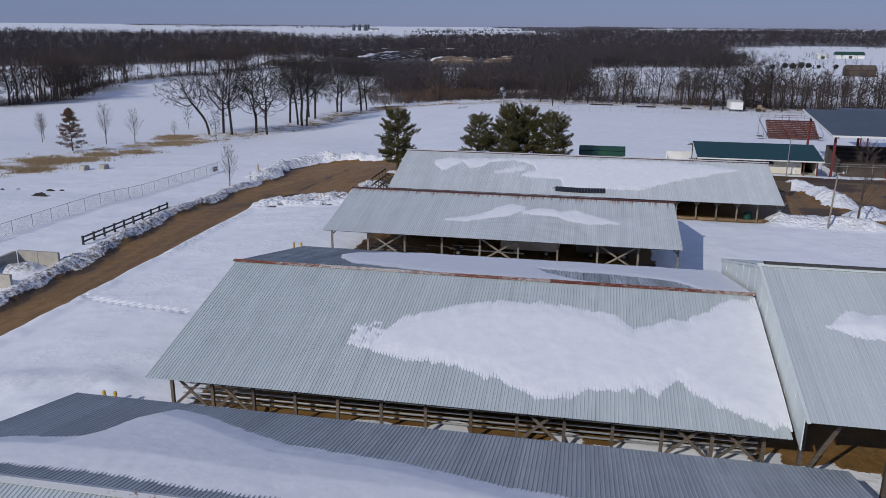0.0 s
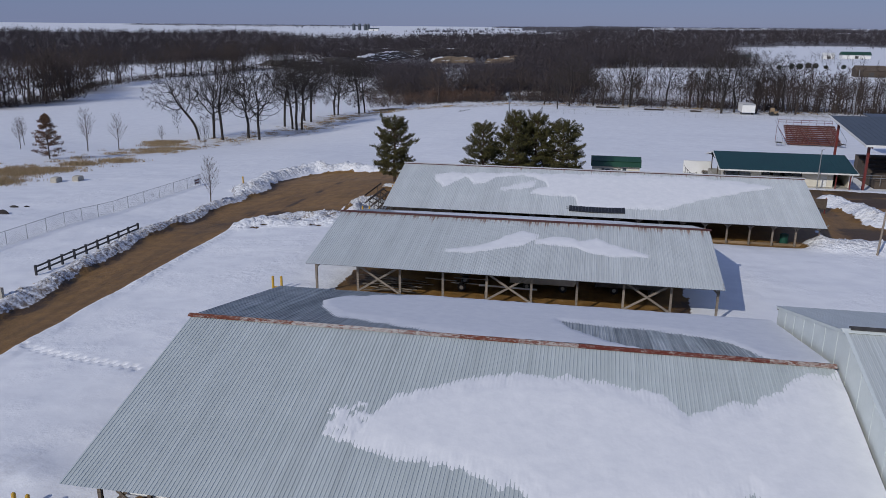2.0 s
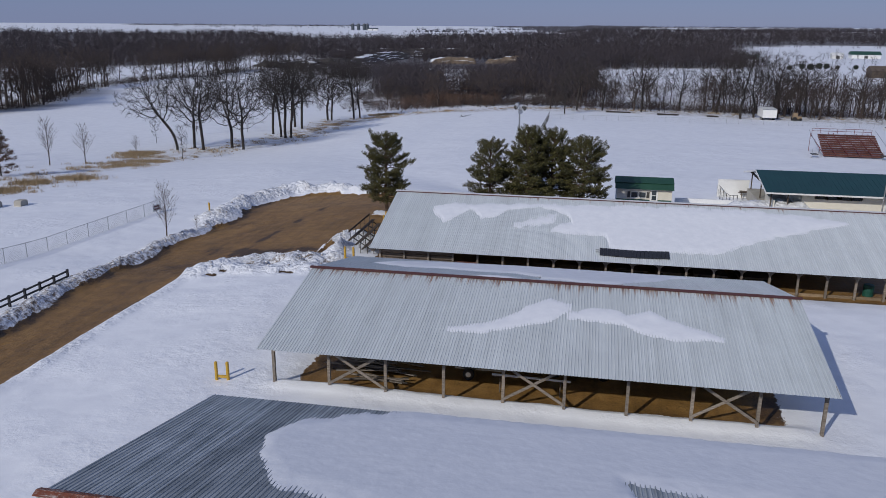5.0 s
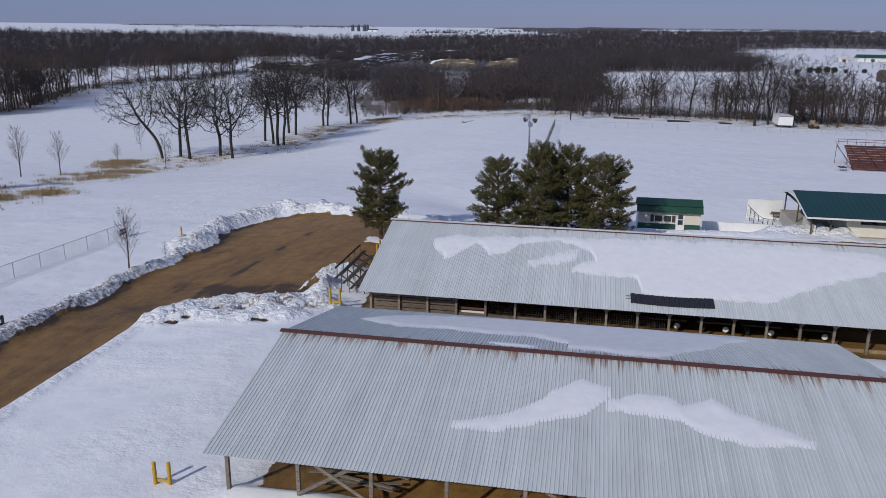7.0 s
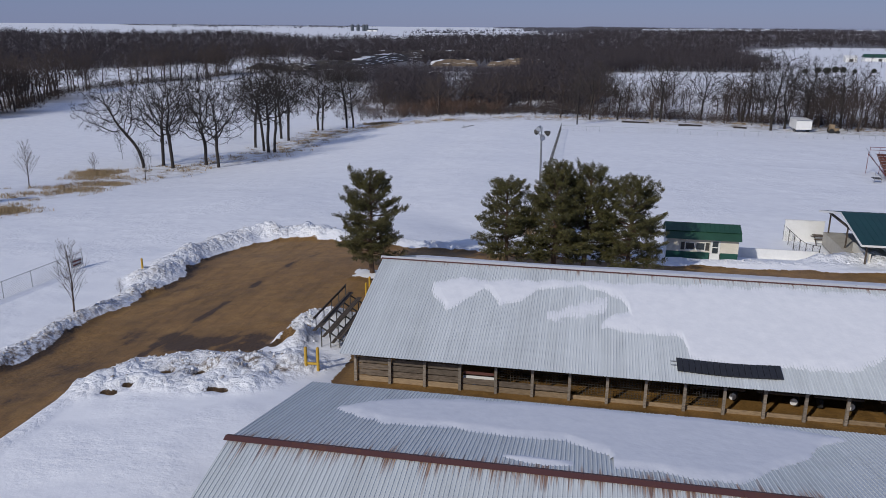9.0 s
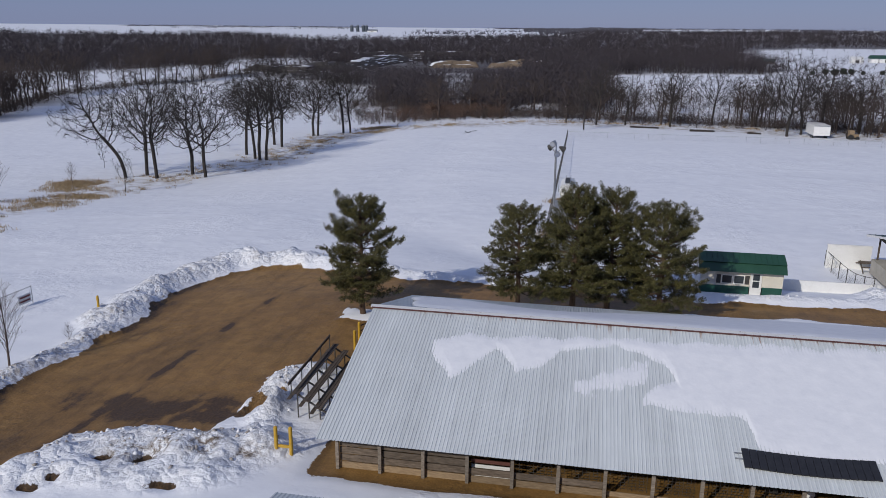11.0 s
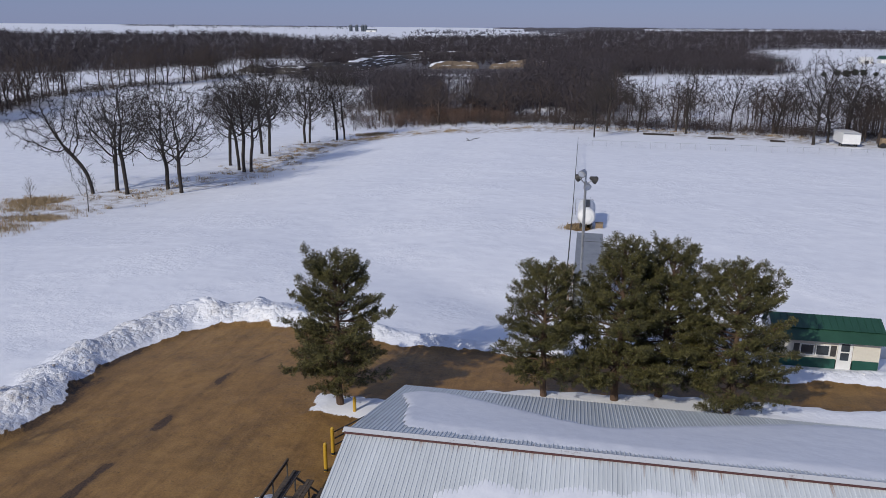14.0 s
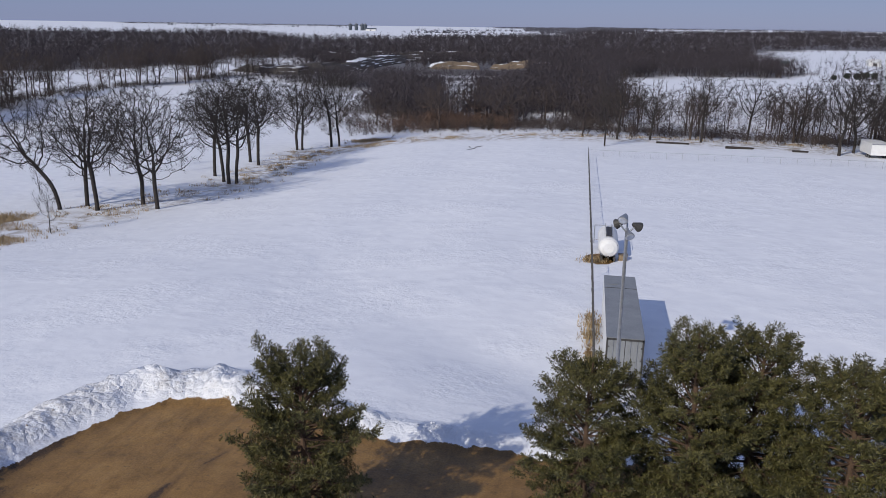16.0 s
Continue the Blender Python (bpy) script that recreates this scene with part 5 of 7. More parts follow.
pine(1, 10.2, 3.35, 0.22, (-27.9, 114.4), "lone dark green pine beside the dirt yard")
pine(2, 9.2, 3.0, 0.22, (-16.0, 118.0), "dark green pine with low spreading branches")
pine(3, 10.9, 3.6, 0.18, (-11.6, 118.2), "broad dense pine, tallest of the clump")
pine(4, 10.6, 3.55, 0.22, (-8.9, 119.4), "dense dark green pine in the clump", (0.3, 0))
pine(5, 9.9, 3.4, 0.18, (-5.0, 118.3), "olive-green pine at the end of the clump")


# ---- woods and far trees ----
def scatter(name, label, spots, templates, sizes, mat, seed, category="woods"):
    """Many trees joined into one mesh; sizes is a range, or one size a tree."""
    rng = np.random.default_rng(seed)
    VV, FF, off = [], [], 0
    pick = rng.integers(0, len(templates), len(spots))
    every = np.asarray(sizes) if len(sizes) == len(spots) else rng.uniform(*sizes, len(spots))
    for k, (tv, tf) in enumerate(templates):
        s = spots[pick == k]
        if not len(s):
            continue
        a = rng.random(len(s)) * 6.283
        sc = every[pick == k]
        ca, sa = np.cos(a) * sc, np.sin(a) * sc
        x = tv[None, :, 0] * ca[:, None] - tv[None, :, 1] * sa[:, None] + s[:, 0:1]
        y = tv[None, :, 0] * sa[:, None] + tv[None, :, 1] * ca[:, None] + s[:, 1:2]
        z = tv[None, :, 2] * (sc * rng.uniform(0.88, 1.12, len(s)))[:, None] + terrain(s[:, 0], s[:, 1])[:, None]
        VV.append(np.stack([x, y, z], -1).reshape(-1, 3))
        FF.append((tf[None] + (np.arange(len(s)) * len(tv))[:, None, None] + off).reshape(-1, 3))
        off += len(s) * len(tv)
    ob = new(name, tri_mesh(name, np.concatenate(VV), np.concatenate(FF), M[mat]))
    return tagged(ob, label, category, kind="stuff")


def sliver_tree(seed, n=110, h=13.5, r=5.0, w=0.075, low=0.16, twig=2.0):
    """A far bare tree: a stem, a dozen limbs and a rounded haze of fine twigs."""
    rng = np.random.default_rng(seed)
    g = Geo().tube((0, 0, -1), (0, 0, h * 0.6), 0.016 * h, 0.006 * h, 3, False)
    F = np.array([(a, b, c) for a, b, c, d in g.f] + [(a, c, d) for a, b, c, d in g.f])
    def unit(k):
        u = rng.normal(size=(k, 3))
        return u / np.linalg.norm(u, axis=1, keepdims=True)
    mid, half = (1 + low) / 2 * h, (1 - low) / 2 * h
    m = 6
    tip = np.array([0, 0, mid]) + unit(m) * np.array([r, r, half]) * 0.75
    foot = np.stack([np.zeros(m), np.zeros(m), np.clip(tip[:, 2] - np.hypot(tip[:, 0], tip[:, 1]) * 0.9, 0.15 * h, 0.6 * h)], -1)
    u = unit(n)
    lop = 1 + 0.22 * np.sin(3 * np.arctan2(u[:, 1], u[:, 0]) + seed) + 0.15 * np.sin(5 * u[:, 2] + 2 * seed)
    p = np.array([0, 0, mid]) + u * np.array([r, r, half]) * (rng.uniform(0.2, 1.0, (n, 1)) ** 0.5) * lop[:, None]
    d = u * 0.6 + np.array([0, 0, 0.2]) + unit(n) * 0.9
    d = d / np.linalg.norm(d, axis=1, keepdims=True) * rng.uniform(0.5, 1.0, (n, 1)) * twig
    o, t = np.concatenate([foot, p - d]), np.concatenate([tip, p])
    sd = unit(n + m) * w * np.concatenate([np.full(m, 1.8), np.ones(n)])[:, None]
    k = len(g.v)
    V = np.concatenate([np.array(g.v), np.stack([o - sd, o + sd, t], 1).reshape(-1, 3)])
    return V, np.concatenate([F, np.arange(3 * (n + m)).reshape(-1, 3) + k])


def polar(rng, n, az0, az1, r0, r1):
    a = np.radians(rng.uniform(az0, az1, n))
    r = np.sqrt(rng.uniform(r0 * r0, r1 * r1, n))
    return np.stack([r * np.sin(a), r * np.cos(a)], -1)


rng_ = np.random.default_rng(8)
CREEKSIDE = [grown_template(200 + i, 17.0, bole=0.24, wide=0.36, tall=0.40, n=90, stride=0.05, twigs=5, twig=2.2, tip=0.05, width=0.035) for i in range(4)]
SLENDER = [grown_template(220 + i, 15.0, bole=0.34, wide=0.22, tall=0.38, n=80, stride=0.05, twigs=5, twig=1.9, tip=0.046, width=0.034) for i in range(5)]
BROAD = [grown_template(240 + i, 15.0, bole=0.24, wide=0.46, tall=0.40, n=260, stride=0.04, twigs=5, twig=1.4, tip=0.04, width=0.026) for i in range(2)]
FAR = [sliver_tree(300 + i, 52, 12.0 + 1.2 * (i % 3), 4.4 + 0.5 * (i % 4), 0.15, 0.10, 1.5) for i in range(8)]
DEEP = [sliver_tree(330 + i, 34, 12.0 + 1.2 * (i % 3), 5.6 + 0.5 * (i % 3), 0.34, 0.03, 2.0) for i in range(8)]
BELT = [sliver_tree(350 + i, 12, 10.0, 9.0, 0.9, 0.0, 4.5) for i in range(4)]


def near_line(pts, n, wide, rng):
    p = np.array(pts, float)
    seg = np.hypot(*np.diff(p, axis=0).T)
    c = np.concatenate([[0], np.cumsum(seg)])
    u = rng.random(n) * c[-1]
    q = np.stack([np.interp(u, c, p[:, 0]), np.interp(u, c, p[:, 1])], -1)
    return q + rng.normal(0, wide, q.shape)


creek_trees = np.concatenate([near_line(CREEK[:8], 84, 3.0, rng_), near_line(CREEK[7:], 40, 4, rng_), near_line([(-400, 215), (-300, 225), (-250, 240)], 18, 6, rng_)])
scatter("creek_trees", "tall bare trees along the winding creek", creek_trees, CREEKSIDE, (0.8, 1.35), "twigs", 2)
tree_line = np.concatenate([near_line(HEDGE[2:], 62, 4, rng_), near_line([(-30, 345), (20, 335), (90, 330), (170, 312)], 64, 9, rng_), near_line([(46, 300), (110, 292), (170, 285)], 112, 9, rng_), near_line([(100, 330), (150, 360), (190, 400)], 30, 14, rng_)])
scatter("tree_line", "slender bare trees beyond the ball field", tree_line, SLENDER, (0.55, 1.05), "twigs", 3)
scatter("spreading_trees", "broad bare oaks at the edge of the ball field", np.array([(-18, 298), (-70, 350), (-52, 330), (-88, 345), (-78, 336), (-62, 322), (-40, 318), (-30, 330), (-8, 312), (10, 300), (52, 282), (58, 286), (64, 281), (79, 292), (96, 288), (36, 301)], float), BROAD, (0.75, 1.1), "twigs", 9)


def valley_room(x, y):
    """Height to which the scrub on the valley floor grows: low before the quarry, so that its ledges stand clear."""
    r, a = np.hypot(x + 9, y - 45), np.degrees(np.arctan2(x + 9, y - 45))
    low = 21.5 - 0.0485 * r - terrain(x, y)
    inside = (a > -22) & (a < -5) & (r < 655)
    return np.where(inside, low, 99.0)


a_ = np.radians(rng_.uniform(-43, 25, 60000))
r_ = 310 * (2100 / 310) ** rng_.random(60000)
woods = np.stack([r_ * np.sin(a_), r_ * np.cos(a_)], -1)
ragged_ = (fbm(woods[:, 0] / 24, woods[:, 1] / 24, 18) - 0.5) * np.where(woods[:, 0] < -290, 8, 30)
depth_ = poly_distance(woods[:, 0], woods[:, 1], WOODS, True) + ragged_
keep_ = (depth_ > 0) & (rng_.random(len(woods)) < np.where(depth_ < 45, 0.95, 0.75)) & (fbm(woods[:, 0] / 45, woods[:, 1] / 45, 17) > 0.22)
for line in CLIFFS:
    keep_ &= poly_distance(woods[:, 0], woods[:, 1], line) > 15
for cx, cy, rx, ry in CLEARINGS:
    keep_ &= np.hypot((woods[:, 0] - cx) / rx, (woods[:, 1] - cy) / ry) > 1
room_ = valley_room(woods[:, 0], woods[:, 1])
edge_spots = woods[(np.abs(depth_) < 9) & (r_ < 900) & (room_ > 3)][:1100]
size_ = np.minimum(rng_.uniform(0.55, 1.1, len(woods)), np.maximum(room_ / 14.0 * rng_.uniform(0.35, 1.6, len(woods)), rng_.uniform(0.12, 0.26, len(woods))))
near_ = keep_ & (r_ < 720)
far_ = keep_ & (r_ >= 720)
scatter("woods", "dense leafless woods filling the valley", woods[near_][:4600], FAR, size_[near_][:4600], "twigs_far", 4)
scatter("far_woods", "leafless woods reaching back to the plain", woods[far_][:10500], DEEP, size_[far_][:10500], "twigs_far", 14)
brush_spots = np.concatenate([near_line([(-90, 335), (-50, 318), (0, 312), (50, 303), (120, 285)], 520, 5, rng_), near_line([(-110, 365), (-60, 330), (-20, 325)], 360, 9, rng_),
                              near_line(CREEK[:8], 900, 3.5, rng_), near_line(CREEK[7:], 200, 3, rng_), polar(rng_, 800, -20, -2, 326, 470), near_line([(-20, 314), (40, 302), (100, 288), (170, 274)], 900, 6, rng_), polar(rng_, 650, -1, 26, 318, 410)])
brush_spots = np.concatenate([brush_spots, edge_spots])
scrub_ = np.minimum(rng_.uniform(0.6, 1.7, len(brush_spots)), np.maximum(valley_room(brush_spots[:, 0], brush_spots[:, 1]) / 2.8, 0.3))
BRUSH = [sliver_tree(400 + i, 40, 2.8, 1.6, 0.035, 0.0, 0.8) for i in range(4)]
scatter("brush", "tangled leafless brush at the woods' edge", brush_spots, BRUSH, scrub_, "twigs", 5, "brush")
red_spots = np.concatenate([near_line([(-80, 338), (-62, 324), (-40, 322)], 110, 6, rng_), near_line([(-66, 332), (-58, 328)], 60, 3, rng_)])
farm_trees = np.concatenate([near_line([(112, 732), (150, 772), (222, 758)], 34, 8, rng_), near_line([(118, 640), (175, 662), (240, 650)], 26, 7, rng_), near_line([(170, 1010), (250, 1060), (350, 1050)], 40, 9, rng_)])
scatter("farm_trees", "bare trees round the far farm on the plain", farm_trees, FAR, (0.35, 0.75), "twigs_far", 16)
scatter("willow_thicket", "russet leafless willow thicket by the field", red_spots, BRUSH, (1.2, 2.6), "russet", 15, "brush")


def wedge(n, az0, az1, r0, r1, seed):
    """Spots of a far wood between two bearings and two distances, with gaps."""
    p = polar(np.random.default_rng(seed), n, az0, az1, r0, r1)
    return p[fbm(p[:, 0] / 160, p[:, 1] / 160, seed) > 0.40]


hedges = np.concatenate([near_line([(-1500, 2700), (-900, 2900)], 40, 8, rng_), near_line([(-500, 2300), (-200, 2450)], 40, 10, rng_),
                         near_line([(-2300, 3700), (-1700, 4000), (-1200, 4200)], 700, 22, rng_), near_line([(-500, 4250), (-200, 4300), (300, 4300)], 500, 30, rng_),
                         near_line([(-420, 1900), (-250, 1950)], 50, 16, rng_), near_line([(-330, 1500), (-240, 1560), (-100, 1700)], 120, 20, rng_),
                         wedge(1700, -4, 27, 1950, 2550, 3), wedge(1200, -5, 3, 2500, 3700, 5), wedge(1200, 13, 27, 2500, 3700, 6), wedge(1500, -7, 27, 3900, 4500, 7)])
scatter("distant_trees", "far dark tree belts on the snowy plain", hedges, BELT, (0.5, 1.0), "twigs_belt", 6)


def grass_tufts(spots, seed):
    rng = np.random.default_rng(seed)
    n, k = len(spots), 12
    z = surface(spots[:, 0], spots[:, 1]) - 0.04
    o = np.concatenate([spots, z[:, None]], 1)[:, None, :] + np.concatenate([rng.normal(0, 0.4, (n, k, 2)), np.zeros((n, k, 1))], 2)
    a = rng.random((n, k)) * 6.283
    t = o + np.stack([np.cos(a) * 0.25, np.sin(a) * 0.25, rng.uniform(0.15, 0.62, (n, k))], -1)
    sd = np.stack([-np.sin(a), np.cos(a), np.zeros_like(a)], -1) * 0.05
    V = np.stack([o - sd, o + sd, t], 2).reshape(-1, 3)
    ob = new("dry_grass", tri_mesh("dry_grass", V, np.arange(len(V)).reshape(-1, 3), M["straw"]))
    tagged(ob, "tufts of dry straw-coloured grass above the snow", "grass", kind="stuff")


gs = np.concatenate([near_line([(-104, 104), (-94, 112), (-91, 125), (-95, 134)], 1100, 4.5, rng_), near_line([(-93, 138), (-96, 152), (-98, 170), (-96, 196)], 1000, 4.0, rng_), near_line([(-92, 196), (-84, 222), (-84, 244)], 500, 4, rng_),
                     near_line([(-84, 244), (-86, 275), (-72, 293), (-52, 296)], 900, 3.5, rng_), near_line([(-52, 298), (0, 303), (60, 290), (100, 278)], 1200, 3, rng_)])
gs = np.concatenate([gs, near_line([(-15.45, 138), (-15.45, 152)], 90, 0.2, rng_), near_line([(-15.8, 170), (-14.2, 172)], 70, 0.5, rng_)])
gs = gs[(gs[:, 1] > 137) & (gs[:, 1] < 175) & (gs[:, 0] > -20) | (fbm(gs[:, 0] / 3.5, gs[:, 1] / 3.5, 13) > 0.57)]
clumps_ = [near_line([(cx - 1, cy), (cx + 1, cy)], k, s, rng_) for cx, cy, k, s in ((-105.4, 186.8, 300, 2.1), (-103, 181, 110, 1.9), (-93.4, 164.3, 120, 1.9), (-94.2, 173.4, 120, 1.9), (-78.3, 301.5, 300, 2.4), (-92, 119.7, 260, 1.8), (-90, 125.5, 220, 1.6), (-95, 123, 260, 2.0), (-88, 141, 200, 1.6), (-91, 134, 180, 1.5), (-88, 111, 200, 1.7))]
grass_tufts(np.concatenate([gs] + clumps_), 7)


# ---- dark panels lying on the long barn's roof ----
def on_slope(edge, ridge, d, lift=0.0):
    return ridge[0] + (edge[0] - ridge[0]) * d, ridge[1] + (edge[1] - ridge[1]) * d + lift


array_ = holder("solar_panel_array", (-0.3, 93.0, 2.4), "row of narrow black solar panels on the metal roof", "solar panel")
for i in range(17):
    x0 = -3.25 + i * 0.345
    sag = 0.012 * math.sin(math.pi * i / 16)
    (ya, za), (yb, zb) = on_slope(C_N, C_R, 0.812 + sag, 0.06), on_slope(C_N, C_R, 0.915 + sag, 0.06)
    g = Geo().prism([(ya, za), (yb, zb), (yb, zb + 0.05), (ya, za + 0.05)], "x", x0, x0 + 0.325)
    p = part("panel", g, "black", array_)
part("junction_frame", Geo().beam((-3.6, *on_slope(C_N, C_R, 0.84, 0.08)), (-3.25, *on_slope(C_N, C_R, 0.84, 0.08)), 0.05).beam((-3.6, *on_slope(C_N, C_R, 0.87, 0.08)), (-3.25, *on_slope(C_N, C_R, 0.87, 0.08)), 0.05), "steel", array_)


# ---- fences ----
def rail_fence(name, a, b, n, label, mat="black", high=1.05, rails=(0.32, 0.62, 0.95)):
    top = holder(name, (*a, gz(*a)), label, "fence")
    pts = [(a[0] + (b[0] - a[0]) * i / n, a[1] + (b[1] - a[1]) * i / n) for i in range(n + 1)]
    for x, y in pts:
        z = gz(x, y) + 0.2
        part("post", Geo().beam((x, y, z - 0.8), (x, y, z + high), 0.17), mat, top)
    for (xa, ya), (xb, yb) in zip(pts, pts[1:]):
        for r in rails:
            part("rail", Geo().beam((xa + 0.09, ya, gz(xa, ya) + 0.2 + r), (xb + 0.09, yb, gz(xb, yb) + 0.2 + r), 0.06, 0.16), mat, top)
    return top


rail_fence("rail_fence", (-50.3, 69.8), (-49.9, 85.8), 9, "black painted rail fence half buried by the snowbank", rails=(0.45, 0.92))


def chain_fence(name, pts, every, high, label, wire=0.22, mat="mesh_wire", post=0.035, thick=0.006):
    top = holder(name, (*pts[0], gz(*pts[0])), label, "fence", "chain-link fences")
    line = []
    for (xa, ya), (xb, yb) in zip(pts, pts[1:]):
        n = max(1, round(math.hypot(xb - xa, yb - ya) / every))
        line += [(xa + (xb - xa) * i / n, ya + (yb - ya) * i / n) for i in range(n)]
    line.append(pts[-1])
    for x, y in line:
        part("post", Geo().tube((x, y, gz(x, y) - 0.3), (x, y, gz(x, y) + high + 0.2), post, None, 6), mat, top)
    for (xa, ya), (xb, yb) in zip(line, line[1:]):
        za, zb = gz(xa, ya) + 0.15, gz(xb, yb) + 0.15
        part("top_rail", Geo().tube((xa, ya, za + high), (xb, yb, zb + high), post * 0.8, None, 5), mat, top)
        g = Geo()
        ln = math.hypot(xb - xa, yb - ya)
        k = int(ln / wire)
        m = high / ln
        for i in range(k):
            for s in (1, -1):
                f0 = i / k
                f1 = f0 + s * m
                z0, z1 = 0.0, high
                if f1 > 1:
                    z1 = high * (1 - f0) / m
                    f1 = 1
                if f1 < 0:
                    z1 = high * f0 / m
                    f1 = 0
                p = (xa + (xb - xa) * f0, ya + (yb - ya) * f0, za + (zb - za) * f0 + z0)
                q = (xa + (xb - xa) * f1, ya + (yb - ya) * f1, za + (zb - za) * f1 + z1)
                if abs(f1 - f0) > 0.004:
                    g.tube(p, q, thick, None, 3, False)
        part("wire_mesh", g, mat, top)
    return top


chain_fence("chain_link_fence", [(-60.8, 60), (-60.0, 78), (-58.8, 98), (-57.4, 114.4)], 3.0, 1.6, "grey chain-link fence crossing the snowy meadow", 0.22, thick=0.008)
chain_fence("chain_link_fence", [(-15.3, 138.5), (-15.5, 171), (-16.3, 258)], 4.0, 2.1, "tall dark chain-link fence along the ball field", 0.5, "iron", 0.04)
chain_fence("chain_link_fence", [(-16.3, 258), (50.0, 258.2), (75, 256)], 3.4, 1.5, "low chain-link outfield fence", 0.5)
chain_fence("chain_link_fence", [(14.2, 143.5), (14.6, 130.4)], 2.2, 1.7, "chain-link dugout fence beside the pavilion", 0.4, "iron", 0.04)
e_ = holder("tank_guard_rail", (-14.5, 178.5, gz(-14.5, 178.5)), "grey pipe guard frame behind the tank", "railing")
zt = gz(-14.5, 178.5)
for x in (-15.2, -12.9):
    part("upright", Geo().tube((x, 178.6, zt - 0.2), (x, 178.6, zt + 2.4), 0.05), "steel", e_)
for dz in (0.6, 2.4):
    part("cross_rail", Geo().tube((-15.2, 178.6, zt + dz), (-12.9, 178.6, zt + dz), 0.04), "steel", e_)


bn = holder("fence_banner", (-57.5, 113.6, gz(-57.5, 113.6)), "small white banner with maroon print tied to the fence", "banner")
zb_ = gz(-57.5, 113.6)
part("cloth", Geo().beam((-57.56, 112.9, zb_ + 0.85), (-57.44, 114.3, zb_ + 0.85), 0.02, 0.8), "white", bn)
for dz in (0.7, 1.05):
    part("print_bar", Geo().beam((-57.50, 113.05, zb_ + dz), (-57.40, 114.15, zb_ + dz), 0.02, 0.14), "red_steel", bn)


# ---- soil clumps and culvert ends in the meadow ----
def clump(x, y, lx, ly, h, seed):
    rng = np.random.default_rng(seed)
    g = Geo()
    z = float(surface(x, y)) - 0.1
    for r, f in ((0, 1.0), (1, 0.8), (2, 0.35)):
        for i in range(10):
            a = 2 * math.pi * i / 10
            q = f * rng.uniform(0.75, 1.2)
            g.v.append((x + lx * q * math.cos(a), y + ly * q * math.sin(a), z + (0, 0.6, 1.0)[r] * h * rng.uniform(0.8, 1.2)))
    for r in (0, 10):
        g.f += [(r + i, r + (i + 1) % 10, r + 10 + (i + 1) % 10, r + 10 + i) for i in range(10)]
    g.f.append(tuple(range(20, 30)))
    tagged(part("soil_clump", g, "bark", None), "dark clump of soil showing through the snow", "soil", "soil clumps in the meadow")


for i, q in enumerate(((-71.8, 91.4, 1.5, 0.55, 0.5), (-73.4, 95.6, 0.7, 0.35, 0.3), (-72.0, 96.2, 0.4, 0.3, 0.25), (-79.5, 90.0, 0.9, 0.4, 0.3), (-77.8, 89.0, 0.6, 0.3, 0.2), (-80.5, 95.0, 0.4, 0.25, 0.25), (-78.6, 95.8, 0.4, 0.25, 0.2))):
    clump(*q, 60 + i)
for x, y in ((-80.6, 113.6), (-78.2, 115.4)):
    z = gz(x, y)
    g = Geo().prism([(y - 0.7, z - 0.2), (y + 0.7, z - 0.2), (y + 0.7, z + 0.75), (y + 0.45, z + 0.95), (y - 0.45, z + 0.95), (y - 0.7, z + 0.75)], "x", x - 0.5, x + 0.5)
    tagged(part("culvert_end", g, "concrete", None), "short grey concrete culvert end in the snow", "culvert", "culvert ends")


# ---- yellow bollards ----
def bollard(x, y, high, label, r=0.09, tilt=0):
    z = gz(x, y)
    e = holder("bollard", (0, 0, 0), label, "bollard", "yellow bollards")
    g = Geo().tube((0, 0, -0.4), (0, 0, high), r, None, 12).tube((0, 0, high), (0, 0, high + 0.05), r, r * 0.45, 12)
    me = g.mesh("bollard_post", M["yellow"])
    o = new("post", me)
    o.parent = e
    c = new("collar", Geo().tube((0, 0, 0.05), (0, 0, 0.16), r + 0.015, None, 12).mesh("collar", M["rubber"]))
    c.parent = e
    e.matrix_basis = pose(x, y, z, tilt, 0, 0)
    return e


for x, y, hh, lab in ((-26.0, 36.9, 1.35, "yellow steel bollard in deep snow"), (-25.3, 36.9, 1.35, "yellow steel bollard in deep snow"),
                      (-26.4, 67.4, 1.4, "yellow steel bollard beside the shed"), (-25.7, 67.5, 1.4, "yellow steel bollard beside the shed"),
                      (-26.28, 93.0, 1.95, "yellow steel bollard of a pair with crossbar"), (-25.5, 93.1, 1.95, "yellow steel bollard of a pair with crossbar"),
                      (-26.45, 107.6, 1.6, "tall yellow post beside the barn corner"), (-26.6, 109.2, 1.6, "tall yellow post beside the barn corner"), (-26.75, 113.7, 1.1, "yellow post in patchy snow under the pine"),
                      (-49.7, 112.4, 2.0, "weathered yellow bollard behind the snowbank")):
    bollard(x, y, hh, lab, 0.10)
tagged(part("bollard_crossbar", Geo().box(-26.28, -25.5, 93.0, 93.08, 0.35, 0.5), "yellow", None), "yellow crossbar bolted between two bollards", "crossbar")
tagged(part("bollard_crossbar", Geo().box(-26.4, -25.7, 67.4, 67.48, 0.4, 0.55), "yellow", None), "yellow crossbar bolted between two bollards", "crossbar")
gate_ = holder("pipe_gate", (-26.3, 110.5, -0.5), "dark pipe gate between yellow posts", "gate")
for z in (0.0, 0.4, 0.8):
    part("rail", Geo().tube((-26.5, 109.3, z), (-24.6, 112.6, z), 0.04), "iron", gate_)


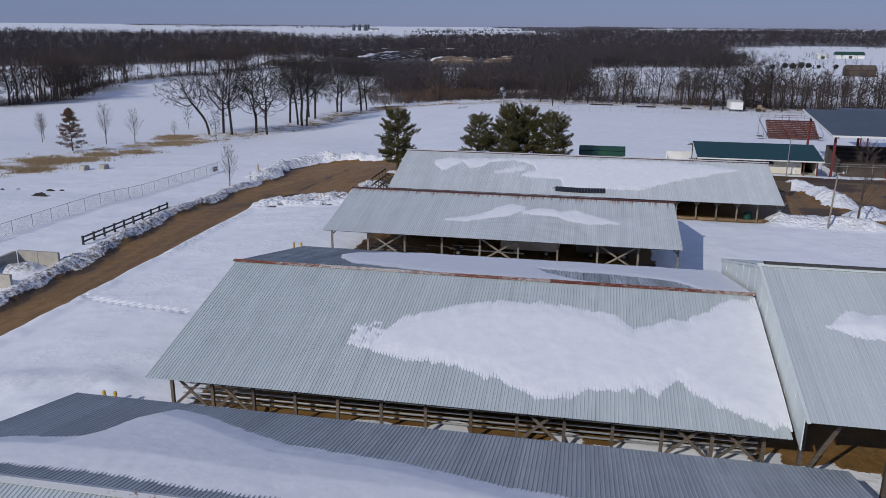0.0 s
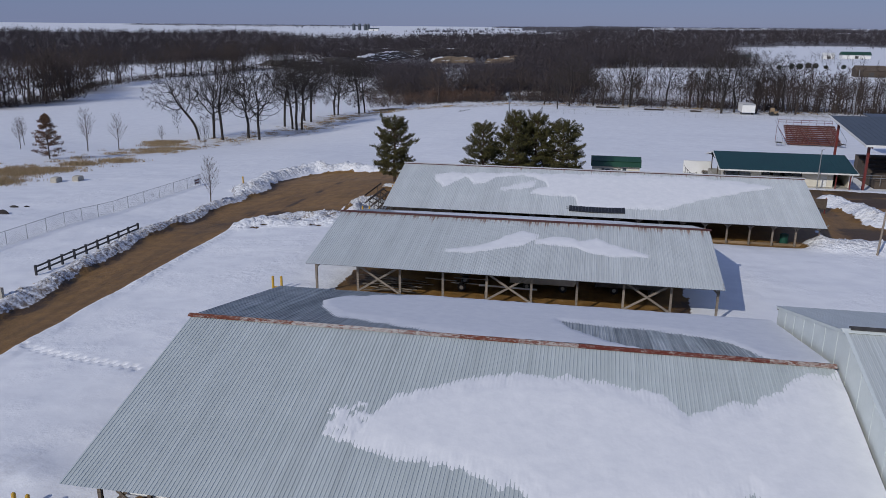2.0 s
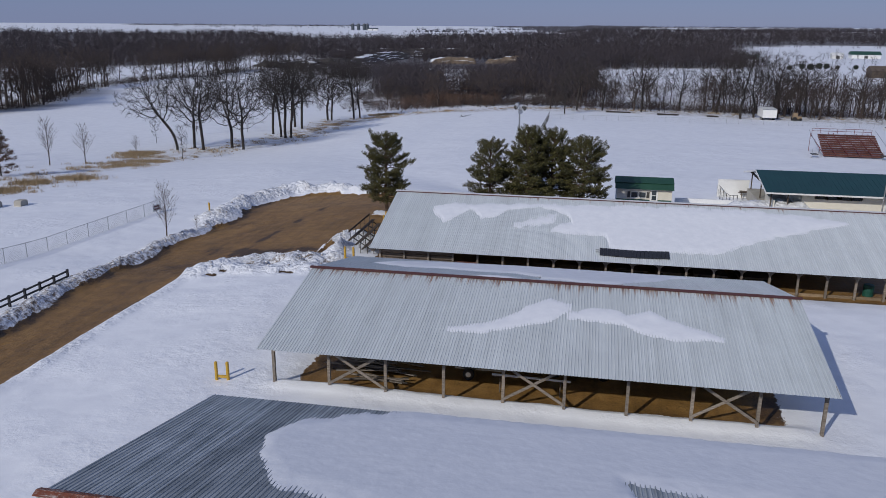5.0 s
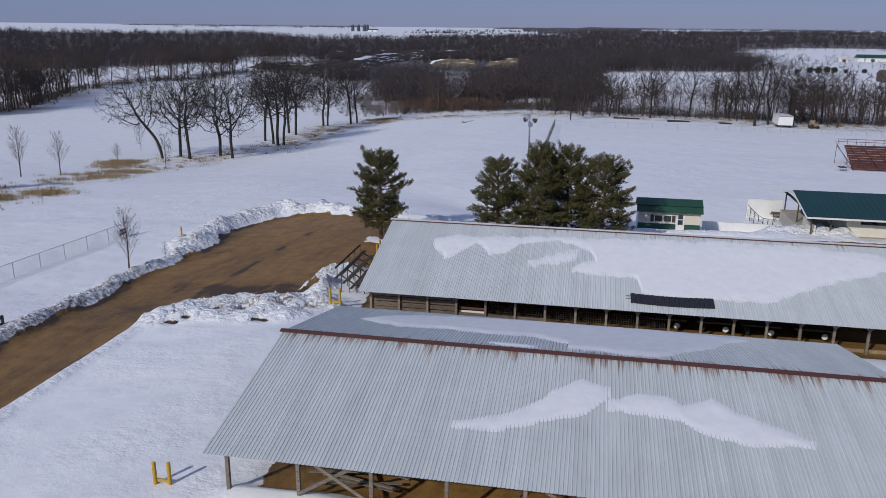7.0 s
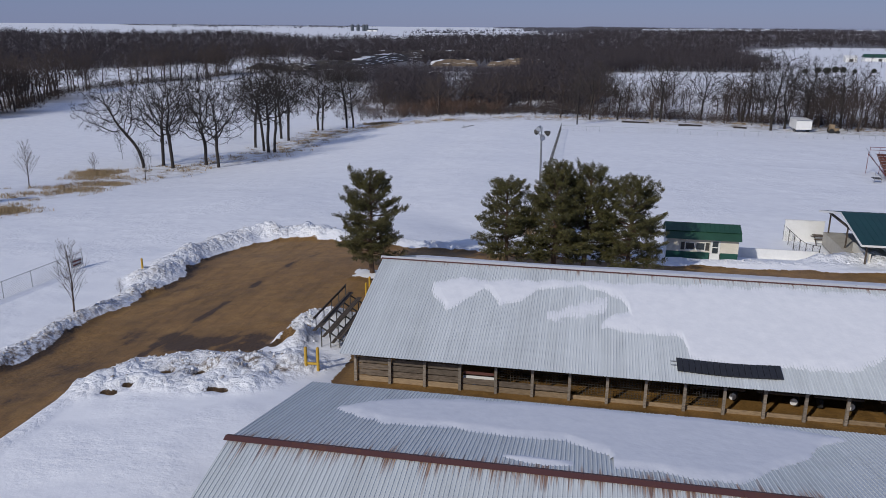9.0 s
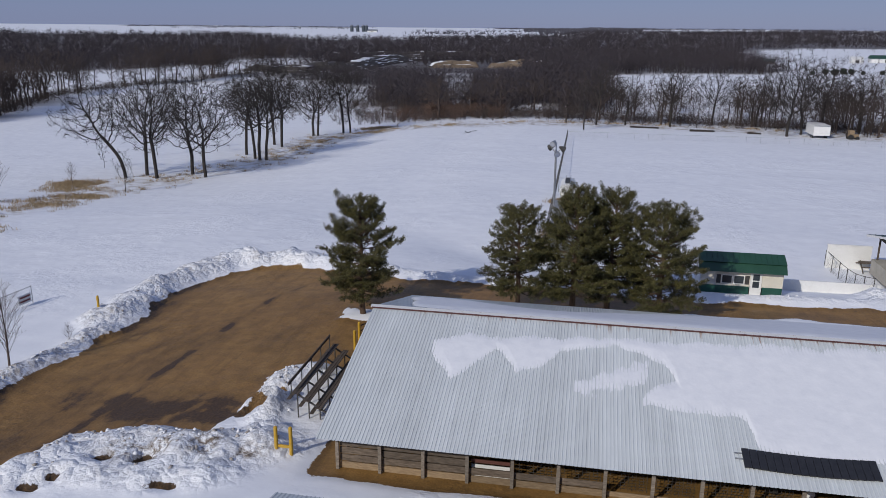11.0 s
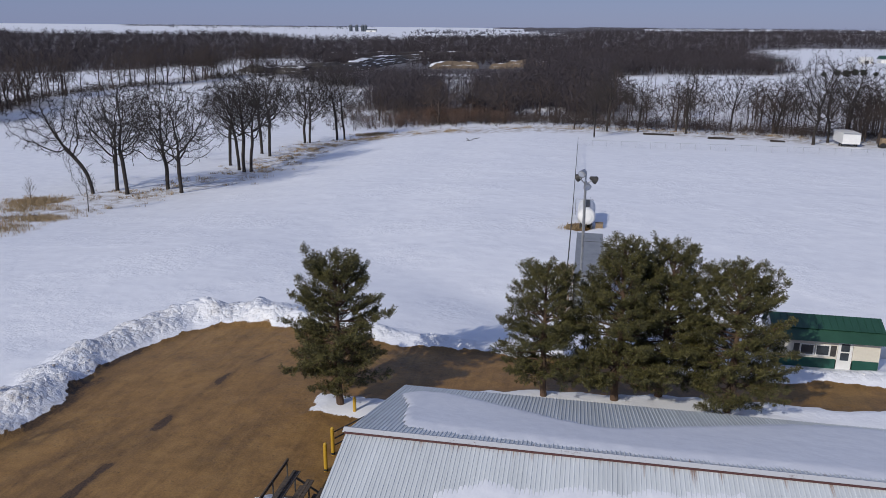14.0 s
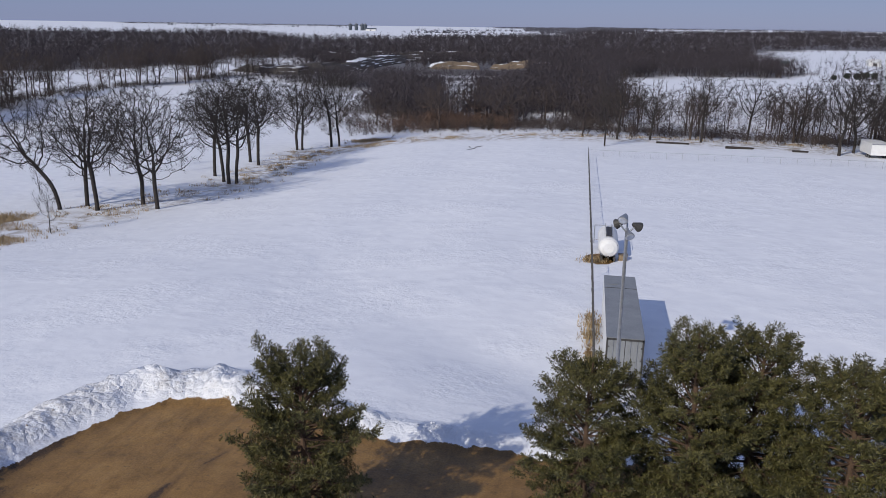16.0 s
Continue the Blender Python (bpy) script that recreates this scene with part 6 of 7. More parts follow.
# ---- concrete bunker walls beside the lane ----
bunker = holder("concrete_bunker", (-52, 60, -1.2), "weathered precast concrete bunker filled with snow", "retaining wall")


def wall_panel(a, b, h, n):
    for i in range(n):
        p = Vector(a).lerp(Vector(b), i / n + 0.004)
        q = Vector(a).lerp(Vector(b), (i + 1) / n - 0.004)
        z = gz(p.x, p.y)
        g = Geo().beam((p.x, p.y, z + h / 2 - 0.15), (q.x, q.y, gz(q.x, q.y) + h / 2 - 0.15), 0.28, h + 0.5)
        part("wall_panel", g, "concrete", bunker)


wall_panel((-52.1, 62.7, 0), (-47.8, 62.7, 0), 1.55, 2)
wall_panel((-52.25, 56.7, 0), (-52.25, 62.5, 0), 1.5, 3)
wall_panel((-52.1, 56.5, 0), (-47.9, 56.5, 0), 1.35, 2)


# ---- plank bleacher beside the long barn ----
def plank_bleacher(x0, x1, y0, y1, rows, z0, z1, label, seat, leg, name="bleacher"):
    top = holder(name, ((x0 + x1) / 2, (y0 + y1) / 2, gz(x0, y0)), label, "bleacher")
    for r in range(rows):
        f = r / (rows - 1)
        x, z = x0 + (x1 - x0) * f, z0 + (z1 - z0) * f
        for o in (0, 0.2):
            part("seat_plank", Geo().box(x + o - 0.085, x + o + 0.085, y0, y1, z, z + 0.045), seat, top)
        if r:
            part("foot_plank", Geo().box(x - 0.45, x - 0.22, y0, y1, z - 0.36, z - 0.32), seat, top)
        for k in range(5):
            y = y0 + 0.3 + (y1 - y0 - 0.6) * k / 4
            part("leg", Geo().beam((x + 0.1, y, gz(x, y) - 0.2), (x + 0.1, y, z), 0.06), leg, top)
    for k in range(5):
        y = y0 + 0.3 + (y1 - y0 - 0.6) * k / 4
        part("stringer", Geo().beam((x0, y + 0.05, z0 - 0.1), (x1, y + 0.05, z1 - 0.1), 0.05, 0.1), leg, top)
    return top


b_ = plank_bleacher(-24.9, -26.9, 97.2, 104.6, 4, 0.05, 1.25, "weathered grey plank bleacher on iron legs", "timber_dark", "iron")
for dz in (1.75,):
    part("back_rail", Geo().box(-27.25, -27.19, 97.2, 104.6, dz, dz + 0.18), "timber_dark", b_)
for k in range(5):
    y = 97.5 + 6.8 * k / 4
    part("rail_post", Geo().beam((-27.16, y, 0.9), (-27.16, y, 1.9), 0.05), "iron", b_)

# ---- red bleacher by the ball field ----
red = holder("bleacher", (46, 193, -3.2), "faded red plank bleacher with pipe handrails", "bleacher")
for r in range(10):
    y, z = 190.0 + r * 1.0, -2.9 + r * 0.31
    xa, xb = 41.0 + r * 0.1, 52.0 + r * 0.1
    part("seat_plank", Geo().box(xa, xb, y, y + 0.32, z, z + 0.05), "red_seat", red)
    part("riser_plank", Geo().box(xa, xb, y + 0.04, y + 0.08, z - 0.27, z - 0.004), "red_seat", red)
    part("foot_plank", Geo().box(xa, xb, y + 0.36, y + 0.96, z - 0.02, z + 0.02), "red_seat", red)
for k in range(6):
    x = 40.6 + 11 * k / 5
    part("frame_leg", Geo().beam((x, 199.5, -4.0), (x, 199.5, 0.2), 0.08), "red_steel", red)
    part("stringer", Geo().beam((x, 188.4, -2.6), (x, 199.5, -0.1), 0.08, 0.14), "red_steel", red)
for dz in (0.55, 1.05):
    part("hand_rail", Geo().tube((40.9, 200.0, dz), (52.4, 199.8, dz), 0.045), "red_steel", red)
for k in range(8):
    x = 40.9 + 11.5 * k / 7
    part("rail_post", Geo().tube((x, 199.9, -0.1), (x, 199.9, 1.05), 0.04), "red_steel", red)
for x in (39.6, 52.4):
    part("side_rail", Geo().tube((x, 188.5, -1.7), (x + 0.6, 199.8, 0.9), 0.04), "steel", red)
    part("step_platform", Geo().box(x - 1.2, x, 188.2, 189.8, -2.7, -2.6), "iron", red)
    for q in (x - 1.15, x - 0.05):
        part("platform_post", Geo().tube((q, 188.3, -3.6), (q, 188.3, -1.5), 0.04), "steel", red)

# ---- small green and cream office cabin ----
off = holder("office_cabin", (2.6, 128, -0.65), "small cream cabin with green metal roof and green skirting", "cabin")
OX0, OX1, OY0, OY1, OZ = -0.85, 6.05, 126.65, 129.3, -0.75
part("floor_frame", Geo().box(OX0 + 0.05, OX1 - 0.05, OY0 + 0.05, OY1 - 0.05, OZ, OZ + 0.12), "iron", off)
part("back_wall", Geo().box(OX0, OX1, OY1 - 0.1, OY1, OZ + 0.1, 1.5), "cream", off)
part("end_wall", Geo().prism([(OY0, OZ + 0.1), (OY1, OZ + 0.1), (OY1, 1.5), (OY1 - 0.35, 2.0), (128, 2.54), (OY0 + 0.35, 2.0), (OY0, 1.5)], "x", OX0, OX0 + 0.1), "white", off)
part("end_wall", Geo().prism([(OY0, OZ + 0.1), (OY1, OZ + 0.1), (OY1, 1.5), (OY1 - 0.35, 2.0), (128, 2.54), (OY0 + 0.35, 2.0), (OY0, 1.5)], "x", OX1 - 0.1, OX1), "cream", off)
fw = Geo()
DX0, DX1 = 3.36, 4.34
for xa, xb, za, zb in ((OX0 + 0.1, 1.0, 0.0, 1.5), (1.0, 2.85, 0.0, 0.28), (1.0, 2.85, 1.0, 1.5), (2.85, DX0, 0.0, 1.5), (DX1, OX1 - 0.1, 0.0, 1.5), (DX0, DX1, 1.38, 1.5)):
    fw.box(xa, xb, OY0, OY0 + 0.1, za, zb)
part("front_wall", fw, "cream", off)
for xa, xb in ((OX0 + 0.02, DX0 - 0.06), (DX1 + 0.06, OX1 - 0.02)):
    part("skirting", Geo().box(xa, xb, OY0 - 0.03, OY0 + 0.08, OZ + 0.06, 0.06), "dark_green", off)
d_ = part("door", Geo().box(DX0 + 0.02, DX1 - 0.02, OY0 + 0.01, OY0 + 0.07, OZ + 0.1, 1.37), "white", off, "white storm door with two panes")
part("pane", Geo().box(DX0 + 0.22, DX1 - 0.22, OY0 - 0.005, OY0 + 0.01, 0.65, 1.2), "glass", d_)
part("pane", Geo().box(DX0 + 0.22, DX1 - 0.22, OY0 - 0.005, OY0 + 0.01, 0.0, 0.55), "glass", d_)
for xa, xb in ((1.0, 1.85), (2.0, 2.85)):
    w_ = part("window", Geo().box(xa, xb, OY0 + 0.03, OY0 + 0.06, 0.28, 1.0), "glass", off)
    fr = Geo()
    for a, b, c, d in ((xa - 0.05, xb + 0.05, 0.23, 0.3), (xa - 0.05, xb + 0.05, 0.98, 1.05), (xa - 0.05, xa + 0.03, 0.3, 0.98), (xb - 0.03, xb + 0.05, 0.3, 0.98)):
        fr.box(a, b, OY0 - 0.03, OY0 + 0.02, c, d)
    part("window_frame", fr, "white", w_)
for xa in (0.55, 2.92):
    part("shutter", Geo().box(xa, xa + 0.36, OY0 - 0.03, OY0 - 0.004, 0.25, 1.03), "iron", off, "grey-brown shutter")
for sec, nm in (([(126.2, 1.42), (126.78, 2.06), (126.78, 2.12), (126.14, 1.44)], "lower_roof"), ([(126.7, 2.10), (128.0, 2.66), (128.0, 2.72), (126.66, 2.16)], "upper_roof"),
                ([(129.3, 2.10), (128.0, 2.66), (128.0, 2.72), (129.34, 2.16)], "upper_roof"), ([(129.8, 1.42), (129.22, 2.06), (129.22, 2.12), (129.86, 1.44)], "lower_roof")):
    part(nm, Geo().prism(sec, "x", OX0 - 0.18, OX1 + 0.18), "green", off)
for i in range(16):
    x = OX0 + 0.1 + i * 0.45
    part("roof_rib", Geo().beam((x, 126.68, 2.17), (x, 127.97, 2.73), 0.03, 0.03), "green", off)

# ---- pavilion with the long teal roof ----
pav = holder("pavilion", (26, 134, -0.6), "long low pavilion with a teal metal roof and cream walls", "pavilion")
PX0, PX1 = 17.3, 36.0
for (ya, za), (yb, zb) in (((127.0, 1.55), (134.4, 3.05)), ((141.8, 1.55), (134.4, 3.05))):
    s = 1 if yb > ya else -1
    part("roof_slope", Geo().prism([(ya, za), (yb, zb), (yb, zb + 0.07), (ya, za + 0.07)], "x", PX0, PX1), "teal", pav)
    for i in range(31):
        x = PX0 + 0.15 + (PX1 - PX0 - 0.3) * i / 30
        part("seam", Geo().beam((x, ya, za + 0.07), (x, yb, zb + 0.07), 0.03, 0.03), "teal", pav)
    part("fascia", Geo().box(PX0, PX1, ya - 0.04 * s - 0.02, ya - 0.04 * s + 0.02, za - 0.14, za + 0.06), "white", pav)
for x in (PX0 - 0.03, PX1 + 0.03):
    for ya in (127.0, 141.8):
        part("barge_board", Geo().beam((x, ya, 1.5), (x, 134.4, 3.0), 0.05, 0.22), "white", pav)
pw = Geo()
for xa, xb, za, zb in ((22.0, 23.4, -0.8, 1.55), (23.4, 29.0, -0.8, 0.65), (23.4, 29.0, 1.3, 1.55), (29.0, 31.5, -0.8, 1.55), (31.5, 32.4, 1.3, 1.55), (32.4, 33.2, -0.8, 1.55)):
    pw.box(xa, xb, 128.6, 128.75, za, zb)
part("front_wall", pw, "cream", pav)
part("back_wall", Geo().box(22.0, 35.4, 140.0, 140.15, -1.6, 1.6), "cream", pav)
for x in (21.95, 35.3):
    part("end_wall", Geo().prism([(128.75, -0.9), (140.0, -1.6), (140.0, 1.75), (134.4, 2.9), (128.75, 1.8)], "x", x, x + 0.15), "cream", pav)
part("door", Geo().box(31.52, 32.38, 128.64, 128.7, -0.75, 1.28), "white", pav)
for xa in (23.6, 25.0, 26.6, 27.8):
    part("window", Geo().box(xa, xa + 1.0, 128.66, 128.7, 0.68, 1.27), "glass", pav)
for x in (33.3, 35.2):
    part("porch_post", Geo().beam((x, 127.6, -0.9), (x, 127.6, 1.6), 0.14), "red_steel", pav)
for x, y in ((18.2, 128.2), (18.2, 134.4), (18.2, 140.6), (20.2, 128.2), (20.2, 140.6)):
    part("porch_post", Geo().beam((x, y, gz(x, y) - 0.2), (x, y, 1.7 if y != 134.4 else 2.95), 0.14), "timber_dark", pav)
part("tie_beam", Geo().box(18.1, 18.3, 127.4, 141.4, 1.45, 1.65), "timber_dark", pav)
part("half_wall", Geo().prism([(128.4, -0.8), (133.4, -1.2), (133.4, 0.2), (128.4, 0.35)], "x", 18.6, 18.75), "cream", pav)
part("floor_slab", Geo().box(17.8, 35.6, 128.0, 141, -2.2, -0.72), "concrete", pav)

tagged(part("picnic_table", Geo().box(17.0, 18.8, 141.6, 142.4, -1.45, -1.38).box(17.0, 18.8, 141.1, 141.35, -1.75, -1.7).box(17.0, 18.8, 142.65, 142.9, -1.75, -1.7).beam((17.3, 141.2, -2.4), (17.3, 142.6, -1.4), 0.08).beam((18.5, 142.8, -2.4), (18.5, 141.4, -1.4), 0.08), "timber_dark", None), "weathered wooden picnic table under the porch", "table")

# ---- grandstand canopy on red columns ----
can = holder("grandstand_canopy", (50, 144, -1), "slate-grey canopy roof on dark red steel columns", "canopy")
part("roof_sheet", Geo().prism([(134.0, 4.55), (154, 6.75), (154, 6.95), (134.0, 4.75)], "x", 38.7, 72), "grey_roof", can)
for i in range(40):
    x = 38.9 + 33 * i / 39
    part("roof_rib", Geo().beam((x, 134.0, 4.755), (x, 154, 6.955), 0.03, 0.03), "grey_roof", can)
part("edge_trim", Geo().beam((38.66, 133.95, 4.6), (38.66, 154.05, 6.82), 0.08, 0.34), "white", can)
part("edge_trim", Geo().box(38.7, 72, 133.9, 133.97, 4.5, 4.8), "white", can)
for x in (39.6, 48, 56, 64):
    for y, z in ((135.6, 4.7), (151.5, 6.45)):
        part("column", Geo().beam((x, y, gz(x, y) - 0.3), (x, y, z), 0.34), "red_steel", can)
    part("roof_beam", Geo().beam((x, 134.2, 4.42), (x, 153.8, 6.58), 0.2, 0.32), "red_steel", can)
can2 = holder("far_canopy", (60, 170, -2), "grey canopy roof behind the grandstand", "canopy")
part("roof_sheet", Geo().prism([(170, 5.0), (176, 5.1), (176, 5.3), (170, 5.2)], "x", 50.8, 78), "grey_roof", can2)
part("edge_trim", Geo().box(50.8, 78, 169.9, 169.97, 4.95, 5.25), "white", can2)
for x in (56, 66, 76):
    for y in (171, 175):
        part("column", Geo().beam((x, y, gz(x, y) - 0.3), (x, y, 5.05), 0.25), "red_steel", can2)
stand = holder("grandstand_seating", (52, 142, -1), "dark stepped grandstand seating under the canopy", "grandstand")
for r in range(6):
    part("tier", Geo().box(42, 70, 138 + r * 1.8, 139.7 + r * 1.8, -2.5, -1.0 + r * 0.45), "timber_dark", stand)
for q in (0.6, 1.0):
    part("hand_rail", Geo().tube((38.5, 137, -1.2 + q), (70, 137, -1.2 + q), 0.04), "steel", stand)
for i in range(9):
    part("rail_post", Geo().tube((38.5 + i * 3.9, 137, -1.8), (38.5 + i * 3.9, 137, -0.2), 0.04), "steel", stand)


dug = holder("dugout_wall", (16, 142.5, -2), "white block walls beside the pavilion", "wall")
part("wall_face", Geo().box(14.1, 18.4, 142.9, 143.1, -2.5, 0.0), "white", dug)
part("low_wall", Geo().box(7.0, 15.6, 131.6, 131.8, -2.4, -0.6), "white", dug)
part("wall_cap", Geo().box(14.05, 18.45, 142.85, 143.15, 0.004, 0.08), "white", dug)


# ---- poles ----
up = holder("utility_pole", (26.4, 89, -0.6), "weathered wooden yard light pole in the snow", "pole")
part("shaft", Geo().tube((26.4, 89.0, -1.0), (26.66, 89.0, 6.45), 0.11, 0.075, 10), "timber", up)
part("top_bracket", Geo().tube((26.66, 89, 6.3), (27.3, 89, 6.5), 0.035).tube((27.2, 89, 6.32), (27.2, 89, 6.55), 0.13, 0.08), "steel", up)
sp = holder("lamp_post", (30.5, 126.0, -0.6), "short grey lamp post before the pavilion", "lamp post")
part("shaft", Geo().tube((30.5, 126.2, -0.9), (30.5, 126.2, 5.0), 0.09, 0.07, 8), "steel", sp)
part("lamp_arm", Geo().tube((30.5, 126.2, 4.9), (30.9, 126.2, 5.1), 0.05), "steel", sp)
ms = holder("radio_mast", (78, 270, -6), "thin pale mast beyond the ball field", "mast")
part("shaft", Geo().tube((78, 270, -7), (78, 270, 9), 0.14, 0.09, 6), "steel", ms)

fl = holder("floodlight_pole", (-13.95, 135.0, -2.4), "tall galvanised floodlight pole with four lamps", "floodlight")
part("shaft", Geo().tube((-13.95, 133.6, -2.9), (-14.1, 133.0, 10.4), 0.16, 0.10, 12), "steel", fl)
part("cross_arm", Geo().tube((-14.1, 133.0, 10.1), (-13.55, 133.1, 10.5), 0.05).tube((-14.1, 133.0, 10.1), (-14.55, 133.1, 10.6), 0.05), "steel", fl)
part("cross_arm", Geo().tube((-14.1, 132.3, 10.0), (-14.1, 133.7, 11.0), 0.05), "steel", fl)
for (cx, cy, cz), (dx, dy, dz), m_ in (((-14.35, 132.7, 11.05), (-0.3, -0.8, -0.5), "steel"), ((-14.6, 133.3, 10.6), (-0.8, 0.4, -0.45), "iron"), ((-13.5, 133.2, 10.5), (0.8, 0.4, -0.45), "iron"), ((-14.0, 132.6, 10.1), (0.3, -0.8, -0.5), "steel")):
    c, d = Vector((cx, cy, cz)), Vector((dx, dy, dz)).normalized()
    h_ = part("lamp_head", Geo().tube(c - d * 0.35, c + d * 0.12, 0.10, 0.30, 12).tube(c + d * 0.12, c + d * 0.2, 0.30, 0.31, 12), m_, fl)
    part("lens", Geo().tube(c + d * 0.2, c + d * 0.235, 0.27, 0.2, 12), "lamp_glass", h_)
FIELD_TREE = grown_meshes("field_tree", 99, 13.0, bole=0.42, wide=0.26, tall=0.32, n=260, twigs=5)
plant("field_tree", *FIELD_TREE, -12.5, 278, 1.0, 40, "lone bare tree beyond the outfield fence", "tree", "")


# ---- semi-trailer and tank ----
def wheel(parent, x, y, z, r, w, hub="steel"):
    t = part("tyre", Geo().tube((x - w / 2, y, z), (x + w / 2, y, z), r, None, 18), "rubber", parent)
    part("hub", Geo().tube((x - w / 2 - 0.02, y, z), (x + w / 2 + 0.02, y, z), r * 0.55, None, 14), hub, t)


tr = holder("semi_trailer", (-13.3, 144, -2.4), "parked grey box semi-trailer with white sides", "trailer")
TX0, TX1, TY0, TY1, TZ0, TZ1 = -14.62, -12.06, 137.2, 151.2, -1.35, 1.54
part("side_wall", Geo().box(TX0, TX0 + 0.06, TY0 + 0.05, TY1, TZ0, TZ1 - 0.02), "white", tr)
part("side_wall", Geo().box(TX1 - 0.06, TX1, TY0 + 0.05, TY1, TZ0, TZ1 - 0.02), "white", tr)
part("front_wall", Geo().box(TX0 + 0.062, TX1 - 0.062, TY1 - 0.08, TY1 - 0.01, TZ0, TZ1 - 0.02), "white", tr)
part("roof", Geo().box(TX0 - 0.02, TX1 + 0.02, TY0, TY1 + 0.02, TZ1 - 0.015, TZ1 + 0.03), "trailer_grey", tr, "dull grey sheet roof")
part("floor", Geo().box(TX0 + 0.062, TX1 - 0.062, TY0 + 0.06, TY1 - 0.1, TZ0, TZ0 + 0.12), "iron", tr)
part("roof_hatch", Geo().box(-14.4, -13.5, 148.8, 150.2, TZ1 + 0.034, TZ1 + 0.06), "trailer_grey", tr)
part("roof_seam", Geo().box(TX0, TX1, 147.9, 147.98, TZ1 + 0.034, TZ1 + 0.05), "iron", tr)
part("rear_frame", Geo().box(TX0, TX0 + 0.12, TY0 - 0.04, TY0 + 0.04, TZ0, TZ1 - 0.02).box(TX1 - 0.12, TX1, TY0 - 0.04, TY0 + 0.04, TZ0, TZ1 - 0.02).box(TX0, TX1, TY0 - 0.04, TY0 + 0.04, TZ1 - 0.14, TZ1 - 0.02), "iron", tr)
for xa, xb in ((TX0 + 0.13, -13.36), (-13.32, TX1 - 0.13)):
    dd = part("rear_door", Geo().box(xa, xb, TY0 - 0.02, TY0 + 0.03, TZ0 + 0.02, TZ1 - 0.16), "trailer_grey", tr)
    for q in (0.3, 0.7):
        part("lock_rod", Geo().tube((xa + (xb - xa) * q, TY0 - 0.06, TZ0), (xa + (xb - xa) * q, TY0 - 0.06, TZ1 - 0.16), 0.025), "steel", dd)
    for q in (0.15, 0.5, 0.85):
        xh = xa if xa < -13.5 else xb
        part("hinge", Geo().box(xh - 0.1, xh + 0.1, TY0 - 0.05, TY0 - 0.024, TZ0 + q * 2.6, TZ0 + q * 2.6 + 0.09), "iron", dd)
for y in (139.2, 140.5):
    for x in (-14.35, -12.33):
        wheel(tr, x, y, -1.98, 0.5, 0.45)
    part("axle", Geo().tube((-14.3, y, -1.98), (-12.4, y, -1.98), 0.08), "iron", tr)
for x in (-14.2, -12.5):
    part("landing_leg", Geo().beam((x, 148.3, -2.6), (x, 148.3, -1.35), 0.14), "iron", tr)
part("chassis", Geo().box(-13.9, -13.7, 137.5, 151, -1.6, -1.36).box(-12.98, -12.78, 137.5, 151, -1.6, -1.36), "iron", tr)
part("bumper", Geo().box(-14.4, -12.3, 137.2, 137.3, -2.0, -1.88).box(-14.0, -13.92, 137.2, 137.3, -1.9, -1.4).box(-12.75, -12.67, 137.2, 137.3, -1.9, -1.4), "iron", tr)

tagged(part("pump_crate", Geo().box(-12.5, -11.6, 171.0, 171.8, gz(-12, 171.4) - 0.1, gz(-12, 171.4) + 0.75).box(-12.55, -11.55, 170.95, 171.85, gz(-12, 171.4) + 0.75, gz(-12, 171.4) + 0.8), "board_tan", None), "small tan pump box beside the tank", "box")
tk = holder("storage_tank", (-13.7, 174, -2.9), "white horizontal liquid storage tank on a skid", "tank")
tz_ = gz(-13.7, 173) + 0.2
cz_ = tz_ + 1.55
g = Geo()
prev = None
for y, r in ((170.2, 0.02), (170.22, 0.55), (170.4, 0.95), (170.7, 1.12), (176.4, 1.12), (176.7, 0.95), (176.85, 0.5), (176.9, 0.02)):
    ring = len(g.v)
    for i in range(24):
        t = 2 * math.pi * i / 24
        g.v.append((-13.7 + r * math.cos(t), y, cz_ + r * math.sin(t)))
    if prev is not None:
        g.f += [(prev + i, prev + (i + 1) % 24, ring + (i + 1) % 24, ring + i) for i in range(24)]
    prev = ring
part("shell", g, "white", tk)
part("skid", Geo().box(-14.5, -14.3, 170.4, 176.6, tz_ - 0.3, tz_ + 0.55).box(-13.1, -12.9, 170.4, 176.6, tz_ - 0.3, tz_ + 0.55), "iron", tk)
part("walkway", Geo().box(-14.05, -13.35, 171.2, 175.4, cz_ + 1.13, cz_ + 1.18), "iron", tk)
for x in (-14.05, -13.35):
    part("walkway_rail", Geo().tube((x, 171.2, cz_ + 1.55), (x, 175.4, cz_ + 1.55), 0.03).tube((x, 171.2, cz_ + 1.1), (x, 171.2, cz_ + 1.55), 0.03).tube((x, 175.4, cz_ + 1.1), (x, 175.4, cz_ + 1.55), 0.03), "steel", tk)
part("outlet_valve", Geo().tube((-13.7, 170.3, tz_ + 0.6), (-13.7, 169.95, tz_ + 0.55), 0.09), "iron", tk)
part("name_bar", Geo().box(-13.1, -12.75, 170.42, 170.5, cz_ + 0.28, cz_ + 0.36), "iron", tk)

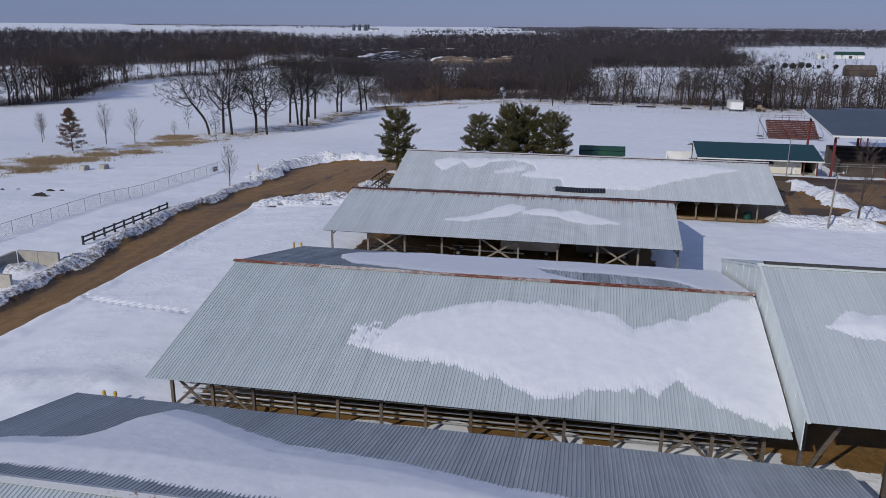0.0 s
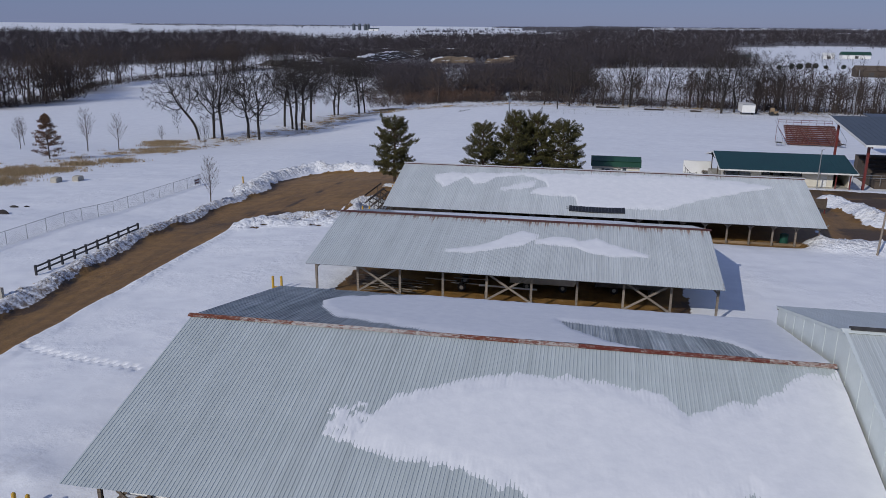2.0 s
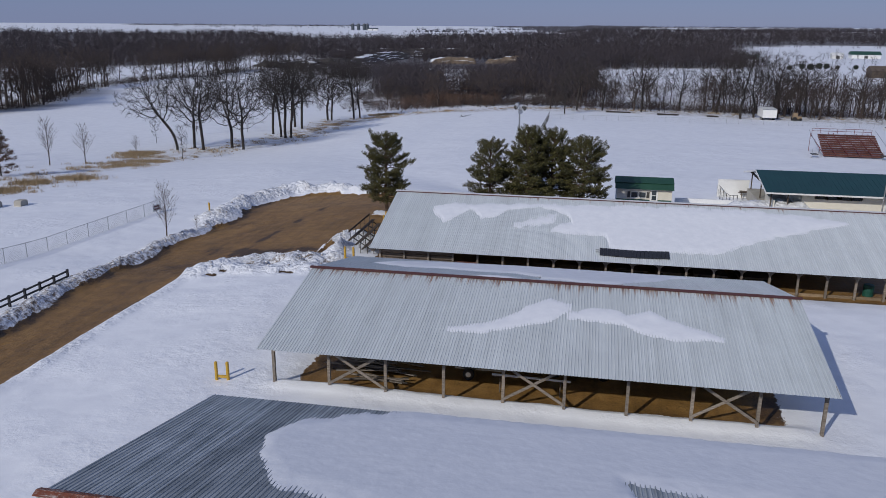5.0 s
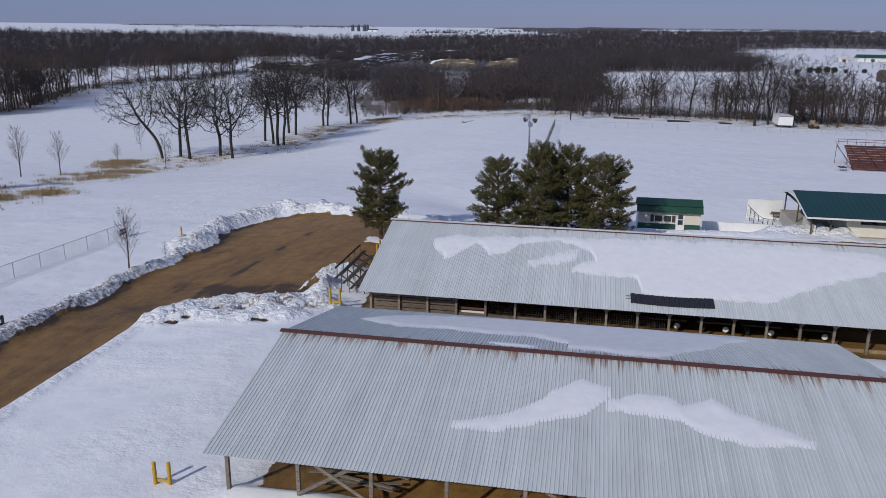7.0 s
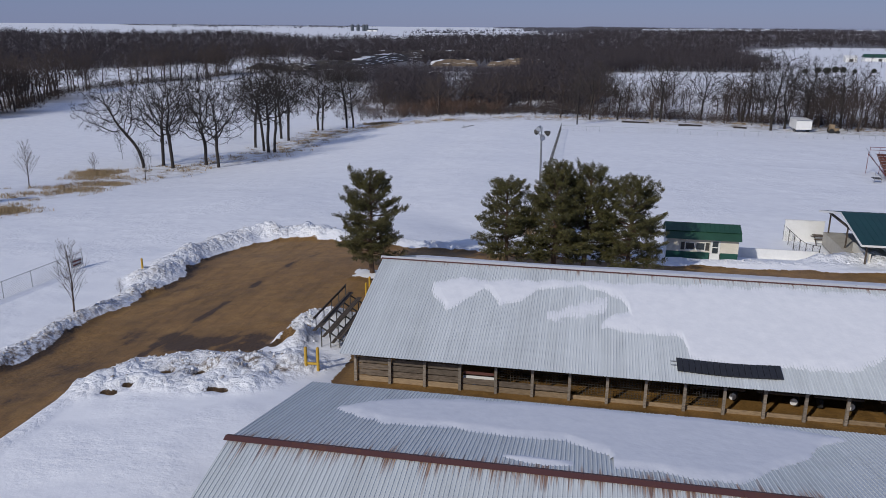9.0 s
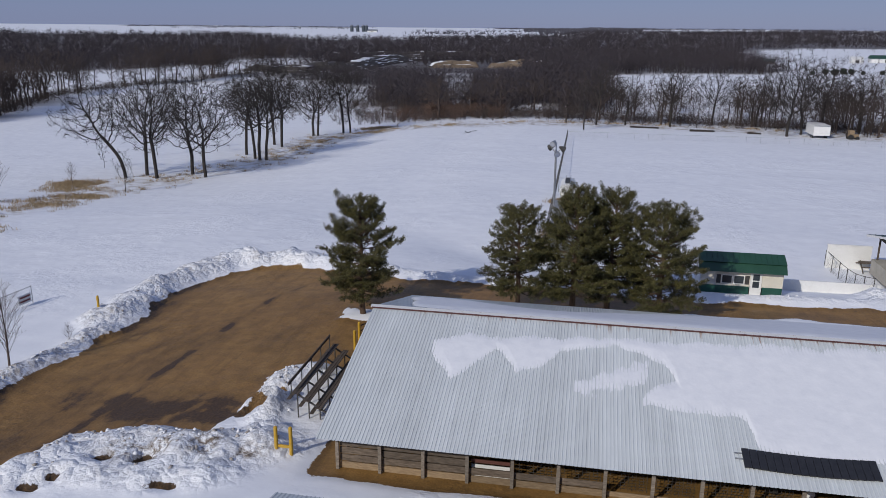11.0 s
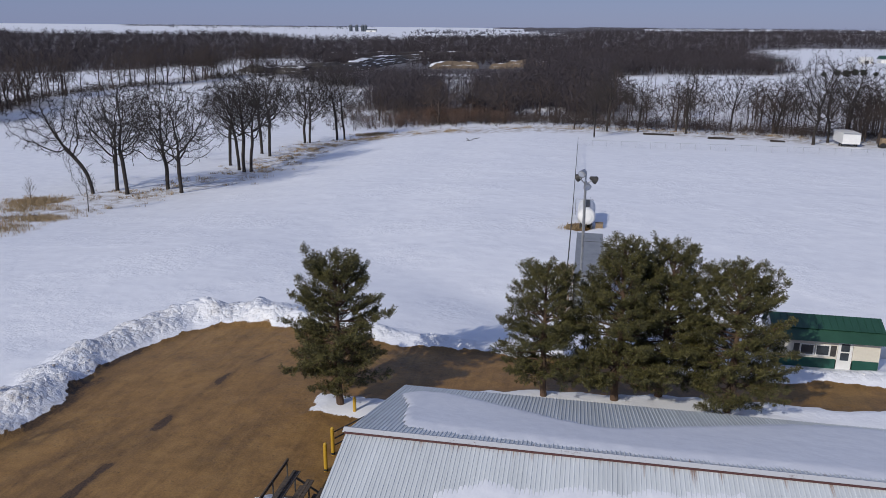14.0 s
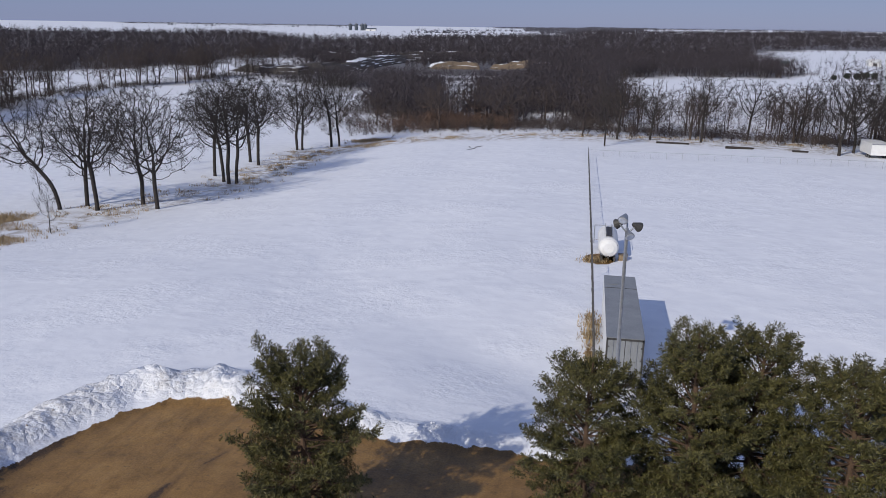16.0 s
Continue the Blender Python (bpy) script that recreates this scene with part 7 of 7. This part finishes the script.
wt = holder("box_trailer", (48.5, 279, gz(48.5, 279)), "white box trailer parked at the woods' edge", "trailer")
wz = gz(48.5, 279)
part("box_body", Geo().box(46.4, 50.4, 275.2, 283.0, wz + 1.0, wz + 3.6), "white", wt)
part("door_trim", Geo().box(46.4, 50.4, 275.1, 275.19, wz + 3.4, wz + 3.6), "steel", wt)
for y in (277, 278.4):
    for x in (46.7, 50.1):
        wheel(wt, x, y, wz + 0.5, 0.5, 0.3)
lz = gz(20, 283)
for x, y, ln, r in ((19.5, 283.4, 6.2, 0.35), (20.5, 284.2, 5.2, 0.3), (4.5, 289, 8.0, 0.3), (33, 281.5, 3.5, 0.3)):
    tagged(part("log", Geo().tube((x - ln / 2, y, gz(x, y) + r + 0.1), (x + ln / 2, y - 0.4, gz(x, y) + r + 0.1), r, r * 0.8, 9), "bark", None), "dark felled log lying by the woods", "log", "logs at the woods' edge")
mach = holder("tractor", (56, 276, gz(56, 276)), "small yellow-brown tractor parked by the woods", "tractor")
mz = gz(56, 276)
part("body", Geo().box(55.2, 57.6, 275.6, 276.8, mz + 0.7, mz + 1.5).box(55.2, 56.4, 275.5, 276.9, mz + 1.5, mz + 2.5), "board_tan", mach)
for x, r in ((55.6, 0.7), (57.2, 0.5)):
    for y in (275.3, 277.0):
        t = part("tyre", Geo().tube((x, y - 0.15, mz + r), (x, y + 0.15, mz + r), r, None, 14), "rubber", mach)
for i, (x, y, a) in enumerate(((-44.2, 269, 0.4), (-43.4, 271, 1.1), (-42.8, 274.5, 0.2), (-44.6, 272.4, 2.2))):
    z = gz(x, y) + 0.35
    tagged(part("fallen_branch", Geo().tube((x - math.cos(a) * 0.9, y - math.sin(a) * 1.6, z - 0.2), (x + math.cos(a) * 0.9, y + math.sin(a) * 1.6, z + 0.15), 0.13, 0.06, 6), "bark", None), "dark branch poking out of the snow", "branch", "branches in the field")

# ---- things stored under the shed roof ----
lum = holder("lumber_pile", (-17, 70.5, 0), "loose pile of weathered boards on the shed floor", "lumber")
rl = random.Random(12)
for i in range(22):
    a = rl.uniform(-0.28, 0.2)
    x, y, z = rl.uniform(-18.4, -15.6), rl.uniform(69.0, 72.0), 0.12 + 0.055 * i * 0.6
    ln = rl.uniform(1.3, 2.2)
    part("board", Geo().beam((x - ln * math.cos(a), y - ln * math.sin(a), z), (x + ln * math.cos(a), y + ln * math.sin(a), z + rl.uniform(-0.05, 0.08)), 0.16, 0.045), "timber", lum)
bt = holder("boat_trailer", (-11, 72.2, 0), "bare boat trailer with silver wheel", "trailer")
part("tongue", Geo().beam((-14.5, 71.6, 0.75), (-11.8, 71.9, 0.55), 0.08), "steel", bt)
part("frame_rail", Geo().beam((-12.2, 71.3, 0.6), (-9.2, 71.3, 0.6), 0.08).beam((-12.2, 72.6, 0.6), (-9.2, 72.6, 0.6), 0.08).beam((-11, 71.3, 0.6), (-11, 72.6, 0.6), 0.08), "steel", bt)
for y in (71.0, 72.9):
    t = part("tyre", Geo().tube((-11.3, y - 0.1, 0.36), (-11.3, y + 0.1, 0.36), 0.36, None, 18), "rubber", bt)
    part("hub", Geo().tube((-11.3, y - 0.12, 0.36), (-11.3, y + 0.12, 0.36), 0.17, None, 12), "lamp_glass", t)
    part("fender", Geo().box(-11.75, -10.85, y - 0.12, y + 0.12, 0.76, 0.8), "iron", bt)
tagged(part("white_pole", Geo().tube((-9.7, 69.9, 1.02), (-5.0, 69.9, 0.95), 0.07, None, 10), "white", None), "long white pipe resting on sawhorses", "pipe")
for x in (-9.2, -5.6):
    tagged(part("sawhorse", Geo().beam((x, 69.6, 0.0), (x, 69.9, 0.93), 0.06).beam((x, 70.2, 0.0), (x, 69.9, 0.93), 0.06).beam((x - 0.4, 69.9, 0.90), (x + 0.4, 69.9, 0.90), 0.07), "timber_dark", None), "rough wooden sawhorse on the shed floor", "sawhorse", "sawhorses")


def camper(x, y, ln, hi, mat, label):
    e = holder("camper_trailer", (x, y, 0), label, "camper", "stored vehicles")
    part("body", Geo().prism([(x - ln / 2, 0.6), (x + ln / 2 - 0.3, 0.6), (x + ln / 2, 1.2), (x + ln / 2 - 0.25, hi - 0.2), (x + ln / 2 - 0.7, hi), (x - ln / 2 + 0.3, hi), (x - ln / 2, hi - 0.3)], "y", y - 1.1, y + 1.1), mat, e)
    for q in (-0.3, 0.15):
        part("window", Geo().box(x + ln * q - 0.45, x + ln * q + 0.45, y - 1.13, y - 1.104, 1.4, 1.9), "glass", e)
    for q in (-0.25, 0.28):
        for yy in (y - 0.95, y + 0.95):
            t = part("tyre", Geo().tube((x + ln * q, yy - 0.12, 0.35), (x + ln * q, yy + 0.12, 0.35), 0.35, None, 16), "rubber", e)
            part("hub", Geo().tube((x + ln * q, yy - 0.14, 0.35), (x + ln * q, yy + 0.14, 0.35), 0.16, None, 12), "steel", t)
    part("bumper", Geo().box(x - ln / 2 - 0.1, x - ln / 2, y - 1.0, y + 1.0, 0.5, 0.66), "iron", e)


camper(-4.6, 73.4, 5.6, 2.5, "steel", "grey camper trailer stored under the shed")
camper(2.6, 73.8, 5.8, 2.5, "iron", "dark camper trailer stored under the shed")
camper(-15.5, 77.6, 6.0, 2.3, "iron", "dark covered trailer stored at the back")

# ---- under the long barn ----
rg = random.Random(31)
for x in (-0.2, 3.3, 6.5, 10.2):
    hw = holder("hay_wagon", (x, 95.4, -0.5), "flat hay wagon parked under the long barn", "wagon", "hay wagons")
    part("deck", Geo().box(x - 1.5, x + 1.3, 94.6, 99.4, 0.35, 0.47), "timber_dark", hw)
    for xx in (x - 1.0, x + 0.8):
        for yy in (95.0, 98.6):
            t = part("tyre", Geo().tube((xx - 0.1, yy, -0.08), (xx + 0.1, yy, -0.08), 0.36, None, 16), "rubber", hw)
    part("wheel_face", Geo().tube((x + 0.6, 94.62, -0.02), (x + 0.6, 94.56, -0.02), 0.22, None, 14), "white", hw)
for i in range(4, 10):
    f_ = holder("wire_panel", (c_xs[i] + 1.1, 93.9, -0.5), "grey welded wire livestock panel", "livestock panel", "livestock panels")
    g = Geo()
    for k in range(12):
        g.tube((c_xs[i] + 0.1 + k * 0.18, 93.9, -0.5), (c_xs[i] + 0.1 + k * 0.18, 93.9, 0.8), 0.012, None, 4, False)
    part("vertical_wires", g, "iron", f_)
    g = Geo()
    for k in range(8):
        g.tube((c_xs[i] + 0.1, 93.9, -0.4 + k * 0.17), (c_xs[i] + 2.1, 93.9, -0.4 + k * 0.17), 0.012, None, 4, False)
    part("cross_wires", g, "iron", f_)
rg_ = holder("pink_gate", (-14.8, 93.3, 0), "faded pink and white slatted gate panel", "gate")
for k in range(4):
    part("slat", Geo().box(-16.0, -14.05, 93.28, 93.33, -0.3 + k * 0.28, -0.12 + k * 0.28), "red_seat" if k % 2 else "white", rg_)
tagged(part("green_barrel", Geo().tube((19.2, 94.6, -0.55), (19.2, 94.6, 0.45), 0.42, None, 16).tube((19.2, 94.6, 0.45), (19.2, 94.6, 0.5), 0.42, 0.36, 16), "dark_green", None), "dark green barrel under the long barn", "barrel")
wsh = holder("wooden_sign_board", (26.5, 109.5, -0.6), "small brown wooden board on posts by the barn", "board")
part("board_face", Geo().box(25.2, 27.4, 110.0, 110.1, 0.0, 1.3), "timber_dark", wsh)
for x in (25.3, 27.3):
    part("board_post", Geo().beam((x, 110.2, -0.9), (x, 110.2, 1.4), 0.12), "red_steel", wsh)

# ---- far farms ----
def farm_barn(x, y, lx, ly, h, mat_roof, mat_wall, label, name="farm_building"):
    z = gz(x, y)
    e = holder(name, (x, y, z), label, "barn", "distant farms")
    part("wall_shell", Geo().box(x - lx / 2, x + lx / 2, y - ly / 2, y + ly / 2, z - 2, z + h), mat_wall, e)
    part("roof", Geo().prism([(y - ly / 2 - 0.5, z + h), (y, z + h + ly * 0.28), (y + ly / 2 + 0.5, z + h)], "x", x - lx / 2 - 0.5, x + lx / 2 + 0.5), mat_roof, e)
    part("door", Geo().box(x - 1.5, x + 1.5, y - ly / 2 - 0.08, y - ly / 2 - 0.004, z, z + h * 0.75), "iron", e)


farm_barn(232, 790, 24, 10, 3.4, "green", "white", "far farm shed with a green roof")
farm_barn(205, 775, 9, 7, 3.5, "white", "white", "far white farmhouse on the plain")
farm_barn(126, 745, 16, 8, 2.0, "green_pale", "timber", "low far shed with a faded green roof")
farm_barn(160, 520, 16, 10, 4, "timber_dark", "timber_dark", "brown roofed house among the trees")
farm_barn(-570, 2050, 26, 10, 4, "grey_roof", "white", "distant white farm buildings on the plain")
for dx in (0, 16, 32, 40):
    z = gz(-640 + dx, 2100)
    s_ = holder("silo", (-640 + dx, 2100, z), "distant grey farm silo", "silo", "distant silos")
    part("silo_shell", Geo().tube((-640 + dx, 2100, z - 3), (-640 + dx, 2100, z + 15), 4.4, None, 14), "grey_roof", s_)
    part("silo_cap", Geo().tube((-640 + dx, 2100, z + 15), (-640 + dx, 2100, z + 18), 4.6, 1.0, 14), "steel", s_)
SHRUB = None
for i, (x, y, s) in enumerate(((124, 587, 0.9), (135, 600, 1.1), (138, 591, 1.25), (147, 605, 1.2), (152, 606, 1.1), (158, 602, 0.8), (170, 604, 0.9))):
    e_ = holder("evergreen_shrub", (0, 0, 0), "far dark evergreen shrub on the snow", "shrub", "evergreens by the far farm")
    if SHRUB is None:
        c = np.random.default_rng(5).normal(size=(900, 3))
        c = c / np.linalg.norm(c, axis=1, keepdims=True) * np.array([3.0, 3.0, 2.8]) * np.random.default_rng(6).random((900, 1)) ** 0.4 + np.array([0, 0, 2.9])
        w = np.random.default_rng(7).normal(0, 0.5, (900, 2, 3))
        SHRUB = (tri_mesh("shrub_crown", np.stack([c, c + w[:, 0], c + w[:, 1]], 1).reshape(-1, 3), np.arange(2700).reshape(-1, 3), M["dark_needles"]), Geo().tube((0, 0, -0.5), (0, 0, 3), 0.2, 0.1, 6).mesh("shrub_stem", M["bark"]))
    for nm, me in (("crown", SHRUB[0]), ("stem", SHRUB[1])):
        new(nm, me).parent = e_
    e_.matrix_basis = pose(x, y, gz(x, y), 0, 0, 50 * i) @ Matrix.Scale(s * 0.6, 4)


# ---- broken clods of snow on the ploughed banks ----
def clods(lines, n, seed, mat="snow", label="broken clods of ploughed snow along the lane"):
    rng = np.random.default_rng(seed)
    V, F = [], []
    ico = np.array([(0, 0, 1), (1, 0, 0.1), (0.2, 1, 0), (-1, 0.3, 0), (-0.3, -1, 0.1), (0.1, 0.1, -0.8)])
    tri = np.array([(0, 1, 2), (0, 2, 3), (0, 3, 4), (0, 4, 1), (5, 2, 1), (5, 3, 2), (5, 4, 3), (5, 1, 4)])
    off = 0
    for line, share, wide, high in lines:
        p = near_line(line, int(n * share), wide, rng)
        p = p[surface(p[:, 0], p[:, 1], "dirt") < 0.3]
        k = len(p)
        s = rng.uniform(0.04, 0.20, k) ** 1.15
        z = surface(p[:, 0], p[:, 1]) + s * 0.12
        v = ico[None] * (1 + rng.normal(0, 0.28, (k, 6, 3))) * s[:, None, None]
        a = rng.random(k) * 6.283
        x = v[..., 0] * np.cos(a)[:, None] - v[..., 1] * np.sin(a)[:, None]
        y = v[..., 0] * np.sin(a)[:, None] + v[..., 1] * np.cos(a)[:, None]
        V.append(np.stack([x + p[:, 0:1], y + p[:, 1:2], v[..., 2] * 0.8 + z[:, None]], -1).reshape(-1, 3))
        F.append((tri[None] + np.arange(k)[:, None, None] * 6 + off).reshape(-1, 3))
        off += k * 6
    ob = new("snow_clods", tri_mesh("snow_clods", np.concatenate(V), np.concatenate(F), M[mat], True))
    tagged(ob, label, "snow", kind="stuff")


clods([(FAR_BANK[:6], 0.18, 0.38, 0.45), (FAR_BANK[5:], 0.05, 0.5, 0.8), (NORTH_BANK, 0.08, 0.5, 0.4), (SOUTH_PILE, 0.10, 1.1, 0.7), (SEAT_PILE, 0.12, 0.9, 0.6), (RIGHT_PILES[0], 0.04, 0.9, 0.6), (RIGHT_PILES[1], 0.04, 0.9, 0.6)], 700, 77)
clods([(FAR_BANK[:6], 0.40, 0.45, 0.4), (FAR_BANK[5:], 0.06, 0.55, 0.8), (SOUTH_PILE, 0.20, 1.1, 0.7), (SEAT_PILE, 0.06, 0.8, 0.6)], 420, 78, "snow_dirty", "soil-stained clods of ploughed snow")


# ---- rock ledges of the old quarry in the valley ----
def cliff(line, high, seed, mat, label, tiers=4):
    """A stepped rock face along a line: broken risers of rock, treads that hold snow."""
    rng = np.random.default_rng(seed)
    p = np.array(line, float)
    run = np.concatenate([[0], np.cumsum(np.hypot(*np.diff(p, axis=0).T))])
    n = int(run[-1] / 2.2)
    u = np.linspace(0, run[-1], n)
    x, y = np.interp(u, run, p[:, 0]), np.interp(u, run, p[:, 1])
    dx, dy = np.gradient(x), np.gradient(y)
    ln = np.hypot(dx, dy)
    ox, oy = -dy / ln, dx / ln
    flip = np.sign(np.mean(oy))
    ox, oy = ox * flip, oy * flip
    z0 = terrain(x, y)
    tall = high * (0.45 + 0.9 * fbm(u / 22, u * 0 + seed, seed)) * np.minimum(1, np.minimum(u, run[-1] - u) / 4 + 0.3)
    rows = [(x - ox * 2, y - oy * 2, z0 - 1.5)]
    back = np.zeros(n)
    for k in range(tiers):
        jut = (fbm(u / 5, u * 0 + k * 7.3, seed + k) - 0.5) * 4.5
        z = z0 + tall * (k + 1 + rng.normal(0, 0.12, n)) / tiers
        rows.append((x + ox * (back + jut), y + oy * (back + jut), rows[-1][2] + 0.06))
        rows.append((x + ox * (back + jut + 0.3), y + oy * (back + jut + 0.3), z))
        back = back + rng.uniform(1.2, 2.6) + 1.5 * fbm(u / 8, u * 0 + k, seed + 9 + k)
    rows.append((x + ox * (back + 5), y + oy * (back + 5), rows[-1][2] + 0.2))
    rows.append((x + ox * (back + 12), y + oy * (back + 12), z0 - 1.5))
    V = np.stack([np.stack(r, -1) for r in rows]).reshape(-1, 3)
    i = (np.arange(len(rows) - 1)[:, None] * n + np.arange(n - 1)[None])
    tread = np.repeat((np.arange(len(rows) - 1) % 2 == 0)[:, None], n - 1, 1) & (fbm(np.arange(n - 1)[None] / 4.0, np.arange(len(rows) - 1)[:, None] * 3.1, seed) > 0.56)
    tread[0] = False
    i = i.ravel()
    tris = np.concatenate([np.stack([i, i + 1, i + n + 1], -1), np.stack([i, i + n + 1, i + n], -1)])
    me = tri_mesh("rock_face", V, tris, M[mat])
    me.materials.append(M["snow"])
    me.polygons.foreach_set("material_index", np.tile(tread.ravel(), 2).astype(np.int32))
    tagged(new("rock_face", me), label, "rocks", kind="stuff")


cliff(CLIFFS[0], 5.5, 5, "rock", "dark broken rock ledges streaked with snow", 5)
cliff(CLIFFS[1], 5.5, 6, "rock", "dark rock ledges under a snowy rim", 3)
cliff(CLIFFS[2], 6.0, 7, "rock_tan", "tan rock face of the old quarry", 2)
cliff(CLIFFS[3], 5.0, 8, "rock_tan", "tan rock face of the old quarry", 2)
